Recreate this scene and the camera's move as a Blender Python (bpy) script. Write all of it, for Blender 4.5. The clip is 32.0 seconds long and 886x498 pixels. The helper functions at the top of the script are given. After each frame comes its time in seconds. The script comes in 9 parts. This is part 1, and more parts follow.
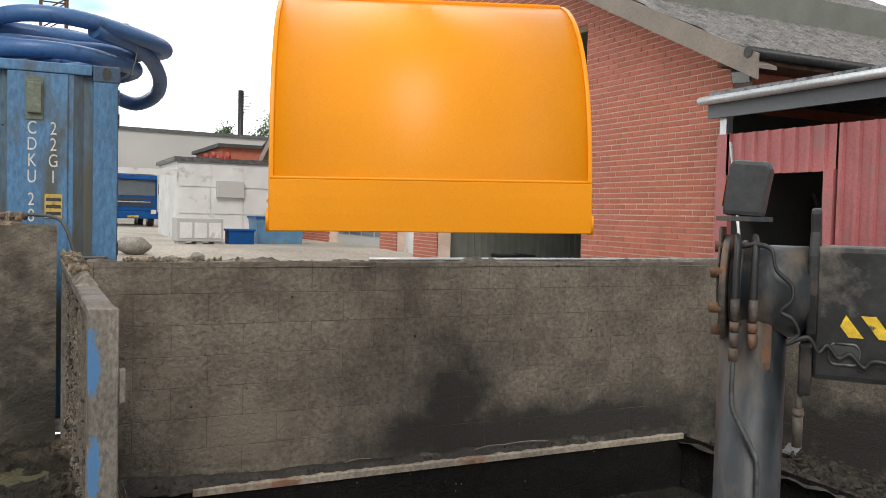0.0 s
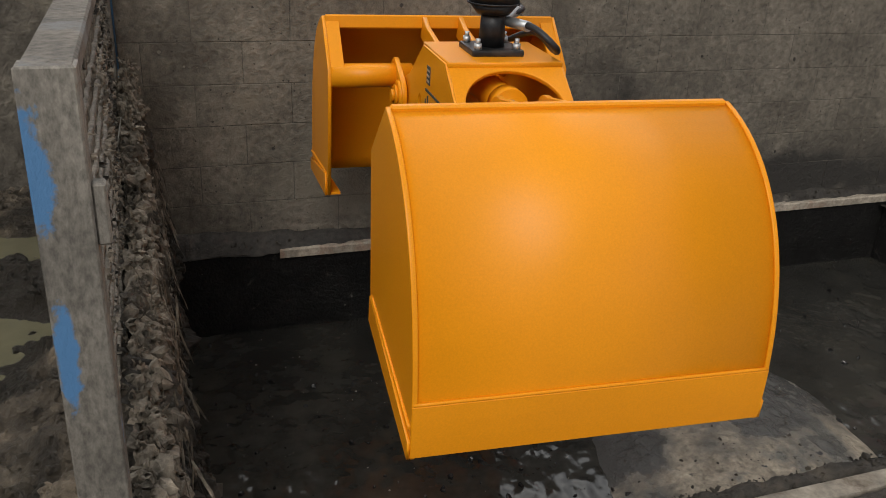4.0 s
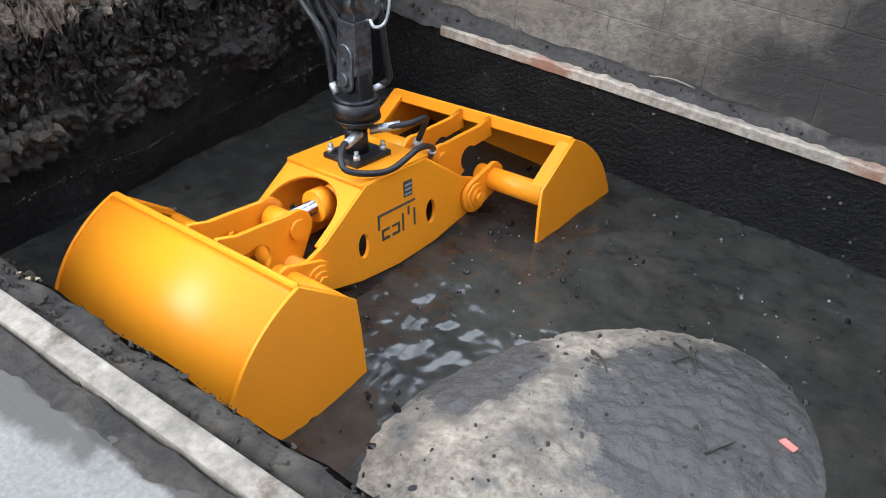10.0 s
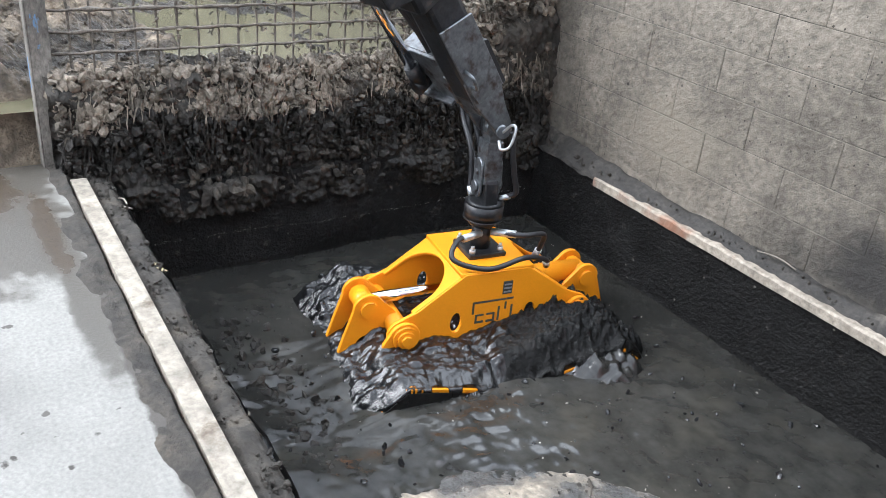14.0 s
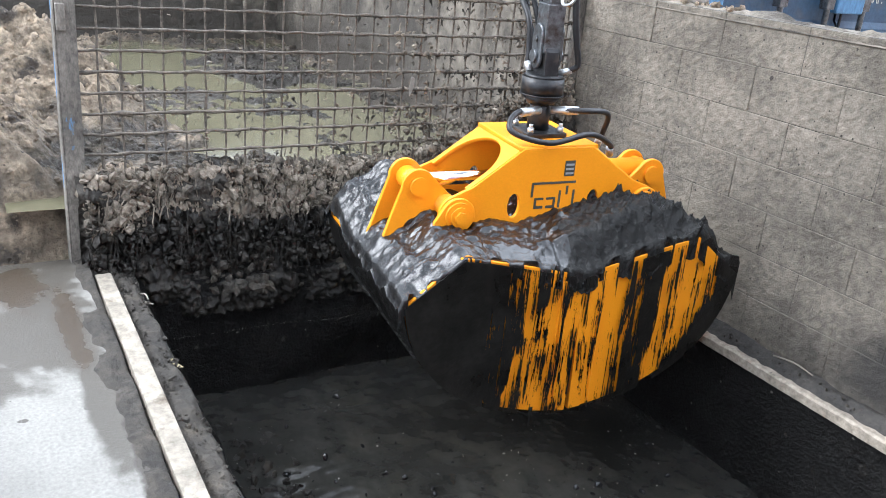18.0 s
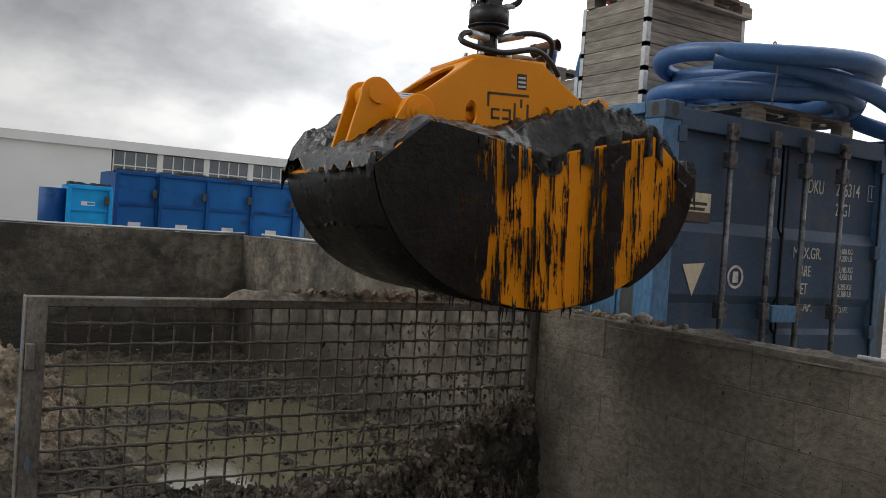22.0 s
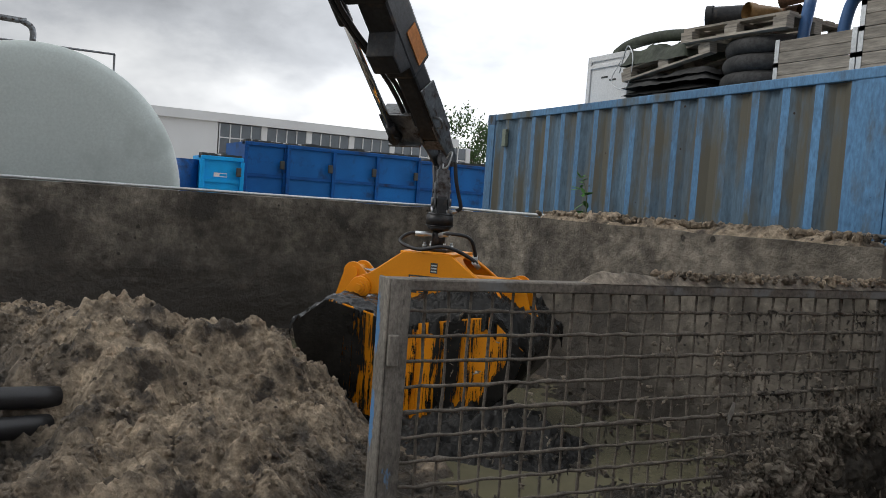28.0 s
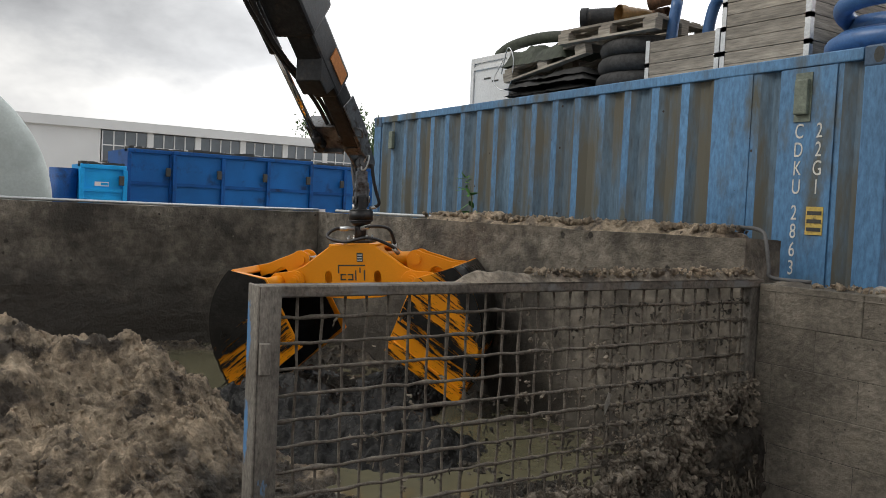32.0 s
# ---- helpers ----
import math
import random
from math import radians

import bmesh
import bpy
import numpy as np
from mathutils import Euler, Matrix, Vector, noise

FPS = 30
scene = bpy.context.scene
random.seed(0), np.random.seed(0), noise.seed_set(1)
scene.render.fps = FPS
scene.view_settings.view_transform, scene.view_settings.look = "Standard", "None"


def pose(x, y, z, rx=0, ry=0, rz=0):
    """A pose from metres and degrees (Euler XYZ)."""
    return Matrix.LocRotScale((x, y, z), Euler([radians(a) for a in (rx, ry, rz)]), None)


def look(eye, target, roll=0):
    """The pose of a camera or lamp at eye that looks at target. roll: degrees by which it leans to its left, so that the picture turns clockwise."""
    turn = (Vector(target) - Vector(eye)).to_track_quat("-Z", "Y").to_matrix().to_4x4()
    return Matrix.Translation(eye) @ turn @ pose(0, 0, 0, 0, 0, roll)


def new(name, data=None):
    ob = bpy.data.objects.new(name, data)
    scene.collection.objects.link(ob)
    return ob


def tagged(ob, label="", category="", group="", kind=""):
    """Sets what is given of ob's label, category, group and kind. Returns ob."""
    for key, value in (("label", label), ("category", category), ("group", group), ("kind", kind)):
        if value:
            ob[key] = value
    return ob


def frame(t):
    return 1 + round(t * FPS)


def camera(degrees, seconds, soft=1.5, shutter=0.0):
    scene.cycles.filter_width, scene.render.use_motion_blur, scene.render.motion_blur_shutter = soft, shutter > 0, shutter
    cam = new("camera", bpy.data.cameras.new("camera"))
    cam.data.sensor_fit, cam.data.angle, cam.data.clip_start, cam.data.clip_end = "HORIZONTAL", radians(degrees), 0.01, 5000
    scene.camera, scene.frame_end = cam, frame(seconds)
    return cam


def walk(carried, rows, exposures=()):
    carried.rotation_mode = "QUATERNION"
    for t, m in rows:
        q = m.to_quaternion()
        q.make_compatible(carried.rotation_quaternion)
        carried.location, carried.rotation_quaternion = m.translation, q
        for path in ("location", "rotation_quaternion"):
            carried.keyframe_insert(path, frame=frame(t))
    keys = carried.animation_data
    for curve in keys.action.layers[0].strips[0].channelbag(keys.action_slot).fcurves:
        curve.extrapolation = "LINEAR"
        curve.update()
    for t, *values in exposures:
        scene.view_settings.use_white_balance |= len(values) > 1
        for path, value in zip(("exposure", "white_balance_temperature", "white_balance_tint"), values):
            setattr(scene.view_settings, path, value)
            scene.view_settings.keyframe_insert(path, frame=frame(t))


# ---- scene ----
cam = camera(55.3, 32.0, soft=0.9)
PATH = [
    (0, (-0.282, 0.146, 1.818), (0.597, 1.941, 1.738), 1.5),
    (0.5, (-0.24, 0.367, 1.815), (0.732, 2.114, 1.749), 1.2),
    (1, (-0.243, 0.65, 1.807), (0.793, 2.358, 1.719), 0.6),
    (1.5, (-0.144, 0.856, 1.79), (0.892, 2.56, 1.639), 1.2),
    (2, (0.012, 1.101, 1.781), (1.035, 2.804, 1.553), 2.0),
    (2.5, (0.086, 1.351, 1.755), (1.103, 3.043, 1.435), 2.4),
    (3, (0.073, 1.617, 1.834), (0.954, 3.324, 1.276), 2.4),
    (3.5, (0.107, 1.661, 1.816), (0.813, 3.39, 1.099), 2.5),
    (5.5, (0.097, 1.859, 1.629), (0.663, 3.588, 0.799), 3.0),
    (6, (0.237, 1.868, 1.634), (0.73, 3.615, 0.795), 3.9),
    (6.5, (0.334, 1.929, 1.619), (0.726, 3.7, 0.778), 3.4),
    (7, (0.525, 2.138, 1.587), (0.861, 3.911, 0.725), 2.5),
    (7.5, (0.811, 2.313, 1.584), (1.016, 4.107, 0.725), 1.6),
    (8, (1.513, 2.261, 1.671), (1.137, 3.974, 0.708), 1.5),
    (8.5, (1.893, 2.316, 1.585), (1.425, 3.936, 0.508), 2.9),
    (9, (2.356, 2.429, 1.577), (1.81, 3.986, 0.447), 4.2),
    (9.5, (2.811, 2.481, 1.562), (2.05, 3.91, 0.387), 4.2),
    (10, (3.135, 2.589, 1.574), (2.265, 3.937, 0.379), 4.1),
    (10.5, (3.35, 2.704, 1.581), (2.312, 3.96, 0.421), 4.0),
    (11, (3.571, 2.797, 1.594), (2.334, 3.893, 0.467), 4.5),
    (11.5, (3.772, 2.83, 1.614), (2.461, 3.861, 0.511), 5.0),
    (12, (3.932, 2.787, 1.636), (2.577, 3.806, 0.575), 5.5),
    (12.5, (4.085, 2.889, 1.648), (2.641, 3.832, 0.637), 5.5),
    (13, (4.148, 2.875, 1.666), (2.69, 3.829, 0.683), 4.3),
    (13.5, (4.157, 2.813, 1.674), (2.698, 3.799, 0.726), 4.7),
    (14, (4.18, 2.837, 1.67), (2.693, 3.818, 0.762), 5.6),
    (14.5, (4.185, 2.86, 1.68), (2.681, 3.833, 0.792), 5.4),
    (16.5, (4.185, 2.863, 1.679), (2.66, 3.825, 0.812), 5.0),
    (17, (4.206, 2.868, 1.709), (2.656, 3.828, 0.888), 4.9),
    (17.5, (4.198, 2.854, 1.712), (2.62, 3.816, 0.947), 5.1),
    (18, (4.231, 2.863, 1.727), (2.628, 3.821, 1.012), 5.4),
    (18.5, (4.265, 2.841, 1.648), (2.641, 3.835, 1.036), 5.9),
    (19, (4.234, 2.861, 1.774), (2.615, 3.882, 1.193), 5.5),
    (19.5, (4.215, 2.871, 1.781), (2.592, 3.928, 1.285), 5.7),
    (20, (4.21, 2.86, 1.8), (2.574, 3.932, 1.383), 5.1),
    (20.5, (4.219, 2.846, 1.837), (2.559, 3.921, 1.543), 3.7),
    (21, (4.224, 2.826, 1.857), (2.554, 3.914, 1.69), 3.1),
    (21.5, (4.234, 2.833, 1.859), (2.557, 3.919, 1.774), 3.1),
    (22, (4.236, 2.797, 1.877), (2.545, 3.865, 1.84), 3.9),
    (22.5, (4.228, 2.768, 1.885), (2.488, 3.755, 1.902), 4.0),
    (23, (4.177, 2.716, 1.849), (2.397, 3.624, 1.929), 4.6),
    (23.5, (4.148, 2.717, 1.766), (2.331, 3.544, 1.886), 4.6),
    (24, (3.915, 2.542, 1.835), (2.098, 3.377, 1.898), 3.8),
    (24.5, (3.779, 2.428, 1.826), (1.953, 3.243, 1.866), 3.3),
    (25, (3.658, 2.436, 1.836), (1.812, 3.205, 1.871), 4.2),
    (25.5, (3.532, 2.432, 1.845), (1.67, 3.164, 1.849), 4.2),
    (27.5, (2.945, 2.075, 1.775), (1.123, 2.893, 1.67), 4.0),
    (28, (2.911, 1.982, 1.766), (1.134, 2.893, 1.654), 4.2),
    (28.5, (2.904, 1.993, 1.771), (1.156, 2.958, 1.662), 4.2),
    (29, (2.935, 1.986, 1.776), (1.211, 2.993, 1.66), 3.7),
    (29.5, (2.94, 2.02, 1.779), (1.243, 3.071, 1.651), 3.4),
    (30, (2.939, 2.077, 1.769), (1.257, 3.153, 1.655), 3.2),
    (30.5, (2.944, 2.078, 1.773), (1.269, 3.167, 1.667), 3.0),
    (31, (2.947, 2.088, 1.78), (1.28, 3.188, 1.68), 2.7),
    (31.5, (2.955, 2.076, 1.771), (1.297, 3.19, 1.674), 2.6),
    (32, (2.956, 2.082, 1.775), (1.298, 3.197, 1.682), 2.6),
]
walk(cam, [(t, look(eye, target, roll)) for t, eye, target, roll in PATH],
     exposures=[(0.0, -0.1, 6600, 10), (1.0, -0.52, 6700, 10), (2.0, -0.50, 6950, 10), (3.0, -0.55, 6900, 10), (6.0, -0.05, 5750, 10), (7.0, 0.08, 5450, 10), (8.0, 0.95, 5050, 10), (9.0, 0.85, 5500, 10), (10.0, 1.02, 5600, 10), (11.0, 1.18, 5700, 10), (12.0, 1.18, 5700, 10), (13.0, 1.35, 5800, 10), (14.0, 1.45, 5750, 10), (17.0, 1.5, 5750, 10), (18.2, 1.5, 5700, 10), (19.0, 1.42, 6000, 10), (20.0, 1.12, 7000, 10), (21.0, 0.22, 7000, 10), (22.0, -0.78, 6500, 10), (23.0, -1.05, 6050, 10), (24.0, -1.1, 6050, 10), (25.5, -0.80, 6100, 10), (28.0, -0.66, 6300, 10), (32.0, -0.48, 6600, 10)])

# ---- world and light ----
SUN_DIR = Vector((-0.38, -0.64, 0.67))
world = bpy.data.worlds.new("sky")
scene.world = world
world.use_nodes = True
wn, wl = world.node_tree.nodes, world.node_tree.links
wn.clear()
w_out = wn.new("ShaderNodeOutputWorld")
w_bg = wn.new("ShaderNodeBackground")
w_sky = wn.new("ShaderNodeTexSky")
w_sky.sky_type = "NISHITA"
w_sky.sun_disc = False
w_sky.sun_elevation = radians(42)
w_sky.sun_rotation = radians(211)
w_tc = wn.new("ShaderNodeTexCoord")
w_map = wn.new("ShaderNodeMapping")
w_map.inputs["Scale"].default_value = (1.0, 1.0, 2.0)
w_n1 = wn.new("ShaderNodeTexNoise")
w_n1.inputs["Scale"].default_value = 2.0
w_n1.inputs["Detail"].default_value = 12
w_n1.inputs["Roughness"].default_value = 0.56
w_r1 = wn.new("ShaderNodeValToRGB")
w_r1.color_ramp.elements[0].position = 0.27
w_r1.color_ramp.elements[0].color = (0.27, 0.29, 0.33, 1)
w_r1.color_ramp.elements[1].position = 0.63
w_r1.color_ramp.elements[1].color = (2.15, 2.15, 2.12, 1)
w_e = w_r1.color_ramp.elements.new(0.50)
w_e.color = (1.25, 1.28, 1.32, 1)
w_n2 = wn.new("ShaderNodeTexNoise")
w_n2.inputs["Scale"].default_value = 1.6
w_n2.inputs["Detail"].default_value = 6
w_r2 = wn.new("ShaderNodeValToRGB")
w_r2.color_ramp.elements[0].position = 0.62
w_r2.color_ramp.elements[1].position = 0.72
w_skyk = wn.new("ShaderNodeVectorMath")
w_skyk.operation = "SCALE"
w_skyk.inputs["Scale"].default_value = 0.12
w_mix = wn.new("ShaderNodeMix")
w_mix.data_type = "RGBA"
wl.new(w_tc.outputs["Generated"], w_map.inputs["Vector"])
wl.new(w_map.outputs["Vector"], w_n1.inputs["Vector"])
wl.new(w_map.outputs["Vector"], w_n2.inputs["Vector"])
wl.new(w_n1.outputs["Fac"], w_r1.inputs["Fac"])
wl.new(w_n2.outputs["Fac"], w_r2.inputs["Fac"])
wl.new(w_sky.outputs["Color"], w_skyk.inputs[0])
wl.new(w_r2.outputs["Color"], w_mix.inputs["Factor"])
wl.new(w_r1.outputs["Color"], w_mix.inputs["A"])
wl.new(w_skyk.outputs["Vector"], w_mix.inputs["B"])
w_dot = wn.new("ShaderNodeVectorMath")
w_dot.operation = "DOT_PRODUCT"
w_dot.inputs[1].default_value = (0.05, 1.0, 0.05)
w_lift = wn.new("ShaderNodeMapRange")
w_lift.interpolation_type = "SMOOTHSTEP"
w_lift.inputs["From Min"].default_value, w_lift.inputs["From Max"].default_value = 0.0, 0.85
w_lift.inputs["To Min"].default_value, w_lift.inputs["To Max"].default_value = 0.60, 1.9
w_thin = wn.new("ShaderNodeVectorMath")
w_thin.operation = "SCALE"
wl.new(w_tc.outputs["Generated"], w_dot.inputs[0])
wl.new(w_dot.outputs["Value"], w_lift.inputs["Value"])
wl.new(w_lift.outputs["Result"], w_thin.inputs["Scale"])
wl.new(w_mix.outputs["Result"], w_thin.inputs[0])
wl.new(w_thin.outputs["Vector"], w_bg.inputs["Color"])
w_bg.inputs["Strength"].default_value = 1.0
wl.new(w_bg.outputs["Background"], w_out.inputs["Surface"])
sun_data = bpy.data.lights.new("sun", "SUN")
sun_data.energy = 2.1
sun_data.angle = radians(32)
sun_data.color = (1.0, 0.96, 0.90)
sun_ob = new("sun", sun_data)
sun_ob.matrix_basis = look(SUN_DIR * 30, (0, 0, 0))


# ---- materials ----
def mat(name, base, rough=0.7, metal=0.0, var=0.18, scale=3.0, bump=0.15, bscale=40.0, stain=None, spec=0.5, coat=0.0, coords="Object", stretch=(1, 1, 1), rnd=0.0, rvar=0.1, bdist=0.01):
    """A node material: base colour varied at two scales, optional stains (colour, scale, low, high), bump."""
    m = bpy.data.materials.new(name)
    m.use_nodes = True
    n, l = m.node_tree.nodes, m.node_tree.links
    b = n["Principled BSDF"]
    b.inputs["Metallic"].default_value = metal
    b.inputs["Specular IOR Level"].default_value = spec
    b.inputs["Coat Weight"].default_value = coat
    tc = n.new("ShaderNodeTexCoord")
    mp = n.new("ShaderNodeMapping")
    mp.inputs["Scale"].default_value = stretch
    if coords == "World":
        l.new(n.new("ShaderNodeNewGeometry").outputs["Position"], mp.inputs["Vector"])
    else:
        l.new(tc.outputs[coords], mp.inputs["Vector"])
    n1 = n.new("ShaderNodeTexNoise")
    n1.inputs["Scale"].default_value = scale
    n1.inputs["Detail"].default_value = 6
    n2 = n.new("ShaderNodeTexNoise")
    n2.inputs["Scale"].default_value = bscale
    n2.inputs["Detail"].default_value = 8
    n2.inputs["Roughness"].default_value = 0.66
    for k in (n1, n2):
        l.new(mp.outputs["Vector"], k.inputs["Vector"])
    r1 = n.new("ShaderNodeValToRGB")
    r1.color_ramp.elements[0].position = 0.3
    r1.color_ramp.elements[1].position = 0.7
    r1.color_ramp.elements[0].color = tuple(c * (1 - var) for c in base) + (1,)
    r1.color_ramp.elements[1].color = tuple(min(1, c * (1 + var)) for c in base) + (1,)
    l.new(n1.outputs["Fac"], r1.inputs["Fac"])
    mx = n.new("ShaderNodeMix")
    mx.data_type, mx.blend_type = "RGBA", "MULTIPLY"
    mx.inputs["Factor"].default_value = min(1.0, var * 2.5)
    r2 = n.new("ShaderNodeMapRange")
    r2.inputs["From Min"].default_value, r2.inputs["From Max"].default_value = 0.3, 0.7
    r2.inputs["To Min"].default_value, r2.inputs["To Max"].default_value = 0.45, 1.45
    l.new(n2.outputs["Fac"], r2.inputs["Value"])
    l.new(r1.outputs["Color"], mx.inputs["A"])
    l.new(r2.outputs["Result"], mx.inputs["B"])
    last = mx.outputs["Result"]
    rough_src = None
    if stain:
        col, sc, lo, hi = stain[:4]
        n3 = n.new("ShaderNodeTexNoise")
        n3.inputs["Scale"].default_value = sc
        n3.inputs["Detail"].default_value = 7
        n3.inputs["Roughness"].default_value = 0.62
        l.new(mp.outputs["Vector"], n3.inputs["Vector"])
        r3 = n.new("ShaderNodeMapRange")
        r3.inputs["From Min"].default_value, r3.inputs["From Max"].default_value = lo, hi
        l.new(n3.outputs["Fac"], r3.inputs["Value"])
        m3 = n.new("ShaderNodeMix")
        m3.data_type = "RGBA"
        m3.inputs["B"].default_value = tuple(col) + (1,)
        l.new(r3.outputs["Result"], m3.inputs["Factor"])
        l.new(last, m3.inputs["A"])
        last = m3.outputs["Result"]
        if len(stain) > 4:
            r4 = n.new("ShaderNodeMapRange")
            r4.inputs["To Min"].default_value, r4.inputs["To Max"].default_value = rough, stain[4]
            l.new(r3.outputs["Result"], r4.inputs["Value"])
            rough_src = r4.outputs["Result"]
    if rnd:
        oi = n.new("ShaderNodeObjectInfo")
        r5 = n.new("ShaderNodeMapRange")
        r5.inputs["To Min"].default_value, r5.inputs["To Max"].default_value = 1 - rnd, 1 + rnd
        l.new(oi.outputs["Random"], r5.inputs["Value"])
        m5 = n.new("ShaderNodeMix")
        m5.data_type, m5.blend_type = "RGBA", "MULTIPLY"
        m5.inputs["Factor"].default_value = 1.0
        l.new(last, m5.inputs["A"])
        l.new(r5.outputs["Result"], m5.inputs["B"])
        last = m5.outputs["Result"]
    l.new(last, b.inputs["Base Color"])
    if rough_src is None:
        r6 = n.new("ShaderNodeMapRange")
        r6.inputs["To Min"].default_value, r6.inputs["To Max"].default_value = max(0.02, rough - rvar), min(1, rough + rvar)
        l.new(n1.outputs["Fac"], r6.inputs["Value"])
        rough_src = r6.outputs["Result"]
    l.new(rough_src, b.inputs["Roughness"])
    if bump:
        bp = n.new("ShaderNodeBump")
        bp.inputs["Strength"].default_value = bump
        bp.inputs["Distance"].default_value = bdist
        l.new(n2.outputs["Fac"], bp.inputs["Height"])
        l.new(bp.outputs["Normal"], b.inputs["Normal"])
    return m


ORANGE = mat("orange_paint", (0.85, 0.308, 0.007), 0.36, var=0.05, scale=2, bump=0.015, bscale=160, spec=0.30)
BLACK_STEEL = mat("black_steel", (0.018, 0.019, 0.021), 0.42, 0.3, var=0.4, scale=9, bump=0.1, stain=((0.07, 0.055, 0.045), 14, 0.55, 0.72, 0.75))
GREY_STEEL = mat("worn_grey_steel", (0.16, 0.17, 0.18), 0.42, 0.75, var=0.3, scale=9, bump=0.12, stain=((0.05, 0.03, 0.02), 11, 0.52, 0.68, 0.8))
CHROME = mat("chrome_rod", (0.75, 0.76, 0.78), 0.12, 1.0, var=0.03, bump=0)
RUBBER = mat("black_rubber", (0.018, 0.018, 0.02), 0.5, var=0.25, bump=0.08, bscale=120)
BLOCK = mat("concrete_block", (0.182, 0.161, 0.130), 0.92, var=0.30, scale=2.6, bump=1.0, bscale=26, stain=((0.095, 0.084, 0.068), 2.2, 0.54, 0.74), coords="World", rnd=0.07, bdist=0.02)
CAST = mat("cast_concrete", (0.185, 0.163, 0.132), 0.9, var=0.42, scale=2.4, bump=1.0, bscale=11, stain=((0.05, 0.044, 0.037), 1.6, 0.45, 0.62), coords="World", bdist=0.04)
MORTAR = mat("mortar", (0.085, 0.077, 0.064), 0.95, var=0.35, scale=3, bump=0.6, bscale=30, coords="World", stain=((0.15, 0.135, 0.11), 3.5, 0.50, 0.60))
SLAB = mat("concrete_slab", (0.215, 0.208, 0.188), 0.85, var=0.16, scale=2.5, bump=0.35, bscale=70, stain=((0.13, 0.125, 0.11), 9.0, 0.70, 0.74, 0.6), coords="World")
BASIN = mat("tarred_basin", (0.011, 0.0105, 0.010), 0.45, spec=0.22, var=0.4, scale=6, bump=1.0, bscale=40, bdist=0.03, stain=((0.075, 0.068, 0.06), 16, 0.62, 0.72, 0.7))
SLUDGE_WET = mat("wet_black_sludge", (0.011, 0.0113, 0.0118), 0.11, var=0.45, scale=5, bump=0.35, bscale=18, bdist=0.02, spec=0.6, rvar=0.08)
CRUST = mat("lumpy_black_crust", (0.009, 0.009, 0.0085), 0.27, var=0.5, scale=9, bump=0.7, bscale=40, bdist=0.02, spec=0.25, rvar=0.16)
MUD = mat("grey_mud", (0.44, 0.35, 0.25), 0.85, var=0.6, scale=7, bump=1.0, bscale=22, bdist=0.10, stain=((0.075, 0.058, 0.042), 4.5, 0.52, 0.62, 0.55), coords="World")
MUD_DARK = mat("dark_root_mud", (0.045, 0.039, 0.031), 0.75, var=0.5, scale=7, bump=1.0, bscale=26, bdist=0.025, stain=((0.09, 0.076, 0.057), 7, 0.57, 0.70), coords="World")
MUD_BLACK = mat("black_mud", (0.020, 0.0175, 0.014), 0.5, var=0.5, scale=8, bump=0.8, bscale=30, bdist=0.02, stain=((0.05, 0.041, 0.031), 6, 0.58, 0.70), coords="World", spec=0.4)
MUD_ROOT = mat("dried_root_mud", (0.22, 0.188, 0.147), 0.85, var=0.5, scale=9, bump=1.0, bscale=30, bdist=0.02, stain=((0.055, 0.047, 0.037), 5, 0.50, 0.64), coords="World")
WHITE_EDGE = mat("pale_edge_beam", (0.265, 0.235, 0.19), 0.8, var=0.28, scale=6, bump=0.5, bscale=30, stain=((0.10, 0.075, 0.052), 4, 0.56, 0.66))
# for corrugation slopes and recesses: darker than the outer flats, with olive streaks
CONT_RECESS = mat("darker_streaked_recess", (0.085, 0.145, 0.205), 0.65, var=0.3, scale=1.6, bump=0.15, stain=((0.10, 0.095, 0.072), 3.4, 0.44, 0.60), stretch=(1, 1, 0.2), coords="World")
CONT_BLUE = mat("weathered_blue_paint", (0.080, 0.200, 0.365), 0.55, 0.0, var=0.28, scale=1.2, bump=0.08, stain=((0.10, 0.105, 0.088), 2.6, 0.50, 0.64, 0.85), stretch=(1, 1, 0.35))
CONT_DARK = mat("dark_blue_door_paint", (0.04, 0.08, 0.14), 0.5, var=0.2, scale=1.5, bump=0.06, stain=((0.10, 0.10, 0.10), 3, 0.58, 0.75))
BRICK = mat("red_brick", (0.42, 0.128, 0.080), 0.85, var=0.12, scale=5, bump=0.3, rnd=0.10)
RED_METAL = mat("faded_red_sheet", (0.42, 0.135, 0.135), 0.55, var=0.15, scale=2, bump=0.05, stain=((0.30, 0.16, 0.15), 3, 0.55, 0.7))
ROOF = mat("fibre_cement", (0.17, 0.165, 0.16), 0.95, var=0.35, scale=6, bump=0.6, bscale=30, stain=((0.06, 0.06, 0.055), 7, 0.55, 0.7))
WHITE_PAINT = mat("dirty_white_paint", (0.66, 0.67, 0.67), 0.6, var=0.1, scale=2, bump=0.06, stain=((0.25, 0.23, 0.19), 2.2, 0.58, 0.75))
GREY_HALL = mat("pale_grey_render", (0.45, 0.45, 0.44), 0.85, var=0.1, scale=0.3, bump=0.05)
TANK_WHITE = mat("tank_white", (0.47, 0.52, 0.50), 0.6, var=0.08, scale=0.8, bump=0.02, stain=((0.36, 0.40, 0.38), 1.2, 0.55, 0.75))
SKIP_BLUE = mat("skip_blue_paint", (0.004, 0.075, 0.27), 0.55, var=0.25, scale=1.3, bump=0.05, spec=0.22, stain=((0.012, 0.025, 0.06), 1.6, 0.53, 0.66))
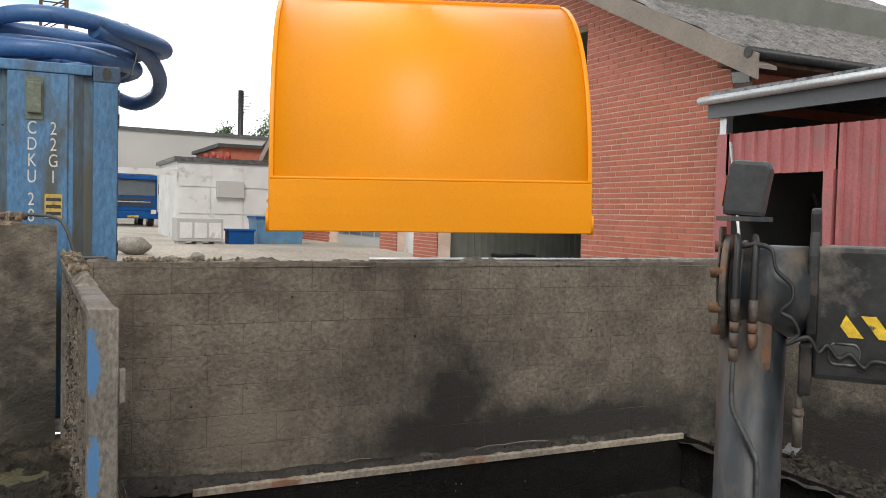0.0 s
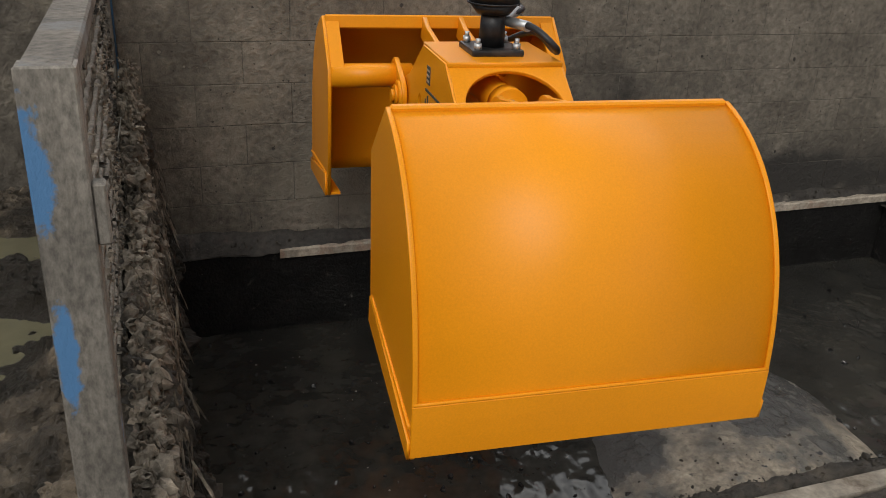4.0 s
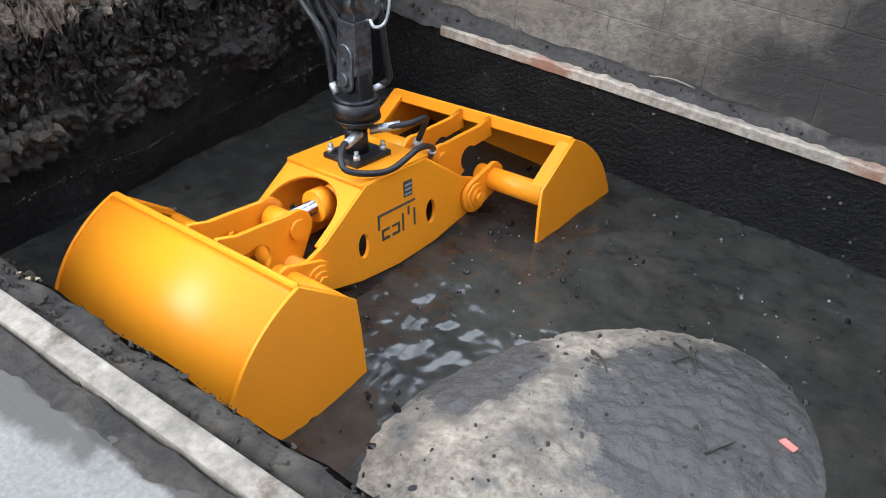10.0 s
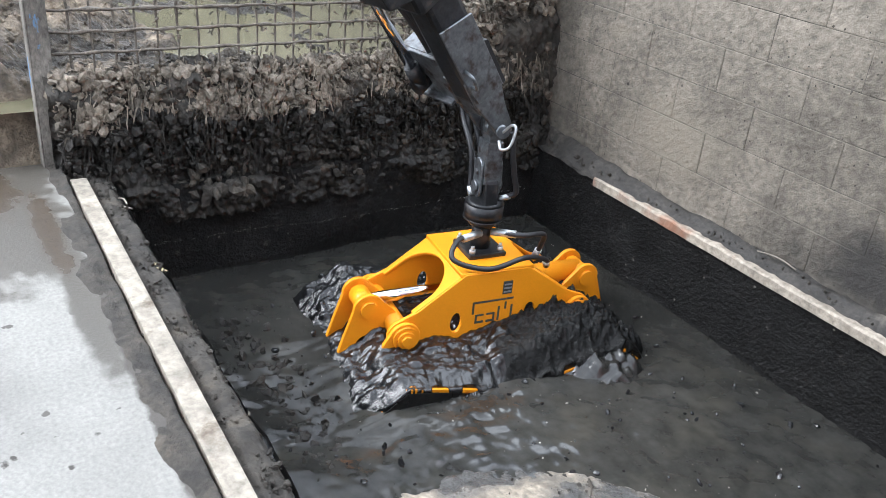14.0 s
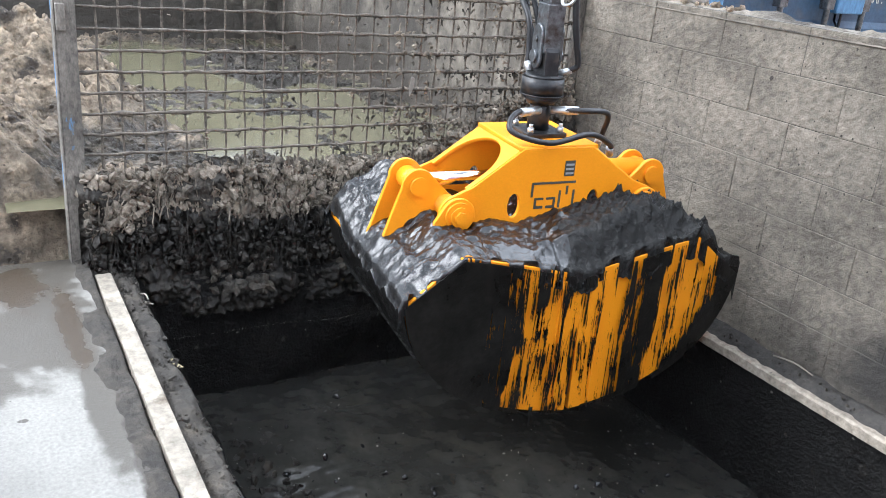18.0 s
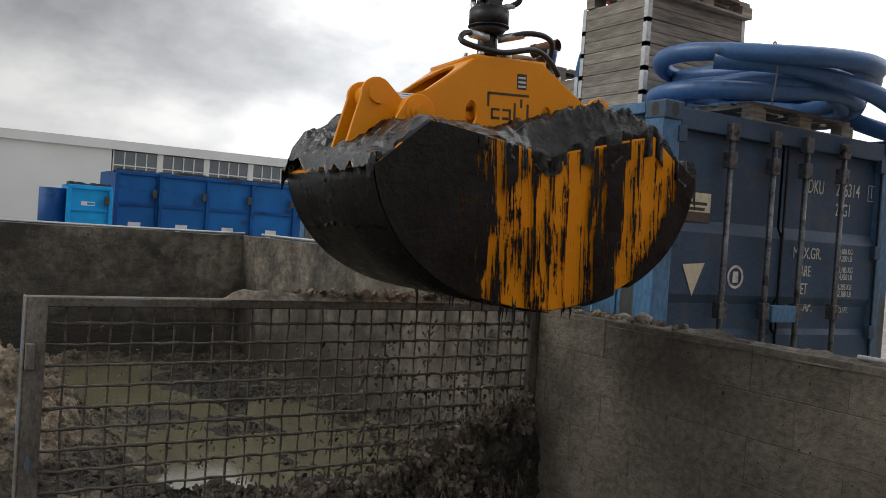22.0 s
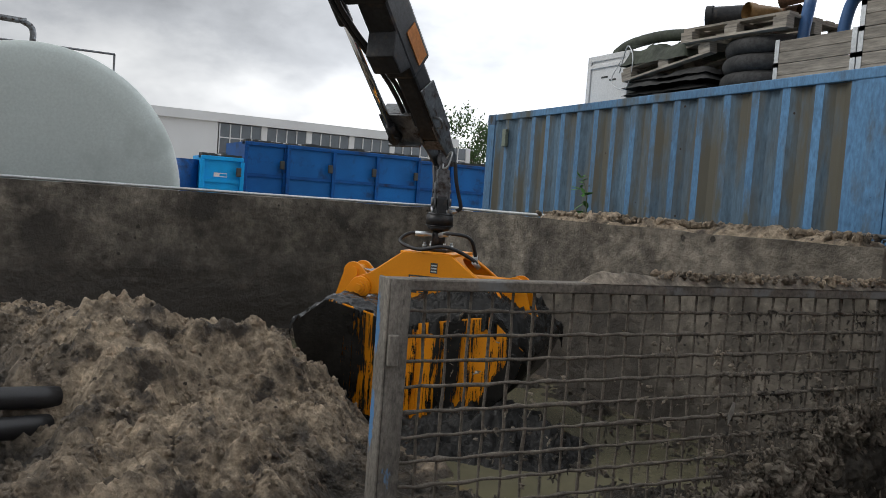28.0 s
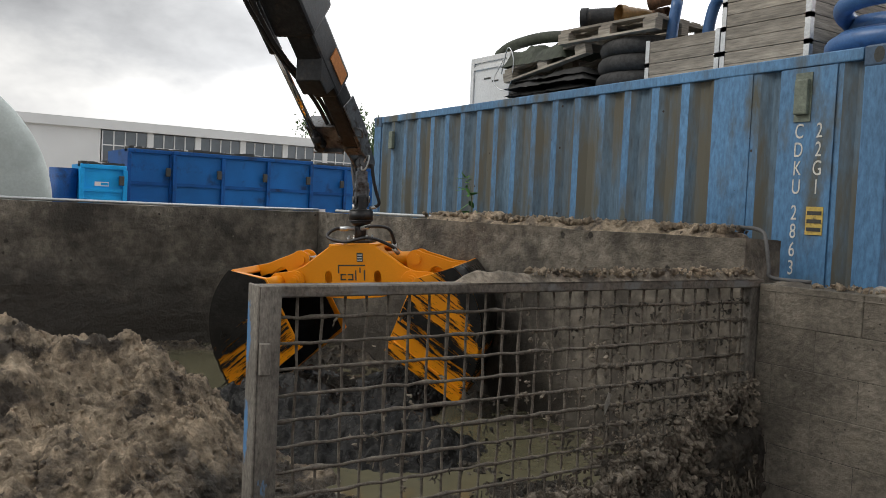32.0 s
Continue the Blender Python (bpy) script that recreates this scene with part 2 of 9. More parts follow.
# brighter copy of SKIP_BLUE for panels: the ribs' shading is put into colour
SKIP_PANEL = mat("lit_panel_skip_blue", (0.006, 0.115, 0.37), 0.5, var=0.2, scale=1.1, bump=0.04, spec=0.25, stain=((0.010, 0.045, 0.13), 1.8, 0.55, 0.68))
CYAN = mat("cyan_paint", (0.008, 0.32, 0.72), 0.5, var=0.12, bump=0.03, spec=0.25)
WOOD = mat("weathered_wood", (0.30, 0.27, 0.225), 0.85, var=0.35, scale=3, bump=0.4, bscale=22, stretch=(0.25, 0.25, 3.0), rnd=0.18)
GALV = mat("galvanised_steel", (0.55, 0.57, 0.58), 0.45, 0.8, var=0.15, bump=0.05)
POST = mat("galvanised_post_with_blue_paint", (0.175, 0.16, 0.138), 0.75, 0.0, var=0.42, scale=5, bump=0.5, bscale=70, stain=((0.11, 0.20, 0.32), 9, 0.66, 0.69), stretch=(1, 1, 0.5))
RAIL = mat("rusty_rail", (0.135, 0.118, 0.098), 0.8, var=0.4, scale=6, bump=0.7, bscale=45, stain=((0.17, 0.17, 0.165), 5, 0.52, 0.6))
WIRE = mat("muddy_wire", (0.145, 0.126, 0.103), 0.8, 0.1, var=0.4, scale=20, bump=0.6, bscale=90)
GLASS = mat("window_glass", (0.10, 0.12, 0.14), 0.08, var=0.1, bump=0, spec=0.8)
YARD = mat("yard_gravel", (0.36, 0.33, 0.28), 0.95, var=0.25, scale=0.6, bump=0.5, bscale=14)
PUDDLE = mat("yellowish_puddle", (0.125, 0.116, 0.072), 0.06, var=0.12, scale=2, bump=0.03, bscale=6)
STONE = mat("field_stone", (0.28, 0.26, 0.23), 0.9, var=0.3, scale=6, bump=0.4)
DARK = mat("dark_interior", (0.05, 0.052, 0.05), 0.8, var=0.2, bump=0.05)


# ---- mesh helpers ----
def add_box(bm, x0, x1, y0, y1, z0, z1, m=None):
    v = [bm.verts.new((x, y, z)) for x in (x0, x1) for y in (y0, y1) for z in (z0, z1)]
    if m is not None:
        for k in v:
            k.co = m @ k.co
    for f in ((0, 1, 3, 2), (4, 6, 7, 5), (0, 4, 5, 1), (2, 3, 7, 6), (0, 2, 6, 4), (1, 5, 7, 3)):
        bm.faces.new([v[i] for i in f])
    return bm


def frame_of(d):
    d = Vector(d).normalized()
    a = d.orthogonal().normalized()
    return a, d.cross(a)


def add_cyl(bm, p0, p1, r0, r1=None, seg=16, caps=True):
    p0, p1 = Vector(p0), Vector(p1)
    r1 = r0 if r1 is None else r1
    a, b = frame_of(p1 - p0)
    rings = []
    for p, r in ((p0, r0), (p1, r1)):
        rings.append([bm.verts.new(p + a * r * math.cos(2 * math.pi * i / seg) + b * r * math.sin(2 * math.pi * i / seg)) for i in range(seg)])
    for i in range(seg):
        f = bm.faces.new((rings[0][i], rings[0][(i + 1) % seg], rings[1][(i + 1) % seg], rings[1][i]))
        f.smooth = True
    if caps:
        bm.faces.new(rings[0][::-1])
        bm.faces.new(rings[1])
    return bm


def add_sweep(bm, pts, r, seg=10, smooth_n=0):
    """A round tube along a list of points (Catmull-Rom rounded when smooth_n > 0)."""
    pts = [Vector(p) for p in pts]
    if smooth_n:
        q = [2 * pts[0] - pts[1]] + pts + [2 * pts[-1] - pts[-2]]
        out = []
        for i in range(1, len(q) - 2):
            for k in range(smooth_n):
                t = k / smooth_n
                a, b, c, d = q[i - 1], q[i], q[i + 1], q[i + 2]
                out.append(0.5 * (2 * b + (c - a) * t + (2 * a - 5 * b + 4 * c - d) * t * t + (3 * b - a - 3 * c + d) * t ** 3))
        pts = out + [pts[-1]]
    rings = []
    up = None
    for i, p in enumerate(pts):
        d = (pts[min(i + 1, len(pts) - 1)] - pts[max(i - 1, 0)]).normalized()
        if up is None:
            up = d.orthogonal().normalized()
        up = (up - d * up.dot(d)).normalized()
        s = d.cross(up)
        rr = r(i / (len(pts) - 1)) if callable(r) else r
        rings.append([bm.verts.new(p + up * rr * math.cos(2 * math.pi * k / seg) + s * rr * math.sin(2 * math.pi * k / seg)) for k in range(seg)])
    for a, b in zip(rings, rings[1:]):
        for k in range(seg):
            f = bm.faces.new((a[k], a[(k + 1) % seg], b[(k + 1) % seg], b[k]))
            f.smooth = True
    bm.faces.new(rings[0][::-1])
    bm.faces.new(rings[-1])
    return bm


def add_prism(bm, prof, axis, a, b):
    """A closed profile of (u, w) pushed from a to b along axis: y gives (u, y, w), x gives (x, u, w), z gives (u, w, z)."""
    def at(u, w, s):
        return {"y": (u, s, w), "x": (s, u, w), "z": (u, w, s)}[axis]
    r0 = [bm.verts.new(at(u, w, a)) for u, w in prof]
    r1 = [bm.verts.new(at(u, w, b)) for u, w in prof]
    n = len(prof)
    for i in range(n):
        bm.faces.new((r0[i], r0[(i + 1) % n], r1[(i + 1) % n], r1[i]))
    bm.faces.new(r0[::-1])
    bm.faces.new(r1)
    return bm


def holed_plate(outlines, thick, bevel=0.0, axis="y", at=0.0):
    """A flat plate with holes as a bmesh: outlines in (u, w), the first the rim; it stands across axis at the given place."""
    cu = bpy.data.curves.new("tmp", "CURVE")
    cu.dimensions, cu.fill_mode = "2D", "BOTH"
    cu.extrude, cu.bevel_depth, cu.bevel_resolution = thick / 2 - bevel, bevel, 1
    for o in outlines:
        sp = cu.splines.new("POLY")
        sp.points.add(len(o) - 1)
        for p, (u, w) in zip(sp.points, o):
            p.co = (u, w, 0, 1)
        sp.use_cyclic_u = True
    ob = bpy.data.objects.new("tmp", cu)
    me = bpy.data.meshes.new_from_object(ob)
    bm = bmesh.new()
    bm.from_mesh(me)
    bpy.data.objects.remove(ob)
    bpy.data.curves.remove(cu)
    bpy.data.meshes.remove(me)
    turn = {"y": pose(0, at, 0, 90, 0, 0), "x": pose(at, 0, 0, 90, 0, 90), "z": pose(0, 0, at)}[axis]
    bm.transform(turn)
    return bm


def arc(cx, cy, r, a0, a1, n):
    return [(cx + r * math.cos(radians(a0 + (a1 - a0) * i / n)), cy + r * math.sin(radians(a0 + (a1 - a0) * i / n))) for i in range(n + 1)]


def bevelled(bm, w, seg=2, angle=40):
    es = [e for e in bm.edges if len(e.link_faces) == 2 and e.calc_face_angle(0) > radians(angle)]
    bmesh.ops.bevel(bm, geom=es, offset=w, segments=seg, affect="EDGES", profile=0.6)
    return bm


def finish(bm):
    bmesh.ops.recalc_face_normals(bm, faces=bm.faces)
    return bm


def part(name, bm, material, parent=None, label="", m=None):
    me = bpy.data.meshes.new(name)
    bm.to_mesh(me)
    bm.free()
    me.materials.append(material)
    ob = new(name, me)
    if parent is not None:
        ob.parent = parent
    if m is not None:
        ob.matrix_basis = m
    return tagged(ob, label)


def box_part(name, dims, material, parent=None, label="", bevel=0.0, m=None):
    bm = finish(add_box(bmesh.new(), *dims))
    if bevel:
        bevelled(bm, bevel)
    return part(name, bm, material, parent, label, m)


def thing(name, label, category, m=None, group=""):
    ob = new(name)
    ob.empty_display_size = 0.2
    if m is not None:
        ob.matrix_basis = m
    return tagged(ob, label, category, group)


def structure(ob, label="", category=""):
    return tagged(ob, label, category, kind="structure")


def fbm(x, y, z=0.0, o=5):
    return noise.fractal(Vector((x, y, z)), 0.9, 2.1, o)


def sheet(name, x0, x1, y0, y1, nx, ny, zf, material, label="", smooth=True):
    """A height field z = zf(x, y)."""
    xs, ys = np.linspace(x0, x1, nx + 1), np.linspace(y0, y1, ny + 1)
    verts = [(x, y, zf(x, y)) for y in ys for x in xs]
    faces = [(j * (nx + 1) + i, j * (nx + 1) + i + 1, (j + 1) * (nx + 1) + i + 1, (j + 1) * (nx + 1) + i) for j in range(ny) for i in range(nx)]
    me = bpy.data.meshes.new(name)
    me.from_pydata(verts, [], faces)
    me.materials.append(material)
    if smooth:
        me.polygons.foreach_set("use_smooth", [True] * len(me.polygons))
    return tagged(new(name, me), label)


def smoothstep(a, b, x):
    t = max(0.0, min(1.0, (x - a) / (b - a)))
    return t * t * (3 - 2 * t)


def spots(m, places, colour, rough=None, soft=0.35, fine=4.0):
    """Colour patches of their own shape (stains, paint, painted shadow) at places (x, y, z, rx, ry, rz) of the world,
    broken up by noise.
    """
    n, l = m.node_tree.nodes, m.node_tree.links
    b = n["Principled BSDF"]
    g = n.new("ShaderNodeNewGeometry")
    nz = n.new("ShaderNodeTexNoise")
    nz.inputs["Scale"].default_value, nz.inputs["Detail"].default_value, nz.inputs["Roughness"].default_value = fine, 9, 0.6
    l.new(g.outputs["Position"], nz.inputs["Vector"])
    total = None
    for x, y, z, rx, ry, rz in places:
        mp = n.new("ShaderNodeVectorMath")
        mp.operation = "SUBTRACT"
        mp.inputs[1].default_value = (x, y, z)
        dv = n.new("ShaderNodeVectorMath")
        dv.operation = "DIVIDE"
        dv.inputs[1].default_value = (rx, ry, rz)
        ln = n.new("ShaderNodeVectorMath")
        ln.operation = "LENGTH"
        l.new(g.outputs["Position"], mp.inputs[0])
        l.new(mp.outputs["Vector"], dv.inputs[0])
        l.new(dv.outputs["Vector"], ln.inputs[0])
        ad = n.new("ShaderNodeMath")
        ad.operation = "MULTIPLY_ADD"
        ad.inputs[1].default_value, ad.inputs[2].default_value = 1.5, -0.75
        l.new(nz.outputs["Fac"], ad.inputs[0])
        su = n.new("ShaderNodeMath")
        l.new(ln.outputs["Value"], su.inputs[0])
        l.new(ad.outputs["Value"], su.inputs[1])
        mr = n.new("ShaderNodeMapRange")
        mr.inputs["From Min"].default_value, mr.inputs["From Max"].default_value = 0.8 + soft, 0.8 - soft
        l.new(su.outputs["Value"], mr.inputs["Value"])
        if total is None:
            total = mr.outputs["Result"]
        else:
            mx = n.new("ShaderNodeMath")
            mx.operation = "MAXIMUM"
            l.new(total, mx.inputs[0])
            l.new(mr.outputs["Result"], mx.inputs[1])
            total = mx.outputs["Value"]
    old = b.inputs["Base Color"].links[0].from_socket
    m3 = n.new("ShaderNodeMix")
    m3.data_type = "RGBA"
    m3.inputs["B"].default_value = tuple(colour) + (1,)
    l.new(total, m3.inputs["Factor"])
    l.new(old, m3.inputs["A"])
    l.new(m3.outputs["Result"], b.inputs["Base Color"])
    if rough is not None:
        oldr = b.inputs["Roughness"].links[0].from_socket
        m4 = n.new("ShaderNodeMix")
        m4.inputs["B"].default_value = rough
        l.new(total, m4.inputs["Factor"])
        l.new(oldr, m4.inputs["A"])
        l.new(m4.outputs["Result"], b.inputs["Roughness"])
    return m


def pits(m, scale, size, colour, share=0.5, flat=""):
    """Small round pits strewn over a surface, one in some cells."""
    n, l = m.node_tree.nodes, m.node_tree.links
    b = n["Principled BSDF"]
    g = n.new("ShaderNodeNewGeometry")
    v = n.new("ShaderNodeTexVoronoi")
    v.inputs["Scale"].default_value = scale
    nz = n.new("ShaderNodeTexNoise")
    nz.inputs["Scale"].default_value = scale * 5
    if flat:
        # cells of one layer: along the ground, or along an upright wall
        sp, cb, ad = n.new("ShaderNodeSeparateXYZ"), n.new("ShaderNodeCombineXYZ"), n.new("ShaderNodeMath")
        l.new(g.outputs["Position"], sp.inputs["Vector"])
        l.new(sp.outputs["X"], ad.inputs[0])
        l.new(sp.outputs["Y"], ad.inputs[1])
        l.new(sp.outputs["X"] if flat == "ground" else ad.outputs["Value"], cb.inputs["X"])
        l.new(sp.outputs["Y"] if flat == "ground" else sp.outputs["Z"], cb.inputs["Y"])
        l.new(cb.outputs["Vector"], v.inputs["Vector"])
    else:
        l.new(g.outputs["Position"], v.inputs["Vector"])
    l.new(g.outputs["Position"], nz.inputs["Vector"])
    sep = n.new("ShaderNodeSeparateColor")
    l.new(v.outputs["Color"], sep.inputs["Color"])
    k = n.new("ShaderNodeMapRange")
    k.inputs["From Min"].default_value, k.inputs["From Max"].default_value = 1.0 - share, 1.0
    k.inputs["To Min"].default_value, k.inputs["To Max"].default_value = 0.0, size
    l.new(sep.outputs["Red"], k.inputs["Value"])
    d = n.new("ShaderNodeMath")
    d.operation = "MULTIPLY_ADD"
    d.inputs[1].default_value = size * 1.2
    l.new(nz.outputs["Fac"], d.inputs[0])
    l.new(v.outputs["Distance"], d.inputs[2])
    s = n.new("ShaderNodeMath")
    s.operation = "SUBTRACT"
    l.new(d.outputs["Value"], s.inputs[0])
    l.new(k.outputs["Result"], s.inputs[1])
    r = n.new("ShaderNodeMapRange")
    r.inputs["From Min"].default_value, r.inputs["From Max"].default_value = size * 0.55, size * 0.3
    l.new(s.outputs["Value"], r.inputs["Value"])
    mx = n.new("ShaderNodeMix")
    mx.data_type = "RGBA"
    mx.inputs["B"].default_value = tuple(colour) + (1,)
    l.new(r.outputs["Result"], mx.inputs["Factor"])
    l.new(b.inputs["Base Color"].links[0].from_socket, mx.inputs["A"])
    l.new(mx.outputs["Result"], b.inputs["Base Color"])
    return m


pits(SLAB, 8.5, 0.20, (0.05, 0.045, 0.038), 0.6, "ground")
pits(SLAB, 15.0, 0.24, (0.08, 0.074, 0.064), 0.5, "ground")
pits(BLOCK, 7.0, 0.13, (0.04, 0.035, 0.03), 0.4, "wall")
pits(BLOCK, 16.0, 0.20, (0.21, 0.19, 0.155), 0.4, "wall")
pits(BLOCK, 34.0, 0.25, (0.055, 0.048, 0.04), 0.5, "wall")
pits(BASIN, 20.0, 0.20, (0.16, 0.15, 0.13), 0.25, "wall")
pits(MUD_ROOT, 18.0, 0.2, (0.03, 0.026, 0.02), 0.6)
pits(MUD, 13.0, 0.22, (0.07, 0.052, 0.036), 0.55)
pits(MUD, 27.0, 0.25, (0.52, 0.43, 0.32), 0.4)
pits(CONT_BLUE, 11.0, 0.13, (0.03, 0.022, 0.016), 0.45)
pits(CONT_RECESS, 11.0, 0.13, (0.03, 0.022, 0.016), 0.45)
pits(CAST, 7.0, 0.20, (0.045, 0.039, 0.032), 0.5, "wall")
pits(CAST, 15.0, 0.22, (0.22, 0.2, 0.165), 0.3, "wall")
spots(BLOCK, ((2.85, 6.2, 0.30, 0.42, 0.5, 0.55), (2.9, 6.2, 0.02, 1.1, 0.5, 0.30), (4.2, 6.2, -0.02, 1.9, 0.5, 0.30), (6.2, 5.2, -0.1, 0.4, 1.6, 0.45), (6.0, 6.2, 0.0, 0.8, 0.5, 0.4)), (0.040, 0.037, 0.033))
spots(BLOCK, ((1.15, 6.2, 0.22, 0.42, 0.4, 0.24), (0.62, 6.2, 0.68, 0.10, 0.4, 0.05)), (0.21, 0.185, 0.145))
spots(SLAB, ((0.05, 2.6, 0.0, 0.62, 1.0, 0.5), (0.72, 3.06, 0.0, 0.55, 0.30, 0.5), (1.35, 3.22, 0.0, 0.6, 0.10, 0.5), (1.1, 2.85, 0.0, 0.22, 0.14, 0.5)), (0.085, 0.077, 0.064), 0.34, 0.12, 7.0)
spots(SLAB, ((0.62, 3.17, 0.0, 0.42, 0.06, 0.5), (1.0, 3.18, 0.0, 0.10, 0.05, 0.5), (0.25, 3.0, 0.0, 0.3, 0.15, 0.5)), (0.060, 0.046, 0.032), 0.22, 0.25, 9.0)
spots(SLAB, ((1.9, 3.28, 0.0, 0.9, 0.05, 0.5), (2.9, 3.28, 0.0, 0.7, 0.06, 0.5), (4.0, 3.27, 0.0, 0.9, 0.05, 0.5)), (0.06, 0.053, 0.044), 0.6, 0.15, 8.0)
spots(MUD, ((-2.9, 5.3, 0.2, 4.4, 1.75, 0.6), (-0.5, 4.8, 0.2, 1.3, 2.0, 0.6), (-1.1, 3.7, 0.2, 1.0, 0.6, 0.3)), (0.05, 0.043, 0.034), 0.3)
# dark foot of the heap: wet mud and shadow, both put into the colour
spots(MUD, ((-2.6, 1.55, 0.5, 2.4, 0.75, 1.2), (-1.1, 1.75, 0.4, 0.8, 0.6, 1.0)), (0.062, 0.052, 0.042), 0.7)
spots(POST, ((-0.095, 3.255, 1.28, 0.04, 0.06, 0.14), (-0.080, 3.255, 0.90, 0.026, 0.06, 0.13), (-0.06, 3.255, 0.45, 0.02, 0.06, 0.10)), (0.075, 0.20, 0.40), 0.6, 0.12, 34.0)
spots(CAST, ((-5.8, 3.5, 0.35, 0.5, 3.6, 1.0), (-3.5, 6.25, 0.25, 2.9, 0.4, 0.75)), (0.045, 0.038, 0.03), 0.55)


# ---- ground, slab and basin ----
def ground_z(x, y):
    if y > 6.4:
        return 0.25 + 0.75 * smoothstep(9.5, 18.0, y)
    if x < -6.0:
        return -0.62 + 1.2 * smoothstep(-14.0, -17.5, x)
    return -0.06


def build_ground():
    xs = [-3000, -60, -25, -17.5, -16, -15, -14, -8, -6.05, -0.5, 6.42, 9, 20, 60, 3000]
    ys = [-3000, -60, -10, 0.0, 3.28, 6.5, 9.5, 11.5, 13.5, 15.5, 18, 30, 60, 3000]
    bm = bmesh.new()
    grid = {(i, j): bm.verts.new((x, y, ground_z(x, y))) for i, x in enumerate(xs) for j, y in enumerate(ys)}
    for i in range(len(xs) - 1):
        for j in range(len(ys) - 1):
            mx, my = (xs[i] + xs[i + 1]) / 2, (ys[j] + ys[j + 1]) / 2
            if -6.05 < mx < -0.5 and 0.0 < my < 6.5 or -0.5 < mx < 6.42 and 3.28 < my < 6.5:
                continue
            bm.faces.new((grid[i, j], grid[i + 1, j], grid[i + 1, j + 1], grid[i, j + 1]))
    structure(part("ground", finish(bm), YARD), "pale gravel yard round the sunken pits", "ground")


build_ground()
bm = add_prism(bmesh.new(), [(-0.06, 0.9), (-1.4, 0.9), (-1.4, -9), (9, -9), (9, 3.30), (-0.06, 3.30)], "z", -0.25, 0.0)
structure(part("slab", bevelled(finish(bm), 0.012), SLAB), "pale worn concrete slab with dark wet stains", "floor")

# rough strip, pale edge beam and crumbling rim along the basin
def rim_z(x, y):
    if y < 3.335:
        return -0.034 + 0.046 * smoothstep(3.17, 3.30, y) + 0.028 * fbm(x * 3.2, y * 7, 5.0)
    return -0.030 + 0.03 * fbm(x * 5, y * 9, 2.0) + 0.018 * smoothstep(3.425, 3.45, y) - 0.10 * smoothstep(3.50 + 0.02 * fbm(x * 4, 0, 3), 3.56, y)


structure(sheet("rim_strip", 0.0, 6.2, 3.17, 3.545, 420, 34, rim_z, MUD_DARK), "dirt-filled gap and crumbling dark rim", "ground")
bm = bevelled(finish(add_box(bmesh.new(), 0.21, 6.2, 3.337, 3.413, -0.2, 0.014)), 0.008)
structure(part("edge_beam", bm, WHITE_EDGE), "pale rust-stained edge beam beside the basin", "trim")


def wobble_wall(name, p, q, z0, z1, nu, nz, out, amp, material, label, sc=3.0, prof=None):
    """A rough upright sheet from p to q, pushed along out."""
    p, q, out = Vector(p), Vector(q), Vector(out)
    verts = []
    for j in range(nz + 1):
        for i in range(nu + 1):
            u, w = i / nu, j / nz
            z = z0 + (z1 - z0) * w
            a = p.lerp(q, u)
            k = amp * fbm(a.x * sc + 7, a.y * sc + 3, z * sc * 1.2) + (prof(w) if prof else 0)
            verts.append((a.x + out.x * k, a.y + out.y * k, z))
    n = nu + 1
    faces = [(j * n + i, j * n + i + 1, (j + 1) * n + i + 1, (j + 1) * n + i) for j in range(nz) for i in range(nu)]
    me = bpy.data.meshes.new(name)
    me.from_pydata(verts, [], faces)
    me.materials.append(material)
    me.polygons.foreach_set("use_smooth", [True] * len(me.polygons))
    return structure(new(name, me), label, "wall")


wobble_wall("basin_wall_south", (0.1, 3.545, 0), (5.2, 3.545, 0), -2.3, -0.06, 120, 30, (0, 1, 0), 0.02, BASIN, "tar-black basin wall under the slab")
wobble_wall("basin_wall_north", (0.1, 6.13, 0), (5.2, 6.13, 0), -2.3, -0.16, 160, 40, (0, -1, 0), 0.015, BASIN, "tar-black wet basin wall under the ledge")
wobble_wall("basin_wall_west", (0.15, 6.2, 0), (0.15, 3.4, 0), -2.3, -0.10, 160, 70, (1, 0, 0), 0.03, BASIN, "tar-black basin wall under the mesh panel")
wobble_wall("basin_wall_east", (5.17, 3.5, 0), (5.17, 6.2, 0), -2.3, -0.16, 90, 30, (-1, 0, 0), 0.02, BASIN, "tar-black basin wall")
structure(sheet("basin_floor", 0.0, 5.3, 3.4, 6.3, 30, 20, lambda x, y: -2.25, BASIN), "black basin floor under sludge", "floor")


def ledge_z(x, y):
    return -0.155 + 0.10 * smoothstep(6.13, 6.24, y) * (0.6 + 0.5 * smoothstep(1.4, 0.2, x)) + 0.02 * fbm(x * 6, y * 14, 1.0)


structure(sheet("north_ledge", 0.05, 5.3, 6.115, 6.26, 260, 12, ledge_z, mat("ledge_mud", (0.040, 0.036, 0.031), 0.65, var=0.5, scale=5, bump=0.9, stain=((0.15, 0.135, 0.11), 2.2, 0.60, 0.68))), "muddy ledge with a pale chipped edge", "ledge")
rows_e = []
bm = bmesh.new()
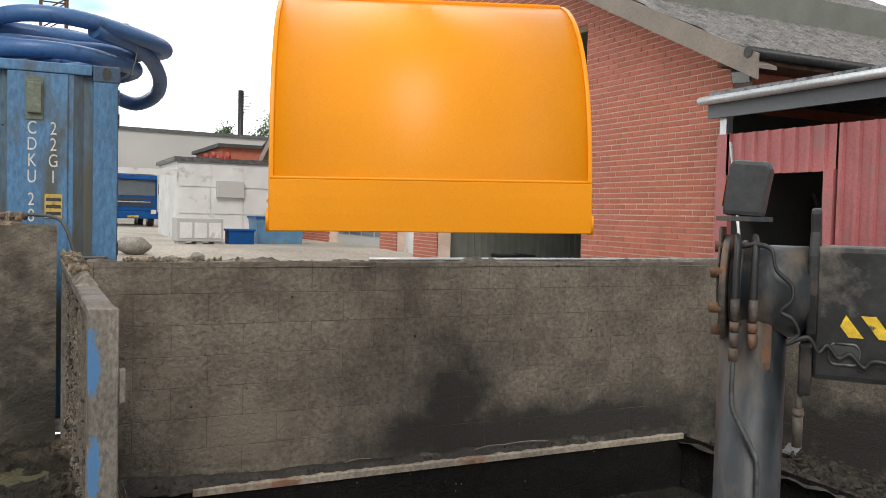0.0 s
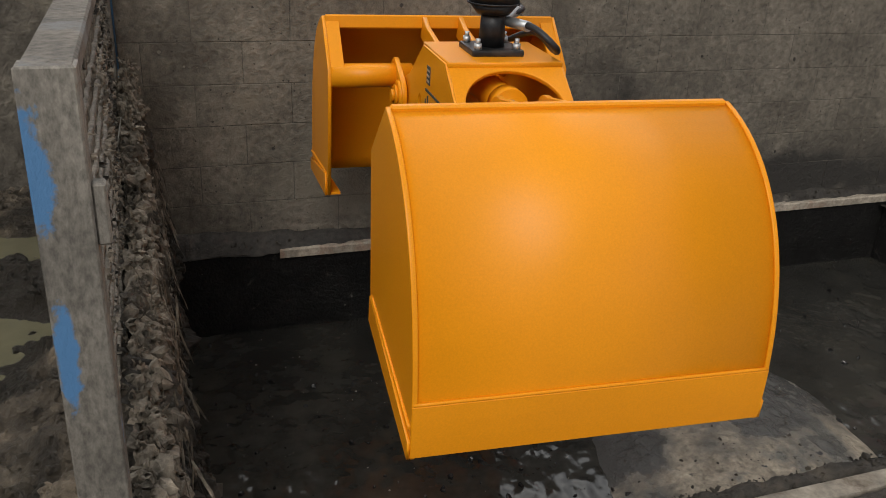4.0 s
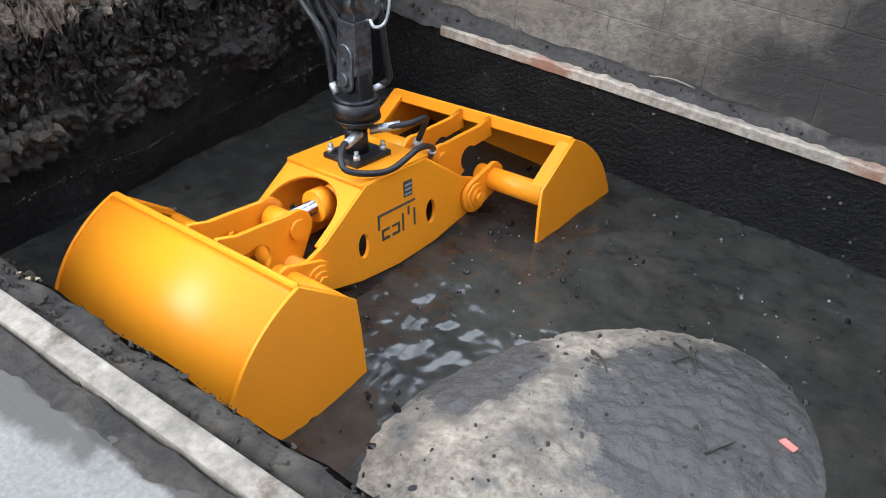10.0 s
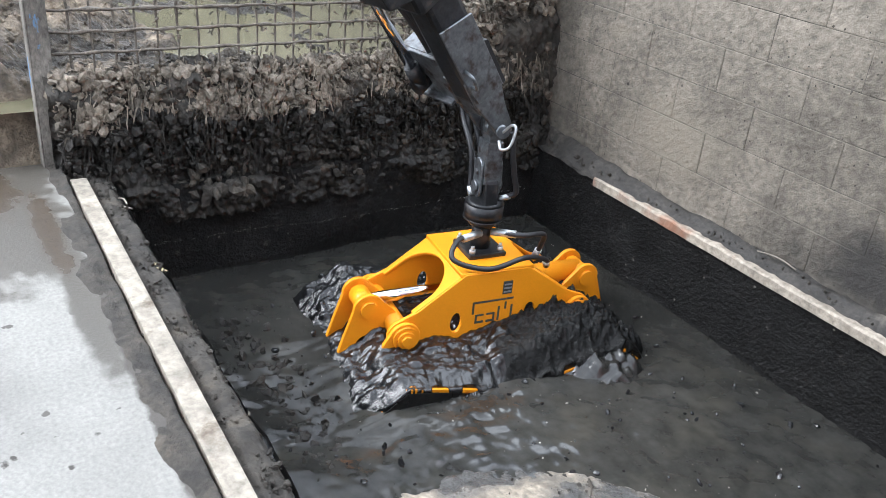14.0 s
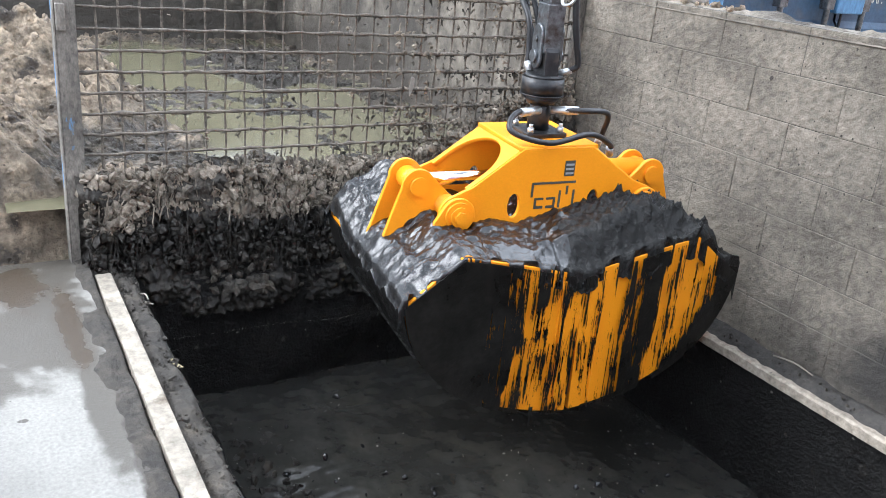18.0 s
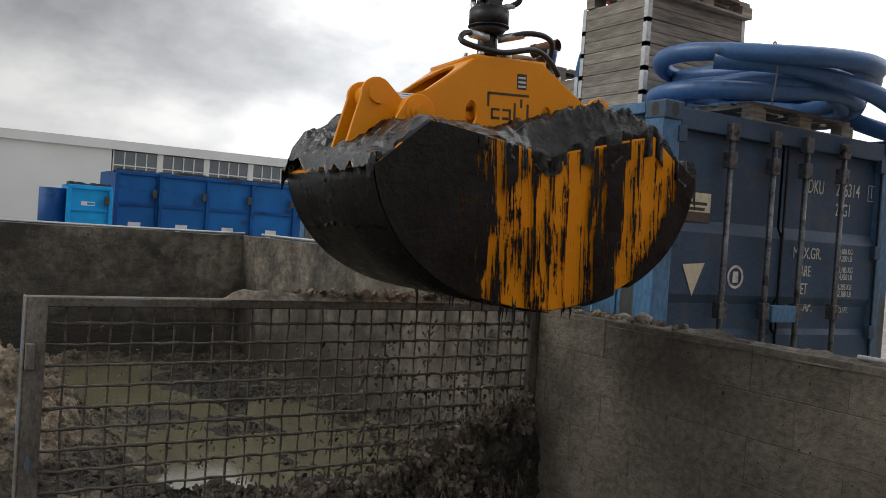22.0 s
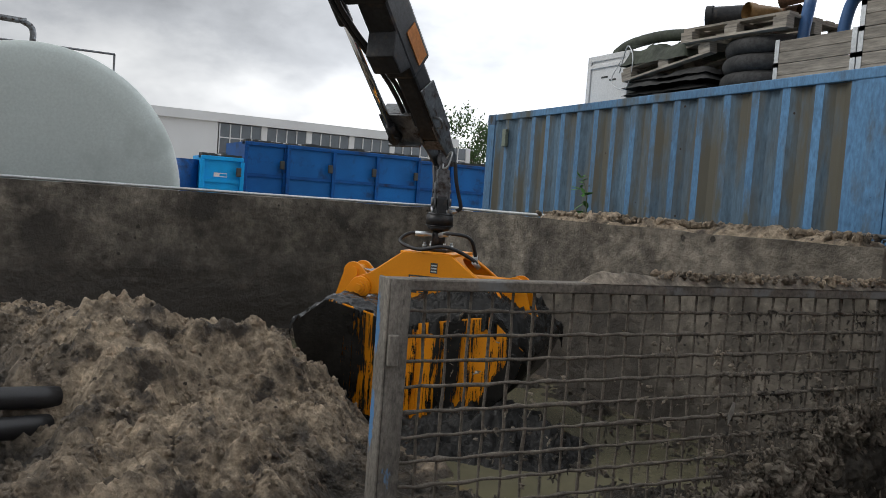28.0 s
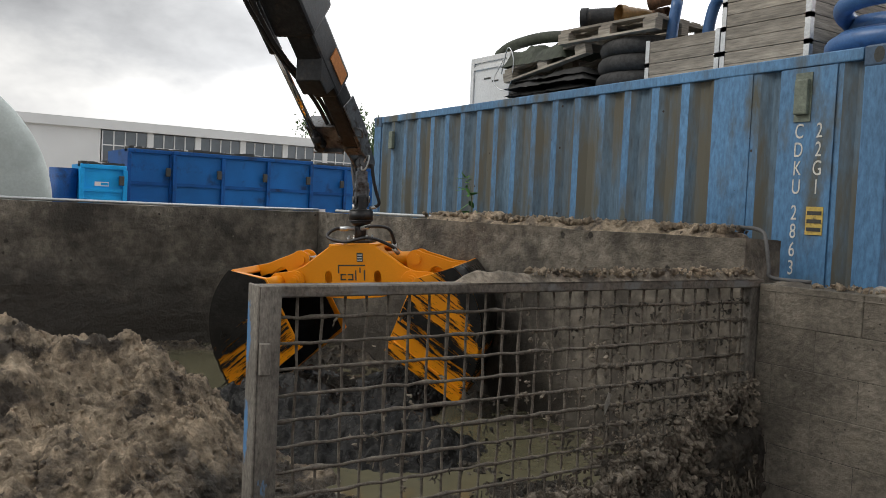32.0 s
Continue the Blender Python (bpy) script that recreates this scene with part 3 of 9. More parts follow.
for i in range(220):
    x = 0.75 + 4.42 * i / 219
    back = 6.150 + 0.016 * fbm(x * 7, 1.0, 2.0) - 0.03 * smoothstep(1.3, 0.75, x)
    lift = 0.008 * fbm(x * 9, 4.0, 2.0)
    rows_e.append([bm.verts.new(q) for q in ((x, 6.110 + 0.003 * fbm(x * 12, 2.0, 1.0), -0.19), (x, 6.108 + 0.004 * fbm(x * 15, 3.0, 1.0), -0.146 + lift), (x, 6.118, -0.136 + lift), (x, back, -0.138 + 0.012 * fbm(x * 11, 6.0, 2.0)), (x, back + 0.006, -0.19))])
for ra, rb in zip(rows_e, rows_e[1:]):
    for k in range(4):
        bm.faces.new((ra[k], rb[k], rb[k + 1], ra[k + 1]))
bm.faces.new(rows_e[0])
bm.faces.new(rows_e[-1][::-1])
structure(part("ledge_edging", finish(bm), mat("pale_rusty_edging", (0.36, 0.315, 0.255), 0.8, var=0.3, scale=4, bump=0.5, stain=((0.26, 0.14, 0.09), 1.7, 0.50, 0.60))), "pale rusty edging along the ledge", "trim")
structure(sheet("east_shelf", 5.1, 6.25, 3.3, 6.26, 60, 120, lambda x, y: -0.20 - 0.12 * smoothstep(5.25, 5.4, x) + 0.03 * fbm(x * 5, y * 5, 4.0), MUD_DARK), "black dirt shelf beside the basin", "ledge")


# ---- walls ----
def block_wall(name, origin, along, n_len, courses, facing, label, offset=0.0, length=None):
    """A wall of separate blocks on a mortar core; the blocks' outer faces stand 5 mm proud."""
    bl, bh, d = 0.505, 0.2215, 0.20
    o, a, f = Vector(origin), Vector(along), Vector(facing)
    total = length or n_len * bl
    bm = bmesh.new()
    c0, c1 = o - f * 0.003, o + a * total - f * d
    add_box(bm, min(c0.x, c1.x), max(c0.x, c1.x), min(c0.y, c1.y), max(c0.y, c1.y), o.z, o.z + courses * bh)
    wall = structure(part(name, finish(bm), MORTAR), label, "wall")
    meshes = {}
    rng = random.Random(hash(len(name)))
    for c in range(courses):
        s = -(offset if c % 2 else offset + bl / 2) % bl - bl
        while s < total - 0.01:
            s0, s1 = max(0.0, s), min(total, s + bl)
            if s1 - s0 > 0.03:
                key = round(s1 - s0, 3)
                if key not in meshes:
                    b2 = finish(add_box(bmesh.new(), 0.0012, key - 0.0012, -0.19, 0.0, 0.0012, bh - 0.0012))
                    bevelled(b2, 0.0025, 1)
                    me = bpy.data.meshes.new("block")
                    b2.to_mesh(me)
                    b2.free()
                    me.materials.append(BLOCK)
                    meshes[key] = me
                ob = new("block", meshes[key])
                ob.parent = wall
                p = o + a * s0 + Vector((0, 0, c * bh)) + f * rng.uniform(-0.0015, 0.002)
                ob.matrix_basis = Matrix.Translation(p) @ Matrix((( a.x, f.x, 0, 0), (a.y, f.y, 0, 0), (0, 0, 1, 0), (0, 0, 0, 1)))
            s += bl
    return wall


def crumb_cap(name, x0, x1, y0, y1, z, amp, material, label):
    """Crusted mud along a wall's top."""
    lx, ly = x1 - x0, y1 - y0
    def zf(x, y):
        e = min(x - x0, x1 - x, y - y0, y1 - y)
        return z - 0.03 + (0.035 + amp * max(0, fbm(x * 3.1, y * 3.1, z) + 0.25) + 0.018 * fbm(x * 17, y * 17, z)) * smoothstep(0, 0.05, e)
    return structure(sheet(name, x0, x1, y0, y1, max(8, int(lx / 0.03)), max(8, int(ly / 0.03)), zf, material), label, "mud")


block_wall("wall_north", (0.0, 6.24, -0.3315), (1, 0, 0), 13, 8, (0, -1, 0), "weathered grey concrete block wall with black stains", offset=0.40, length=6.47)
block_wall("wall_east", (6.25, 6.24, -0.53), (0, -1, 0), 8, 9, (-1, 0, 0), "weathered grey concrete block wall at the basin's end", offset=0.2, length=3.6)
crumb_cap("wall_top_crust", 0.02, 6.4, 6.235, 6.45, 1.435, 0.03, CAST, "crusted mortar along the wall top")

# west pit: cast walls
def cast_wall(name, x0, x1, y0, y1, z0, z1, label):
    bm = finish(add_box(bmesh.new(), x0, x1, y0, y1, z0, z1))
    bmesh.ops.subdivide_edges(bm, edges=bm.edges, cuts=24, use_grid_fill=True)
    for v in bm.verts:
        k = 0.02 * fbm(v.co.x * 1.7, v.co.y * 1.7, v.co.z * 2.3)
        n = Vector((0, -1, 0)) if abs(y1 - y0) < abs(x1 - x0) else Vector((1, 0, 0))
        v.co += n * k + Vector((0, 0, 0.012 * fbm(v.co.x * 3, v.co.y * 3, 9) if v.co.z > z1 - 0.01 else 0))
    for f in bm.faces:
        f.smooth = False
    return structure(part(name, bm, CAST), label, "wall")


cast_wall("wall_west_pit_north", -6.1, -0.12, 6.25, 6.58, -0.5, 1.68, "mud-smeared cast concrete wall of the mud pit")
cast_wall("wall_west_pit_far", -6.1, -5.8, -3.0, 6.25, -0.5, 1.68, "mud-smeared cast concrete wall of the mud pit")
crumb_cap("wall_top_mud", -3.6, -0.3, 6.26, 6.57, 1.69, 0.07, MUD, "dried mud piled on the wall top")


# ---- mud pit ----
HEAPS = ((-2.1, 2.80, 0.68, 1.45, 1.35), (-1.0, 2.75, 0.36, 1.0, 0.75), (-4.2, 2.3, 0.42, 1.6, 1.3), (-0.55, 2.3, 0.40, 0.7, 0.8))


PUDDLES = ((-1.35, 4.6, 1.0, 0.42), (-3.7, 4.35, 1.0, 0.5), (-2.4, 5.6, 0.9, 0.32), (-4.9, 4.6, 0.7, 0.5), (-0.72, 4.65, 0.55, 0.25), (-1.1, 5.5, 0.7, 0.28), (-3.0, 4.95, 0.6, 0.22))


def mud_z(x, y):
    z = 0.235
    up = 0.0
    for cx, cy, h, rx, ry in HEAPS:
        d = math.hypot((x - cx) / rx, (y - cy) / ry)
        if d < 1:
            up = max(up, h * (1 - d * d) ** 1.3)
    z += up
    rough = 0.25 + 0.75 * smoothstep(0.02, 0.3, up)
    z += 0.15 * rough * fbm(x * 1.9, y * 1.9, 0.3, 3)
    z += 0.10 * rough * abs(fbm(x * 4.2, y * 4.2, 2.0, 2)) + 0.03 * rough * fbm(x * 9, y * 9, 7.0, 2) + 0.050 * rough * (0.35 - 1.4 * noise.voronoi(Vector((x * 7 + 0.5 * fbm(x * 6, y * 6, 3.0, 2), y * 7, 1.0)))[0][0] ** 2) + 0.024 * rough * (0.3 - 1.4 * noise.voronoi(Vector((x * 17 + 0.6 * fbm(x * 20, y * 20, 1.0, 2), y * 17, 4.0)))[0][0] ** 2) + 0.05 * rough * abs(fbm(x * 6.5 + 0.5 * fbm(x * 5, y * 5, 3.0, 2), y * 6.5, 12.0, 4)) + 0.035 * rough * abs(fbm(x * 15, y * 15, 6.0, 2)) + 0.011 * fbm(x * 30, y * 30, 5.0, 2)
    z += 0.06 * smoothstep(0.0, 0.35, fbm(x * 1.2 + 3, y * 1.2, 9.0, 4))
    for cx, cy, rx, ry in PUDDLES:
        d = math.hypot((x - cx) / rx, (y - cy) / ry)
        if d < 1:
            z -= 0.16 * (1 - d * d)
    z += 0.20 * smoothstep(-0.6, -0.05, x) * smoothstep(6.3, 3.0, y) * (0.7 + 0.8 * fbm(x * 3, y * 3, 5.0))
    if y < 3.32:
        z = -0.12 + (z + 0.12) * smoothstep(-0.06, -0.40, x)
    if y < 1.5:
        z = min(z, 0.35 + 0.5 * smoothstep(-0.7, -2.0, x))
    return z


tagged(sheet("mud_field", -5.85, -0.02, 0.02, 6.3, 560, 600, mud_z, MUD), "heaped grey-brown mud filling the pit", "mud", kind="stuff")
structure(sheet("puddle", -5.8, -0.1, 3.0, 6.28, 4, 4, lambda x, y: 0.250, PUDDLE), "yellowish standing water between mud clods", "water")


def bank_surface():
    """The torn mud bank between the mesh panel's foot and the black basin wall."""
    ny, nw = 420, 110
    verts = []
    for j in range(nw + 1):
        w = j / nw
        for i in range(ny + 1):
            y = 3.30 + (6.26 - 3.30) * i / ny
            top = 0.42 + 0.10 * fbm(y * 2.2, 3.3, 1) + 0.30 * smoothstep(5.2, 6.2, y)
            z = top - (top + 0.30) * w
            x = -0.04 + 0.12 * smoothstep(0.0, 0.12, w) + 0.03 * w + 0.07 * fbm(y * 4, z * 3, 8.0) + 0.03 * fbm(y * 14, z * 6, 2.0) + 0.02 * fbm(y * 33, z * 26, 4.0)
            if w > 0.72:
                x += 0.05 * smoothstep(0.72, 0.76, w)
            verts.append((x, y, z))
    n = ny + 1
    faces = [(j * n + i, (j + 1) * n + i, (j + 1) * n + i + 1, j * n + i + 1) for j in range(nw) for i in range(ny)]
    me = bpy.data.meshes.new("mud_bank")
    me.from_pydata(verts, [], faces)
    me.materials.append(MUD_DARK)
    me.materials.append(MUD_BLACK)
    # faces below an uneven height take the blacker mud
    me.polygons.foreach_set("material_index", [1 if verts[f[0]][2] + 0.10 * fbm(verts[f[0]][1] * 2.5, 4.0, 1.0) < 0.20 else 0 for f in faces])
    me.polygons.foreach_set("use_smooth", [True] * len(me.polygons))
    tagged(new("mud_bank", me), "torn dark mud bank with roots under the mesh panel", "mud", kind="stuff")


bank_surface()


def lumps(name, label, places, material, seed, category="mud"):
    """Loose angular lumps, each (x, y, z, size), as one heap of stuff."""
    rng = random.Random(seed)
    t = (1 + 5 ** 0.5) / 2
    ico = [Vector(v).normalized() for v in ((-1, t, 0), (1, t, 0), (-1, -t, 0), (1, -t, 0), (0, -1, t), (0, 1, t), (0, -1, -t), (0, 1, -t), (t, 0, -1), (t, 0, 1), (-t, 0, -1), (-t, 0, 1))]
    tri = ((0, 11, 5), (0, 5, 1), (0, 1, 7), (0, 7, 10), (0, 10, 11), (1, 5, 9), (5, 11, 4), (11, 10, 2), (10, 7, 6), (7, 1, 8), (3, 9, 4), (3, 4, 2), (3, 2, 6), (3, 6, 8), (3, 8, 9), (4, 9, 5), (2, 4, 11), (6, 2, 10), (8, 6, 7), (9, 8, 1))
    verts, faces = [], []
    for x, y, z, r in places:
        i = len(verts)
        m = pose(x, y, z, rng.uniform(0, 360), rng.uniform(0, 360), rng.uniform(0, 360)).to_3x3()
        sx, sy, sz = rng.uniform(0.7, 1.4), rng.uniform(0.6, 1.1), rng.uniform(0.4, 0.8)
        for v in ico:
            k = rng.uniform(0.7, 1.25) * r
            verts.append(Vector((x, y, z)) + m @ Vector((v.x * sx * k, v.y * sy * k, v.z * sz * k)))
        faces += [(a + i, b + i, c + i) for a, b, c in tri]
    me = bpy.data.meshes.new(name)
    me.from_pydata(verts, [], faces)
    me.materials.append(material)
    return tagged(new(name, me), label, category, kind="stuff")


def scatter_clods():
    rng = random.Random(21)
    out = []
    while len(out) < 16000:
        x, y = rng.uniform(-5.7, -0.08), rng.uniform(0.9, 6.15)
        z = mud_z(x, y)
        if z < 0.30 and rng.random() < 0.8 or y < 1.6 and x > -0.7:
            continue
        near = 1.0 if y > 4.2 or x < -3.5 else 0.75
        r = 0.005 + 0.032 * rng.random() ** 3.0
        out.append((x, y, z + r * 0.05, r * near))
    lumps("mud_clods", "loose crumbly clods over the mud heap", out, MUD, 5)
    rng = random.Random(8)
    out = [(rng.uniform(0.02, 0.17), rng.uniform(3.32, 6.2), rng.uniform(-0.20, 0.02), 0.008 + 0.028 * rng.random() ** 2) for _ in range(1500)]
    out += [(rng.uniform(0.1, 5.2), rng.uniform(3.435, 3.52), -0.025 + rng.uniform(0, 0.012), 0.003 + 0.012 * rng.random() ** 3) for _ in range(1300)]
    out += [(rng.uniform(0.1, 6.0), rng.uniform(3.30, 3.34), -0.02, 0.003 + 0.008 * rng.random() ** 2) for _ in range(300)]
    out += [(rng.uniform(5.2, 6.2), rng.uniform(3.5, 6.2), -0.29 + rng.uniform(-0.02, 0.05), 0.006 + 0.03 * rng.random() ** 3) for _ in range(900)]
    out += [(rng.uniform(0.1, 5.2), rng.uniform(6.15, 6.235), -0.13 + rng.uniform(0, 0.03), 0.003 + 0.011 * rng.random() ** 3) for _ in range(380)]
    out += [(0.12 + rng.uniform(0, 0.09), 4.1 + rng.uniform(-0.12, 0.12), -0.17 + rng.uniform(-0.03, 0.03), 0.02 + 0.03 * rng.random()) for _ in range(40)]
    out += [(0.15 + rng.uniform(0, 0.07), 6.02 + rng.uniform(-0.08, 0.08), -0.13 + rng.uniform(-0.06, 0.06), 0.02 + 0.03 * rng.random()) for _ in range(30)]
    bank = []
    for _ in range(9500):
        y = rng.uniform(3.33, 6.2)
        z = rng.uniform(-0.02, 0.46 + 0.42 * smoothstep(4.9, 6.2, y))
        if z < 0.14 and rng.random() < 0.7:
            continue
        bank.append((0.02 + 0.07 * (1 - smoothstep(0.1, 0.5, z)) + rng.uniform(-0.03, 0.06), y, z, 0.005 + 0.036 * rng.random() ** 3.2))
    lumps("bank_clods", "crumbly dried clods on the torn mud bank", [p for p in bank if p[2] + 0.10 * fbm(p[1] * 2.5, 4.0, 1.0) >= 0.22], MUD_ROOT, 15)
    lumps("bank_clods", "dark damp clods low on the torn mud bank", [p for p in bank if p[2] + 0.10 * fbm(p[1] * 2.5, 4.0, 1.0) < 0.22], MUD_BLACK, 16)
    lumps("rim_crumbs", "dark crumbs and clods along the basin's rim", out, MUD_DARK, 6)
    out = [(rng.uniform(0.3, 1.1), 6.34 + rng.uniform(-0.07, 0.07), 1.455, 0.006 + 0.02 * rng.random() ** 2) for _ in range(120)]
    out += [(rng.uniform(-3.7, -0.3), 6.42 + rng.uniform(-0.12, 0.12), 1.715 + rng.uniform(0, 0.03), 0.008 + 0.03 * rng.random() ** 2.5) for _ in range(900)]
    out += [(-0.05 + rng.uniform(-0.04, 0.04), rng.uniform(4.6, 6.2), 1.49 + rng.uniform(-0.005, 0.025), 0.006 + 0.018 * rng.random() ** 2) for _ in range(500)]
    lumps("top_crumbs", "dried mud crumbs on the wall tops and rail", out, MUD, 7)


scatter_clods()
rng_line = random.Random(3)
lumps("water_line", "pale dotted tide line on the black basin wall", [(0.16 + 0.03 * fbm(0.15 * 3 + 7, yy * 3 + 3, -0.42 * 3.6), yy, -0.42 - 0.012 * (yy - 3.6) + rng_line.uniform(-0.006, 0.006), rng_line.uniform(0.0006, 0.0032)) for yy in sorted(rng_line.uniform(3.6, 6.1) for _ in range(300))], STONE, 4)

# sludge in the basin, the pale mound in it
def ripple(x, y):
    stir = math.exp(-((x - 1.75) / 0.35) ** 2 - ((y - 4.70) / 0.45) ** 2) + 0.7 * math.exp(-((x - 0.45) / 0.22) ** 2 - ((y - 4.8) / 0.4) ** 2)
    z = 0.003 * fbm(x * 3, y * 3, 1.0) + 0.0022 * fbm(x * 24, y * 24, 5.0) + 0.008 * fbm(x * 12, y * 8, 2.0) * smoothstep(0.05, 0.45, fbm(x * 1.1 + 4, y * 1.1, 3.0) + 0.35)
    z += 0.010 * fbm(x * 15, y * 10 + 2, 4.0) * stir
    # the trough that the near shell digs beside the edge
    pit = smoothstep(0.42, 0.02, abs(y - 4.02 + 0.08 * fbm(x * 3, 2.0, 1.0))) * smoothstep(0.55, 1.45, x) * smoothstep(2.05, 1.6, x)
    return z - 0.06 * pit


SLUDGE = mat("grey_sludge_water", (0.029, 0.0285, 0.0255), 0.07, spec=0.45, var=0.35, scale=1.3, bump=0.12, bscale=7, bdist=0.012, stain=((0.052, 0.049, 0.040), 2.5, 0.5, 0.75))
sludge = tagged(sheet("sludge_surface", 0.05, 5.25, 3.45, 6.22, 330, 190, ripple, SLUDGE), "dark grey liquid sludge filling the basin", "water", kind="structure")
rng_s = random.Random(17)
sl = lumps("floating_lumps", "", [(rng_s.uniform(0.3, 5.0), rng_s.uniform(3.7, 6.05), rng_s.uniform(-0.002, 0.004), 0.003 + 0.022 * rng_s.random() ** 4) for _ in range(900)], SLUDGE_WET, 18, "")
sl.parent = sludge
specks = [(0.45 + 2.6 * rng_s.random(), rng_s.uniform(3.7, 6.05)) for _ in range(420)]
lumps("foam_specks", "", [(cx, cy, ripple(cx, cy) + 0.001, 0.0015 + 0.006 * rng_s.random() ** 3) for cx, cy in specks if fbm(cx * 2, cy * 2, 8.0) > -0.05], STONE, 23, "").parent = sludge
churned = [(rng_s.gauss(1.15, 0.36), rng_s.gauss(3.98, 0.09)) for _ in range(330)]
lumps("trough_lumps", "", [(cx, cy, ripple(cx, cy) - 0.012, 0.010 + 0.030 * rng_s.random() ** 2) for cx, cy in churned if 0.45 < cx < 1.9], MUD_BLACK, 21, "").parent = sludge
MOUND = mat("sandy_sediment", (0.29, 0.25, 0.195), 0.7, var=0.45, scale=5, bump=0.8, bscale=30, bdist=0.02, stain=((0.13, 0.125, 0.11), 3.5, 0.52, 0.62, 0.3))
spots(MOUND, ((2.86, 4.74, -0.6, 0.66, 0.70, 1.5), (2.08, 4.52, -0.6, 0.26, 0.42, 1.5)), (0.075, 0.073, 0.069), 0.16, 0.2)
pits(MOUND, 9.0, 0.2, (0.03, 0.03, 0.032), 0.5)


def mound_z(x, y):
    d = math.hypot((x - 0.20 * max(y, 0.0)) / 0.68, y / 1.03) * (1 + 0.05 * fbm(x * 1.3, y * 1.3, 6.0))
    top = 0.12 * (1 - d ** 2.6)
    return top + (0.012 * fbm(x * 6, y * 6, 1.0) + 0.010 * fbm(x * 22, y * 22, 1.0)) * smoothstep(0.0, 0.06, top)


mound = tagged(sheet("sediment_mound", -0.95, 0.95, -1.2, 1.1, 150, 170, mound_z, MOUND), "sandy sediment mound with a wet black top", "mud", kind="stuff")
crumb = []
while len(crumb) < 420:
    cx, cy = rng_s.uniform(-0.75, 0.8), rng_s.uniform(-0.95, 0.9)
    if mound_z(cx, cy) > 0.02:
        crumb.append((cx, cy, mound_z(cx, cy), 0.002 + 0.012 * rng_s.random() ** 4))
lumps("crumbs", "", crumb, MUD_DARK, 19, "").parent = mound
for (x0, y0), (x1, y1) in (((0.00, 0.78), (0.16, 0.70)), ((0.04, 0.66), (0.09, 0.80)), ((0.06, 0.80), (0.13, 0.64)), ((-0.22, 0.52), (-0.12, 0.44)), ((0.30, 0.30), (0.36, 0.42))):
    part("twig", add_sweep(bmesh.new(), [(x0, y0, mound_z(x0, y0) + 0.006), ((x0 + x1) / 2 + 0.01, (y0 + y1) / 2, mound_z((x0 + x1) / 2, (y0 + y1) / 2) + 0.016), (x1, y1, mound_z(x1, y1) + 0.008)], lambda t: 0.0055 * (1.1 - 0.6 * t), 6, 2), MUD_DARK, mound)
bm = add_prism(bmesh.new(), [(0.475, 0.555), (0.530, 0.535), (0.540, 0.560), (0.490, 0.578)], "z", mound_z(0.51, 0.555) + 0.004, mound_z(0.51, 0.555) + 0.010)
part("plastic_scrap", finish(bm), mat("faded_red_plastic", (0.70, 0.20, 0.17), 0.5), mound, "small faded red plastic scrap")


# ---- mesh panel ----
def build_mesh_panel():
    panel = thing("mesh_panel", "muddy welded wire mesh panel in a steel frame", "fence", pose(-0.05, 0.042, 0))
    bm = finish(add_box(bmesh.new(), -0.05, 0.05, 3.215, 3.225, -0.1, 1.466))
    add_box(bm, -0.05, -0.042, 3.225, 3.31, -0.1, 1.46)
    add_box(bm, 0.042, 0.05, 3.225, 3.31, -0.1, 1.46)
    add_box(bm, -0.0415, 0.0415, 3.2255, 3.309, 1.446, 1.452)
    part("post", bevelled(bm, 0.004, 1), POST, panel, "grey steel post with scraps of blue paint")
    bm = finish(add_box(bmesh.new(), -0.04, 0.04, 6.14, 6.235, -0.1, 1.45))
    part("post", bevelled(bm, 0.006, 1), POST, panel)
    bm = finish(add_box(bmesh.new(), -0.047, 0.047, 3.227, 6.24, 1.416, 1.462))
    part("top_rail", bevelled(bm, 0.006, 1), RAIL, panel, "rusty top rail crusted with mud")
    bm = finish(add_box(bmesh.new(), 0.05, 0.075, 3.225, 3.265, 1.13, 1.25))
    part("hinge_lug", bevelled(bm, 0.004, 1), POST, panel)
    rng = random.Random(4)
    i = 0
    y = 3.40
    while y < 6.13:
        bm = bmesh.new()
        pts = [(rng.uniform(-0.004, 0.004), y + rng.uniform(-0.004, 0.004), z) for z in np.linspace(1.42, 0.05, 15)]
        add_sweep(bm, pts, lambda t, q=y: 0.0058 + 0.005 * max(0, fbm(q * 7, t * 14, 3) + smoothstep(5.0, 6.2, q) * 0.5), 6)
        part("upright_wire", bm, WIRE, panel)
        y += 0.1005
    z = 1.335
    while z > 0.05:
        bm = bmesh.new()
        pts = [(0.013 + rng.uniform(-0.003, 0.003), yy, z + 0.0025 * math.sin(yy * 31 + z * 9) + rng.uniform(-0.002, 0.002)) for yy in np.linspace(3.3, 6.15, 58)]
        add_sweep(bm, pts, lambda t, q=z: 0.0062 + 0.0075 * max(0, fbm(t * 40, q * 9, 5) + 0.25 * t), 6)
        part("cross_wire", bm, WIRE, panel)
        z -= 0.1
    return panel


build_mesh_panel()


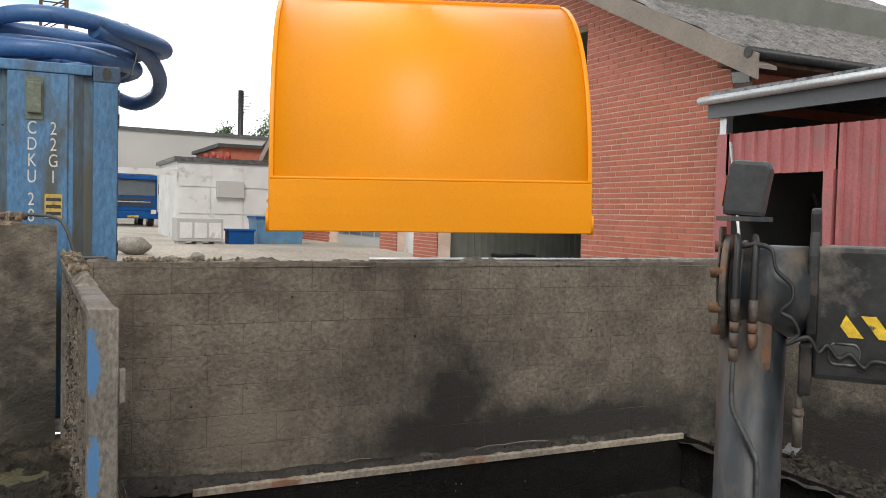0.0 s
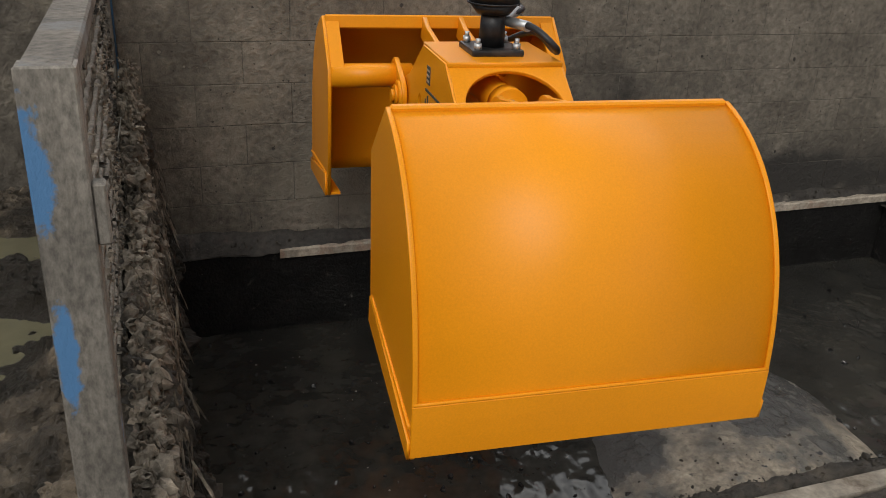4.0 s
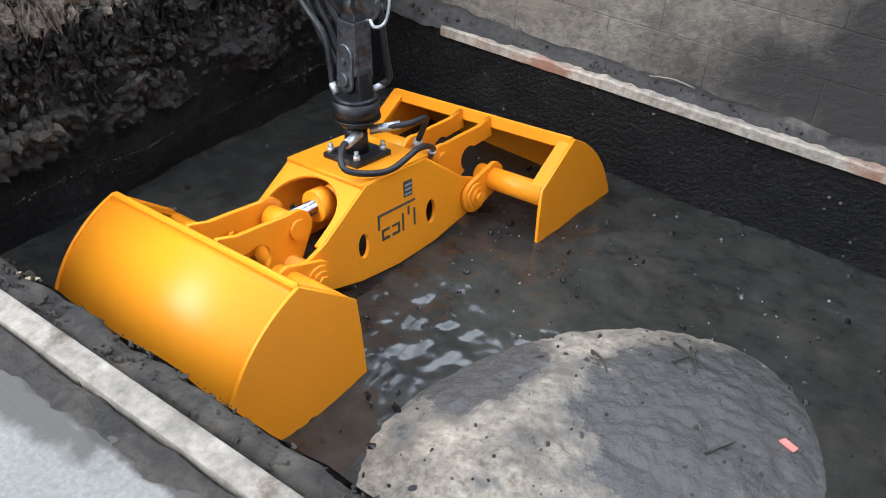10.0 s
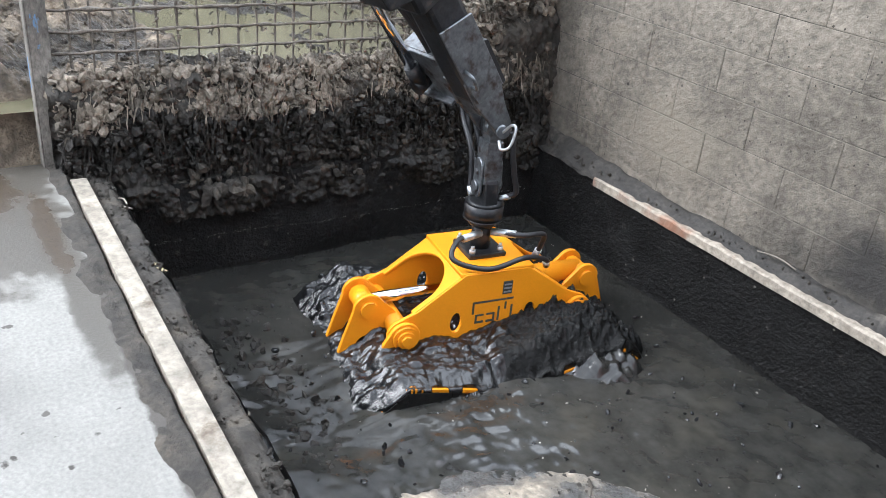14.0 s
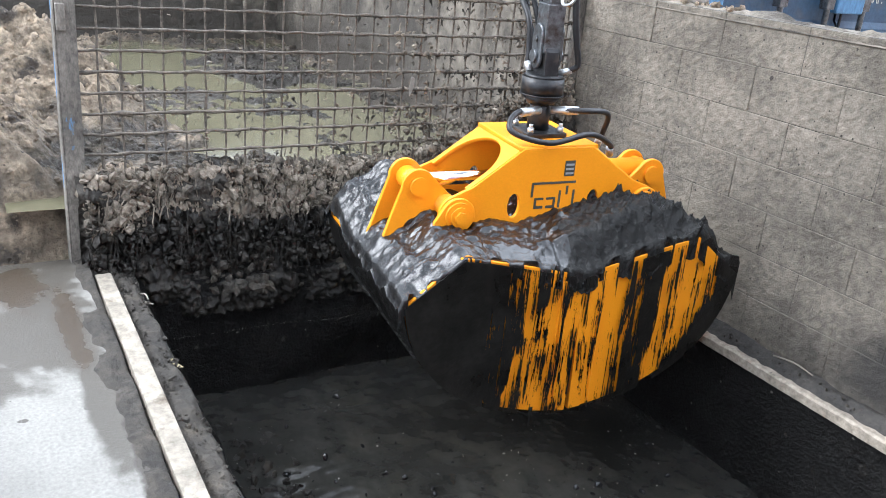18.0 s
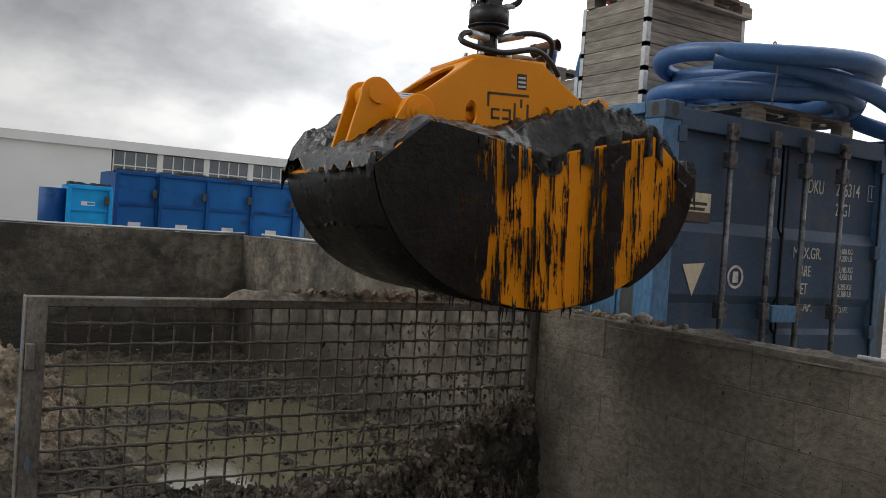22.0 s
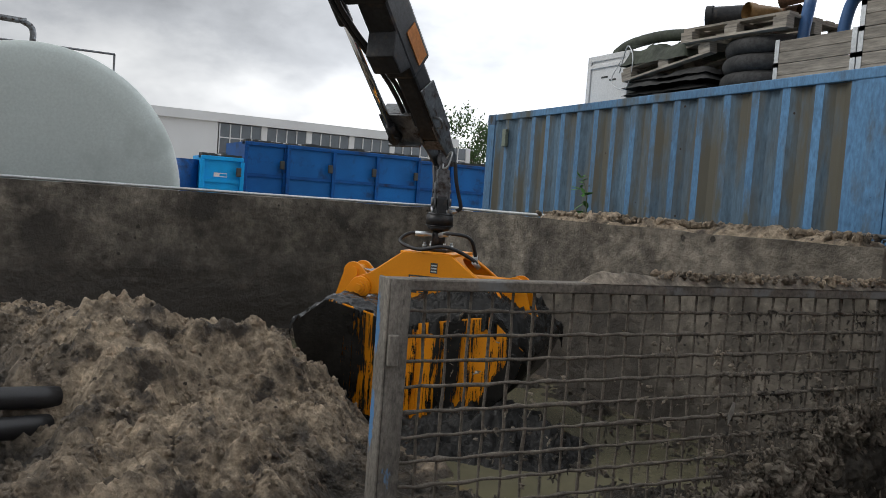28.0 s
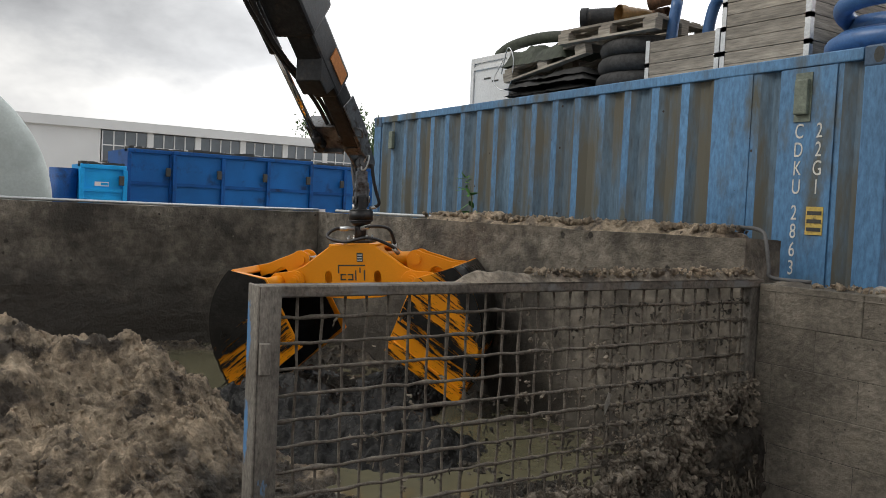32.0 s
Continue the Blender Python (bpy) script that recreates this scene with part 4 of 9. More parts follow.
# roots and hanging clods on the bank and over the mesh
def hanging_clods():
    rng = random.Random(11)
    verts, faces = [], []

    def shard(p, ln, w, lean):
        i = len(verts)
        k = 5
        a0 = rng.uniform(0, 6.28)
        for t in (0.0, 0.17, 0.37, 0.6, 0.85):
            r = rng.uniform(0.45, 1.25) * (1 - 0.55 * t * t)
            ox, oy = w * rng.uniform(-0.5, 0.5), w * rng.uniform(-0.7, 0.7)
            for q in range(k):
                a = a0 + 2 * math.pi * q / k
                verts.append((p[0] + ox + lean[0] * t + w * r * math.cos(a) * rng.uniform(0.5, 1.3), p[1] + oy + lean[1] * t + w * r * math.sin(a) * rng.uniform(0.5, 1.3), p[2] - ln * (t + rng.uniform(-0.06, 0.06))))
        verts.append((p[0] + lean[0], p[1] + lean[1], p[2] - ln))
        for t in range(4):
            for q in range(k):
                faces.append((i + t * k + q, i + t * k + (q + 1) % k, i + (t + 1) * k + (q + 1) % k, i + (t + 1) * k + q))
        for q in range(k):
            faces.append((i + 4 * k + q, i + 4 * k + (q + 1) % k, i + 5 * k))
    for _ in range(2300):
        y = rng.uniform(3.33, 6.2)
        nrth = smoothstep(4.9, 6.2, y)
        z = rng.uniform(0.02, 0.50 + 0.45 * nrth) if rng.random() < 0.88 else rng.uniform(-0.22, 0.1)
        x = 0.03 + 0.07 * (1 - smoothstep(0.1, 0.5, z)) + rng.uniform(-0.03, 0.05)
        shard((x, y, z), rng.uniform(0.02, 0.10) * (1.0 if z > 0.0 else 0.5), 0.004 + 0.017 * rng.random() ** 2.0, (rng.uniform(-0.01, 0.03), rng.uniform(-0.02, 0.02)))
    for _ in range(420):
        y = rng.uniform(3.33, 6.2)
        z = rng.uniform(0.0, 0.45)
        shard((rng.uniform(0.06, 0.15), y, z), rng.uniform(0.08, 0.26), rng.uniform(0.002, 0.005), (rng.uniform(-0.02, 0.06), rng.uniform(-0.07, 0.07)))
    me = bpy.data.meshes.new("hanging_clods")
    me.from_pydata(verts, [], faces)
    me.materials.append(MUD_ROOT)
    me.materials.append(MUD_BLACK)
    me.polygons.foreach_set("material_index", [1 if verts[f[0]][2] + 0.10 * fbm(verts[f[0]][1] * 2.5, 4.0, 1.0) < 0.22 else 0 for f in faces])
    tagged(new("hanging_clods", me), "mud clods and roots hanging from the mesh", "mud", kind="stuff")
    # clots on the wires
    verts, faces = [], []
    for _ in range(1700):
        y = 3.45 + 2.75 * rng.random() ** 0.55
        row = rng.randrange(0, 12)
        z = 1.335 - 0.1 * row + rng.uniform(-0.05, 0.025) * (1.0 if rng.random() < 0.6 else 0.2)
        if z > 0.95 and rng.random() < 0.75 and y < 5.0:
            continue
        shard((-0.05 + rng.uniform(-0.012, 0.03), y, z), 0.008 + 0.035 * rng.random() ** 2.5, 0.004 + 0.009 * rng.random() ** 1.5, (rng.uniform(-0.005, 0.01), rng.uniform(-0.02, 0.02)))
    me = bpy.data.meshes.new("wire_clots")
    me.from_pydata(verts, [], faces)
    me.materials.append(MUD_ROOT)
    me.materials.append(MUD_DARK)
    me.polygons.foreach_set("material_index", [1 if fbm(verts[f[0]][1] * 2.2, verts[f[0]][2] * 2.2, 5.0) + 0.5 * smoothstep(4.4, 5.6, verts[f[0]][1]) > 0.15 else 0 for f in faces])
    clot = []
    while len(clot) < 3600:
        y, z = 4.3 + 1.85 * rng.random() ** 0.7, 0.1 + 1.15 * rng.random()
        near = min((y - 3.40) % 0.1005, 0.1005 - (y - 3.40) % 0.1005, (1.335 - z) % 0.1, 0.1 - (1.335 - z) % 0.1)
        if near < 0.010 + 0.016 * smoothstep(0.9, 0.4, z) and fbm(y * 2.4, z * 2.4, 8.0) + 0.75 * smoothstep(4.6, 5.7, y) * smoothstep(1.2, 0.6, z) > 0.3:
            clot.append((-0.045 + rng.uniform(-0.012, 0.02), y, z, 0.004 + 0.015 * rng.random() ** 2))
    lumps("wire_lumps", "dark brown mud lumps caked on the wire mesh", clot, MUD_ROOT, 33)
    tagged(new("wire_clots", me), "dried mud clots stuck on the wire mesh", "mud", kind="stuff")
    # crust along the top rail and clods at the panel's foot
    crumb_cap("rail_crust", -0.10, 0.0, 4.2, 6.25, 1.492, 0.022, MUD_ROOT, "mud crust along the top rail")


hanging_clods()
bm = add_prism(bmesh.new(), [(0.0, 0.0), (0.02, 0.035), (0.015, 0.07), (-0.005, 0.075), (-0.012, 0.03)], "x", -0.002, 0.002)
bm.transform(Matrix.Diagonal((1, 1, 1.6, 1)))
tagged(part("dead_leaf", finish(bm), mat("pale_leaf", (0.32, 0.31, 0.28), 0.6), m=pose(-0.01, 5.08, 0.80, 0, 12, 0)), "pale dead leaf caught in the wire mesh", "leaf")

# small things round the pits
def rock(name, label, x, y, z, r, seed, material=STONE):
    rng = random.Random(seed)
    bm = bmesh.new()
    bmesh.ops.create_icosphere(bm, subdivisions=3, radius=1.0)
    sx, sy, sz = rng.uniform(1.0, 1.5), rng.uniform(0.7, 1.0), rng.uniform(0.5, 0.75)
    for v in bm.verts:
        k = r * (1 + 0.25 * fbm(v.co.x * 1.5 + seed, v.co.y * 1.5, v.co.z * 1.5))
        v.co = Vector((v.co.x * sx * k, v.co.y * sy * k, v.co.z * sz * k))
    for f in bm.faces:
        f.smooth = True
    return tagged(part(name, bm, material, m=pose(x, y, z, 0, 0, rng.uniform(0, 180))), label, "stone", "loose stones")


rock("stone", "flat pale stone lying on the wall top", 0.80, 6.34, 1.472, 0.055, 3)
rock("stone", "small grey stone on the wall top", 0.63, 6.36, 1.462, 0.035, 4)
rock("boulder", "rounded grey boulder on the yard", 1.45, 16.9, 1.10, 0.24, 5)
rock("stone", "grey stone clod stuck on the basin's bank", 0.17, 6.0, -0.13, 0.05, 9, MUD_DARK)
bm = add_sweep(bmesh.new(), [(-1.3, 1.5, 0.70), (-1.45, 1.85, 0.70), (-1.62, 2.22, 0.66)], 0.055, 12, 5)
tagged(part("black_pipe", bm, RUBBER), "black rubber pipe end lying on the mud heap", "pipe", "pipes on the heap")
bm = add_sweep(bmesh.new(), [(-1.15, 1.5, 0.58), (-1.35, 1.85, 0.575), (-1.55, 2.18, 0.54)], 0.055, 12, 5)
tagged(part("black_pipe", bm, RUBBER), "black rubber pipe end lying on the mud heap", "pipe", "pipes on the heap")
bm = add_sweep(bmesh.new(), [(-2.9, 6.60, 1.735), (-1.9, 6.58, 1.74), (-0.9, 6.52, 1.745), (-0.35, 6.46, 1.75), (-0.13, 6.40, 1.735), (-0.06, 6.36, 1.66), (-0.02, 6.34, 1.53), (0.0, 6.35, 1.47), (0.2, 6.42, 1.462)], 0.012, 10, 6)
tagged(part("grey_hose", bm, mat("grey_hose_rubber", (0.09, 0.09, 0.09), 0.6)), "thin grey hose laid over the concrete wall's end", "hose")
bm = finish(add_box(bmesh.new(), -0.11, 0.11, -0.06, 0.06, 0.0, 0.006))
add_box(bm, -0.11, -0.104, -0.06, 0.06, 0.006, 0.03)
tagged(part("scrap_plate", bm, GALV, m=pose(6.05, 5.65, -0.26, 8, -12, 25)), "bent scrap of bright steel on the dirt shelf", "scrap")
for k, (x, y, a, ln) in enumerate(((3.15, 6.16, 5, 0.32), (3.5, 6.17, -7, 0.4), (0.5, 3.49, 70, 0.12), (0.42, 3.52, 20, 0.09), (2.0, 6.19, 3, 0.22))):
    bm = add_sweep(bmesh.new(), [(-ln / 2, 0, 0), (0, 0.01, 0.012), (ln / 2, 0, 0.004)], 0.004, 6, 4)
    tagged(part("twig", bm, WOOD, m=pose(x, y, -0.085 if y > 5 else -0.04, 0, 0, a)), "thin dry twig lying on the muddy rim", "twig", "twigs on the rims")
for k, (x, y) in enumerate(((1.02, 3.485), (1.10, 3.50), (1.16, 3.47), (1.07, 3.52))):
    bm = add_prism(bmesh.new(), [(0, 0), (0.03, 0.012), (0.055, 0), (0.03, -0.014)], "z", -0.0012, 0.0012)
    tagged(part("dry_leaf", finish(bm), mat("straw_leaf", (0.42, 0.36, 0.20), 0.7), m=pose(x, y, -0.035, 20 - 15 * k, 25, 80 * k)), "dry straw-coloured leaf on the crumbling rim", "leaf", "leaves on the rim")


def build_weed():
    w = thing("weed", "small green weed growing behind the concrete wall", "plant", pose(-3.5, 6.72, 0.25))
    rng = random.Random(2)
    part("stem", add_sweep(bmesh.new(), [(0, 0, 0), (0.02, 0, 1.3), (-0.02, 0.01, 1.67), (-0.09, 0, 1.85)], lambda t: 0.009 * (1.1 - t), 6, 5), mat("weed_stem", (0.10, 0.13, 0.05), 0.7), w)
    LEAF = mat("weed_leaf", (0.09, 0.24, 0.05), 0.6, var=0.3, rnd=0.2)
    for k in range(26):
        z = rng.uniform(0.35, 0.80)
        ln = rng.uniform(0.11, 0.20) * (1.3 - z)
        bm = add_prism(bmesh.new(), [(0, 0), (0.35 * ln, 0.20 * ln), (0.8 * ln, 0.14 * ln), (1.1 * ln, 0), (0.8 * ln, -0.14 * ln), (0.35 * ln, -0.2 * ln)], "z", -0.0008, 0.0008)
        part("leaf", finish(bm), LEAF, w, m=pose(-0.11 * smoothstep(0.45, 0.8, z), 0, z + 1.05, rng.uniform(-30, 30), rng.uniform(-35, 40), rng.uniform(0, 360)))


build_weed()
bm = add_sweep(bmesh.new(), [(2.1, 6.33, 1.458), (3.6, 6.34, 1.458), (5.2, 6.33, 1.458), (6.1, 6.35, 1.46), (6.32, 6.30, 1.46)], 0.014, 8, 4)
tagged(part("pale_conduit", bm, GALV), "pale grey conduit lying on the wall top", "pipe")
bm = add_sweep(bmesh.new(), [(6.30, 6.05, 1.47), (6.34, 5.7, 1.47), (6.36, 5.2, 1.465), (6.33, 4.6, 1.465), (6.38, 3.6, 1.465), (6.36, 2.8, 1.465)], 0.009, 8, 5)
tagged(part("black_cable", bm, RUBBER), "loose black cable along the block wall top", "cable")
for pts in ([(-5.93, -2.0, 1.70), (-5.92, 2.0, 1.705), (-5.94, 4.5, 1.70), (-5.9, 6.3, 1.705)], [(-5.9, 6.52, 1.705), (-4.8, 6.54, 1.70), (-3.7, 6.53, 1.705)]):
    bm = add_sweep(bmesh.new(), pts, 0.016, 8, 5)
    tagged(part("pale_conduit", bm, GALV), "pale grey conduit laid along the concrete wall top", "pipe")


# ---- lettering ----
def text_part(name, words, size, m, material, parent, narrow=0.75):
    cu = bpy.data.curves.new("words", "FONT")
    cu.body, cu.size, cu.extrude, cu.align_x, cu.align_y = words, size, 0.001, "CENTER", "CENTER"
    ob = bpy.data.objects.new("words", cu)
    me = bpy.data.meshes.new_from_object(ob)
    bpy.data.objects.remove(ob)
    bm = bmesh.new()
    bm.from_mesh(me)
    bm.transform(Matrix.Diagonal((narrow, 1, 1, 1)))
    bpy.data.meshes.remove(me)
    return part(name, bm, material, parent, m=m)


LETTER = mat("worn_white_letters", (0.62, 0.62, 0.58), 0.7, var=0.15, scale=8, bump=0, stain=((0.2, 0.25, 0.3), 25, 0.56, 0.68))
GREENISH = mat("grey_green_cast", (0.16, 0.19, 0.15), 0.6, var=0.25)
YELLOW = mat("faded_yellow_label", (0.55, 0.40, 0.10), 0.7, var=0.2, stain=((0.15, 0.12, 0.06), 12, 0.55, 0.65))
CREAM = mat("cream_sign", (0.68, 0.62, 0.46), 0.6, var=0.1, stain=((0.25, 0.2, 0.14), 6, 0.6, 0.75))


# ---- freight container ----
def build_container():
    X0, X1, Y0, Y1, Z0, Z1 = -5.767, 0.293, 6.913, 9.351, 0.394, 2.842
    c = thing("freight_container", "weathered blue twenty-foot freight container behind the pit wall", "container", pose(0, 0, 0))
    # corrugated sides
    def corrugated(a, b, y, sgn):
        pts, x, k = [], a, 0
        pitch = ((0.0, 0.0), (0.07, 0.0), (0.138, 0.036), (0.21, 0.036))
        while x < b:
            for dx, dy in pitch:
                if x + dx < b:
                    pts.append((x + dx, y + sgn * dy))
            x += 0.278
        pts.append((b, y))
        bm = bmesh.new()
        lo = [bm.verts.new((u, v, Z0 + 0.14)) for u, v in pts]
        hi = [bm.verts.new((u, v, Z1 - 0.06)) for u, v in pts]
        for i in range(len(pts) - 1):
            f = bm.faces.new((lo[i], lo[i + 1], hi[i + 1], hi[i]))
            # outer flats keep the first material, all other faces the darker one
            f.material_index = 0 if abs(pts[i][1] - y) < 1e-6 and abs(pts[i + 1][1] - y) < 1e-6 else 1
        return bm
    part("side_panel", corrugated(X0 + 0.12, -0.86, Y0 + 0.012, 1), CONT_BLUE, c, "faded blue corrugated side streaked with rust and dirt").data.materials.append(CONT_RECESS)
    part("side_panel", corrugated(-0.62, X1 - 0.14, Y0 + 0.012, 1), CONT_BLUE, c).data.materials.append(CONT_RECESS)
    box_part("marking_panel", (-0.87, -0.61, Y0 + 0.006, Y0 + 0.016, Z0 + 0.14, Z1 - 0.06), CONT_BLUE, c)
    part("side_panel", corrugated(X0 + 0.12, X1 - 0.14, Y1 - 0.012, -1), CONT_BLUE, c)
    box_part("end_panel", (X0 + 0.01, X0 + 0.03, Y0 + 0.12, Y1 - 0.12, Z0 + 0.14, Z1 - 0.06), CONT_BLUE, c)
    box_part("roof_panel", (X0 + 0.05, X1 - 0.05, Y0 + 0.05, Y1 - 0.05, Z1 - 0.06, Z1 - 0.035), CONT_BLUE, c)
    for y in (Y0, Y1 - 0.06):
        box_part("top_rail", (X0 + 0.17, X1 - 0.17, y, y + 0.06, Z1 - 0.075, Z1 - 0.004), CONT_BLUE, c, bevel=0.008)
        box_part("bottom_rail", (X0 + 0.17, X1 - 0.17, y, y + 0.06, Z0, Z0 + 0.15), CONT_BLUE, c, bevel=0.008)
    for x in (X0, X1 - 0.16):
        for y in (Y0, Y1 - 0.15):
            box_part("corner_post", (x, x + 0.16, y, y + 0.15, Z0 + 0.11, Z1 - 0.11), CONT_BLUE, c, bevel=0.01)
            for z in (Z0, Z1 - 0.118):
                cast = box_part("corner_casting", (x - 0.004, x + 0.174, y - 0.004, y + 0.162, z, z + 0.118), CONT_DARK, c, bevel=0.012)
                # slots are flat dark faces: the holes' inner shade is put into colour
                bm = bmesh.new()
                cx, cy = x + 0.085, y + 0.079
                ring = [(0.031 * math.cos(a), 0.046 * math.sin(a)) for a in np.linspace(0, 2 * math.pi, 13)[:-1]]
                sy = y - 0.0055 if y == Y0 else y + 0.1635
                sx = x + 0.1755 if x > -1 else x - 0.0055
                v = [bm.verts.new((cx + u, sy, z + 0.06 + w)) for u, w in ring]
                bm.faces.new(v)
                part("casting_slot", bm, DARK, cast)
                bm = bmesh.new()
                v = [bm.verts.new((sx, cy + u, z + 0.06 + w)) for u, w in ring]
                bm.faces.new(v)
                part("casting_slot", bm, DARK, cast)
    # door end
    for y0, y1 in ((Y0 + 0.15, (Y0 + Y1) / 2 - 0.012), ((Y0 + Y1) / 2 + 0.012, Y1 - 0.15)):
        bm = bmesh.new()
        zs = [Z0 + 0.16, Z0 + 0.30, Z0 + 0.34, Z0 + 0.64, Z0 + 0.68, Z0 + 0.98, Z0 + 1.02, 1.58, 1.64, 2.04, 2.12, Z1 - 0.16]
        dx = [0, 0, -0.036, -0.036, 0, 0, -0.036, -0.036, 0, 0, -0.036, -0.036]
        r0 = [bm.verts.new((X1 - 0.03 + d, y0, z)) for z, d in zip(zs, dx)]
        r1 = [bm.verts.new((X1 - 0.03 + d, y1, z)) for z, d in zip(zs, dx)]
        for i in range(len(zs) - 1):
            bm.faces.new((r0[i], r1[i], r1[i + 1], r0[i + 1]))
        door = part("door", bm, CONT_DARK, c, "dark blue container door with locking bars")
        for z in (Z0 + 0.35, Z0 + 0.95, Z0 + 1.55, Z0 + 2.2):
            yy = y0 - 0.02 if y0 < 7.5 else y1 - 0.05
            box_part("hinge", (X1 - 0.03, X1 + 0.012, yy, yy + 0.07, z, z + 0.10), CONT_DARK, door, bevel=0.006)
        for yr in ((7.515, 7.935) if y0 < 7.5 else (8.275, 8.690)):
            bm = add_cyl(bmesh.new(), (X1 + 0.02, yr, Z0 + 0.06), (X1 + 0.02, yr, Z1 - 0.10), 0.019, seg=12)
            bar = part("lock_bar", bm, GREY_STEEL, door, "grey steel locking bar")
            for z in (Z1 - 0.14, Z1 - 0.32, Z0 + 1.15, Z0 + 0.12):
                box_part("bar_bracket", (X1 - 0.02, X1 + 0.045, yr - 0.035, yr + 0.035, z - 0.055, z + 0.055), GREY_STEEL, bar, bevel=0.008)
        box_part("seal", (X1 - 0.02, X1 - 0.008, y1 - 0.006, y1 + 0.006, Z0 + 0.16, Z1 - 0.16), RUBBER, door)
        if y0 < 7.5:
            box_part("handle_box", (X1 - 0.02, X1 + 0.05, y1 - 0.13, y1 + 0.12, 1.47, 1.585), CONT_BLUE, door, bevel=0.01)
    box_part("door_header", (X1 - 0.06, X1 + 0.0, Y0 + 0.15, Y1 - 0.15, Z1 - 0.16, Z1 - 0.03), CONT_DARK, c, bevel=0.008)
    box_part("door_sill", (X1 - 0.06, X1 + 0.0, Y0 + 0.15, Y1 - 0.15, Z0, Z0 + 0.15), CONT_DARK, c, bevel=0.008)
    # markings
    fx = X1 + 0.003
    def door_text(words, size, y, z, narrow):
        deep = 0.0635 if z > 2.1 or z < 1.62 else 0.0265
        text_part("marking", words, size, pose(X1 - deep + 0.003, y, z, 90, 0, 90), LETTER, c, narrow)
    for words, size, y, z, narrow in (("CDKU", 0.140, 8.475, 2.43, 0.62), ("286314", 0.140, 8.876, 2.435, 0.68), ("1", 0.125, 9.164, 2.44, 0.68), ("22G1", 0.130, 8.835, 2.285, 0.64), ("MAX.GR.", 0.115, 8.414, 1.952, 0.70), ("TARE", 0.110, 8.385, 1.825, 0.62),
                                      ("NET", 0.115, 8.372, 1.698, 0.62), ("CU. CAP.", 0.110, 8.410, 1.572, 0.68), ("30,480 KG", 0.060, 8.840, 1.985, 0.72), ("67,200 LB", 0.060, 8.845, 1.933, 0.72), ("2,185 KG", 0.060, 8.865, 1.850, 0.72), ("4,820 LB", 0.060, 8.870, 1.798, 0.72),
                                      ("28,295 KG", 0.060, 8.855, 1.725, 0.72), ("62,380 LB", 0.060, 8.860, 1.673, 0.72), ("33.2 CU.M.", 0.058, 8.865, 1.610, 0.72), ("1,172 CU.FT.", 0.058, 8.870, 1.552, 0.72)):
        door_text(words, size, y, z, narrow)
    bm = bmesh.new()
    for y0, y1, z0, z1 in ((9.122, 9.127, 2.385, 2.495), (9.201, 9.206, 2.385, 2.495), (9.122, 9.206, 2.380, 2.385), (9.122, 9.206, 2.495, 2.500)):
        add_box(bm, X1 - 0.063, X1 - 0.0605, y0, y1, z0, z1)
    part("digit_frame", bm, LETTER, c)
    bm = bmesh.new()
    v = [bm.verts.new((fx - 0.028, 7.19 + a, 1.83 + b)) for a, b in ((0, 0.0), (0.20, 0.015), (0.10, -0.20))]
    bm.faces.new(v)
    part("white_triangle", bm, CREAM, c)
    bm = holed_plate([arc(0, 0, 0.078, 0, 354, 28), arc(0, 0, 0.060, 0, 354, 28)], 0.002, 0, "z")
    bm.transform(pose(fx - 0.028, 7.688, 1.764, 90, 0, 90))
    add_box(bm, fx - 0.029, fx - 0.027, 7.662, 7.714, 1.725, 1.80)
    part("round_mark", bm, LETTER, c)
    bm = finish(add_box(bmesh.new(), fx - 0.064, fx - 0.054, 7.03, 7.433, 2.17, 2.295))
    sign = part("sign", bm, CREAM, c, "cream sign with a green mark and unreadable print")
    box_part("green_mark", (fx - 0.054, fx - 0.052, 7.045, 7.115, 2.225, 2.285), mat("sign_green", (0.04, 0.22, 0.08), 0.6), sign)
    bm = bmesh.new()
    for y0, y1, z in ((7.14, 7.28, 2.265), (7.14, 7.40, 2.225), (7.10, 7.38, 2.19)):
        add_box(bm, fx - 0.054, fx - 0.0525, y0, y1, z - 0.010, z + 0.010)
    part("print_bars", bm, DARK, sign)
    box_part("sign_lower", (fx - 0.064, fx - 0.053, 7.03, 7.433, 2.105, 2.17), mat("brown_sign", (0.10, 0.075, 0.06), 0.6), sign)
    fy = Y0 + 0.0085
    for k, ch in enumerate("CDKU"):
        text_part("letter", ch, 0.125, pose(-0.250, fy - 0.01, 2.383 - 0.110 * k, 90, 0, 0), LETTER, c, 0.7)
    for k, ch in enumerate("22G1"):
        text_part("letter", ch, 0.125, pose(-0.118, fy - 0.01, 2.383 - 0.110 * k, 90, 0, 0), LETTER, c, 0.7)
    for k, ch in enumerate("286314"):
        text_part("letter", ch, 0.125, pose(-0.253, fy - 0.01, 1.898 - 0.110 * k, 90, 0, 0), LETTER, c, 0.7)
    box_part("marking_board", (-0.40, -0.03, Y0 + 0.001, Y0 + 0.006, Z0 + 0.15, Z1 - 0.08), CONT_BLUE, c)
    lab = box_part("yellow_label", (-0.170, -0.060, Y0 - 0.004, Y0, 1.775, 1.94), YELLOW, c, "faded yellow warning label")
    bm = bmesh.new()
    for k in range(3):
        add_box(bm, -0.162, -0.068, Y0 - 0.0055, Y0 - 0.0041, 1.795 + 0.048 * k, 1.818 + 0.048 * k)
    part("print_bars", bm, DARK, lab)
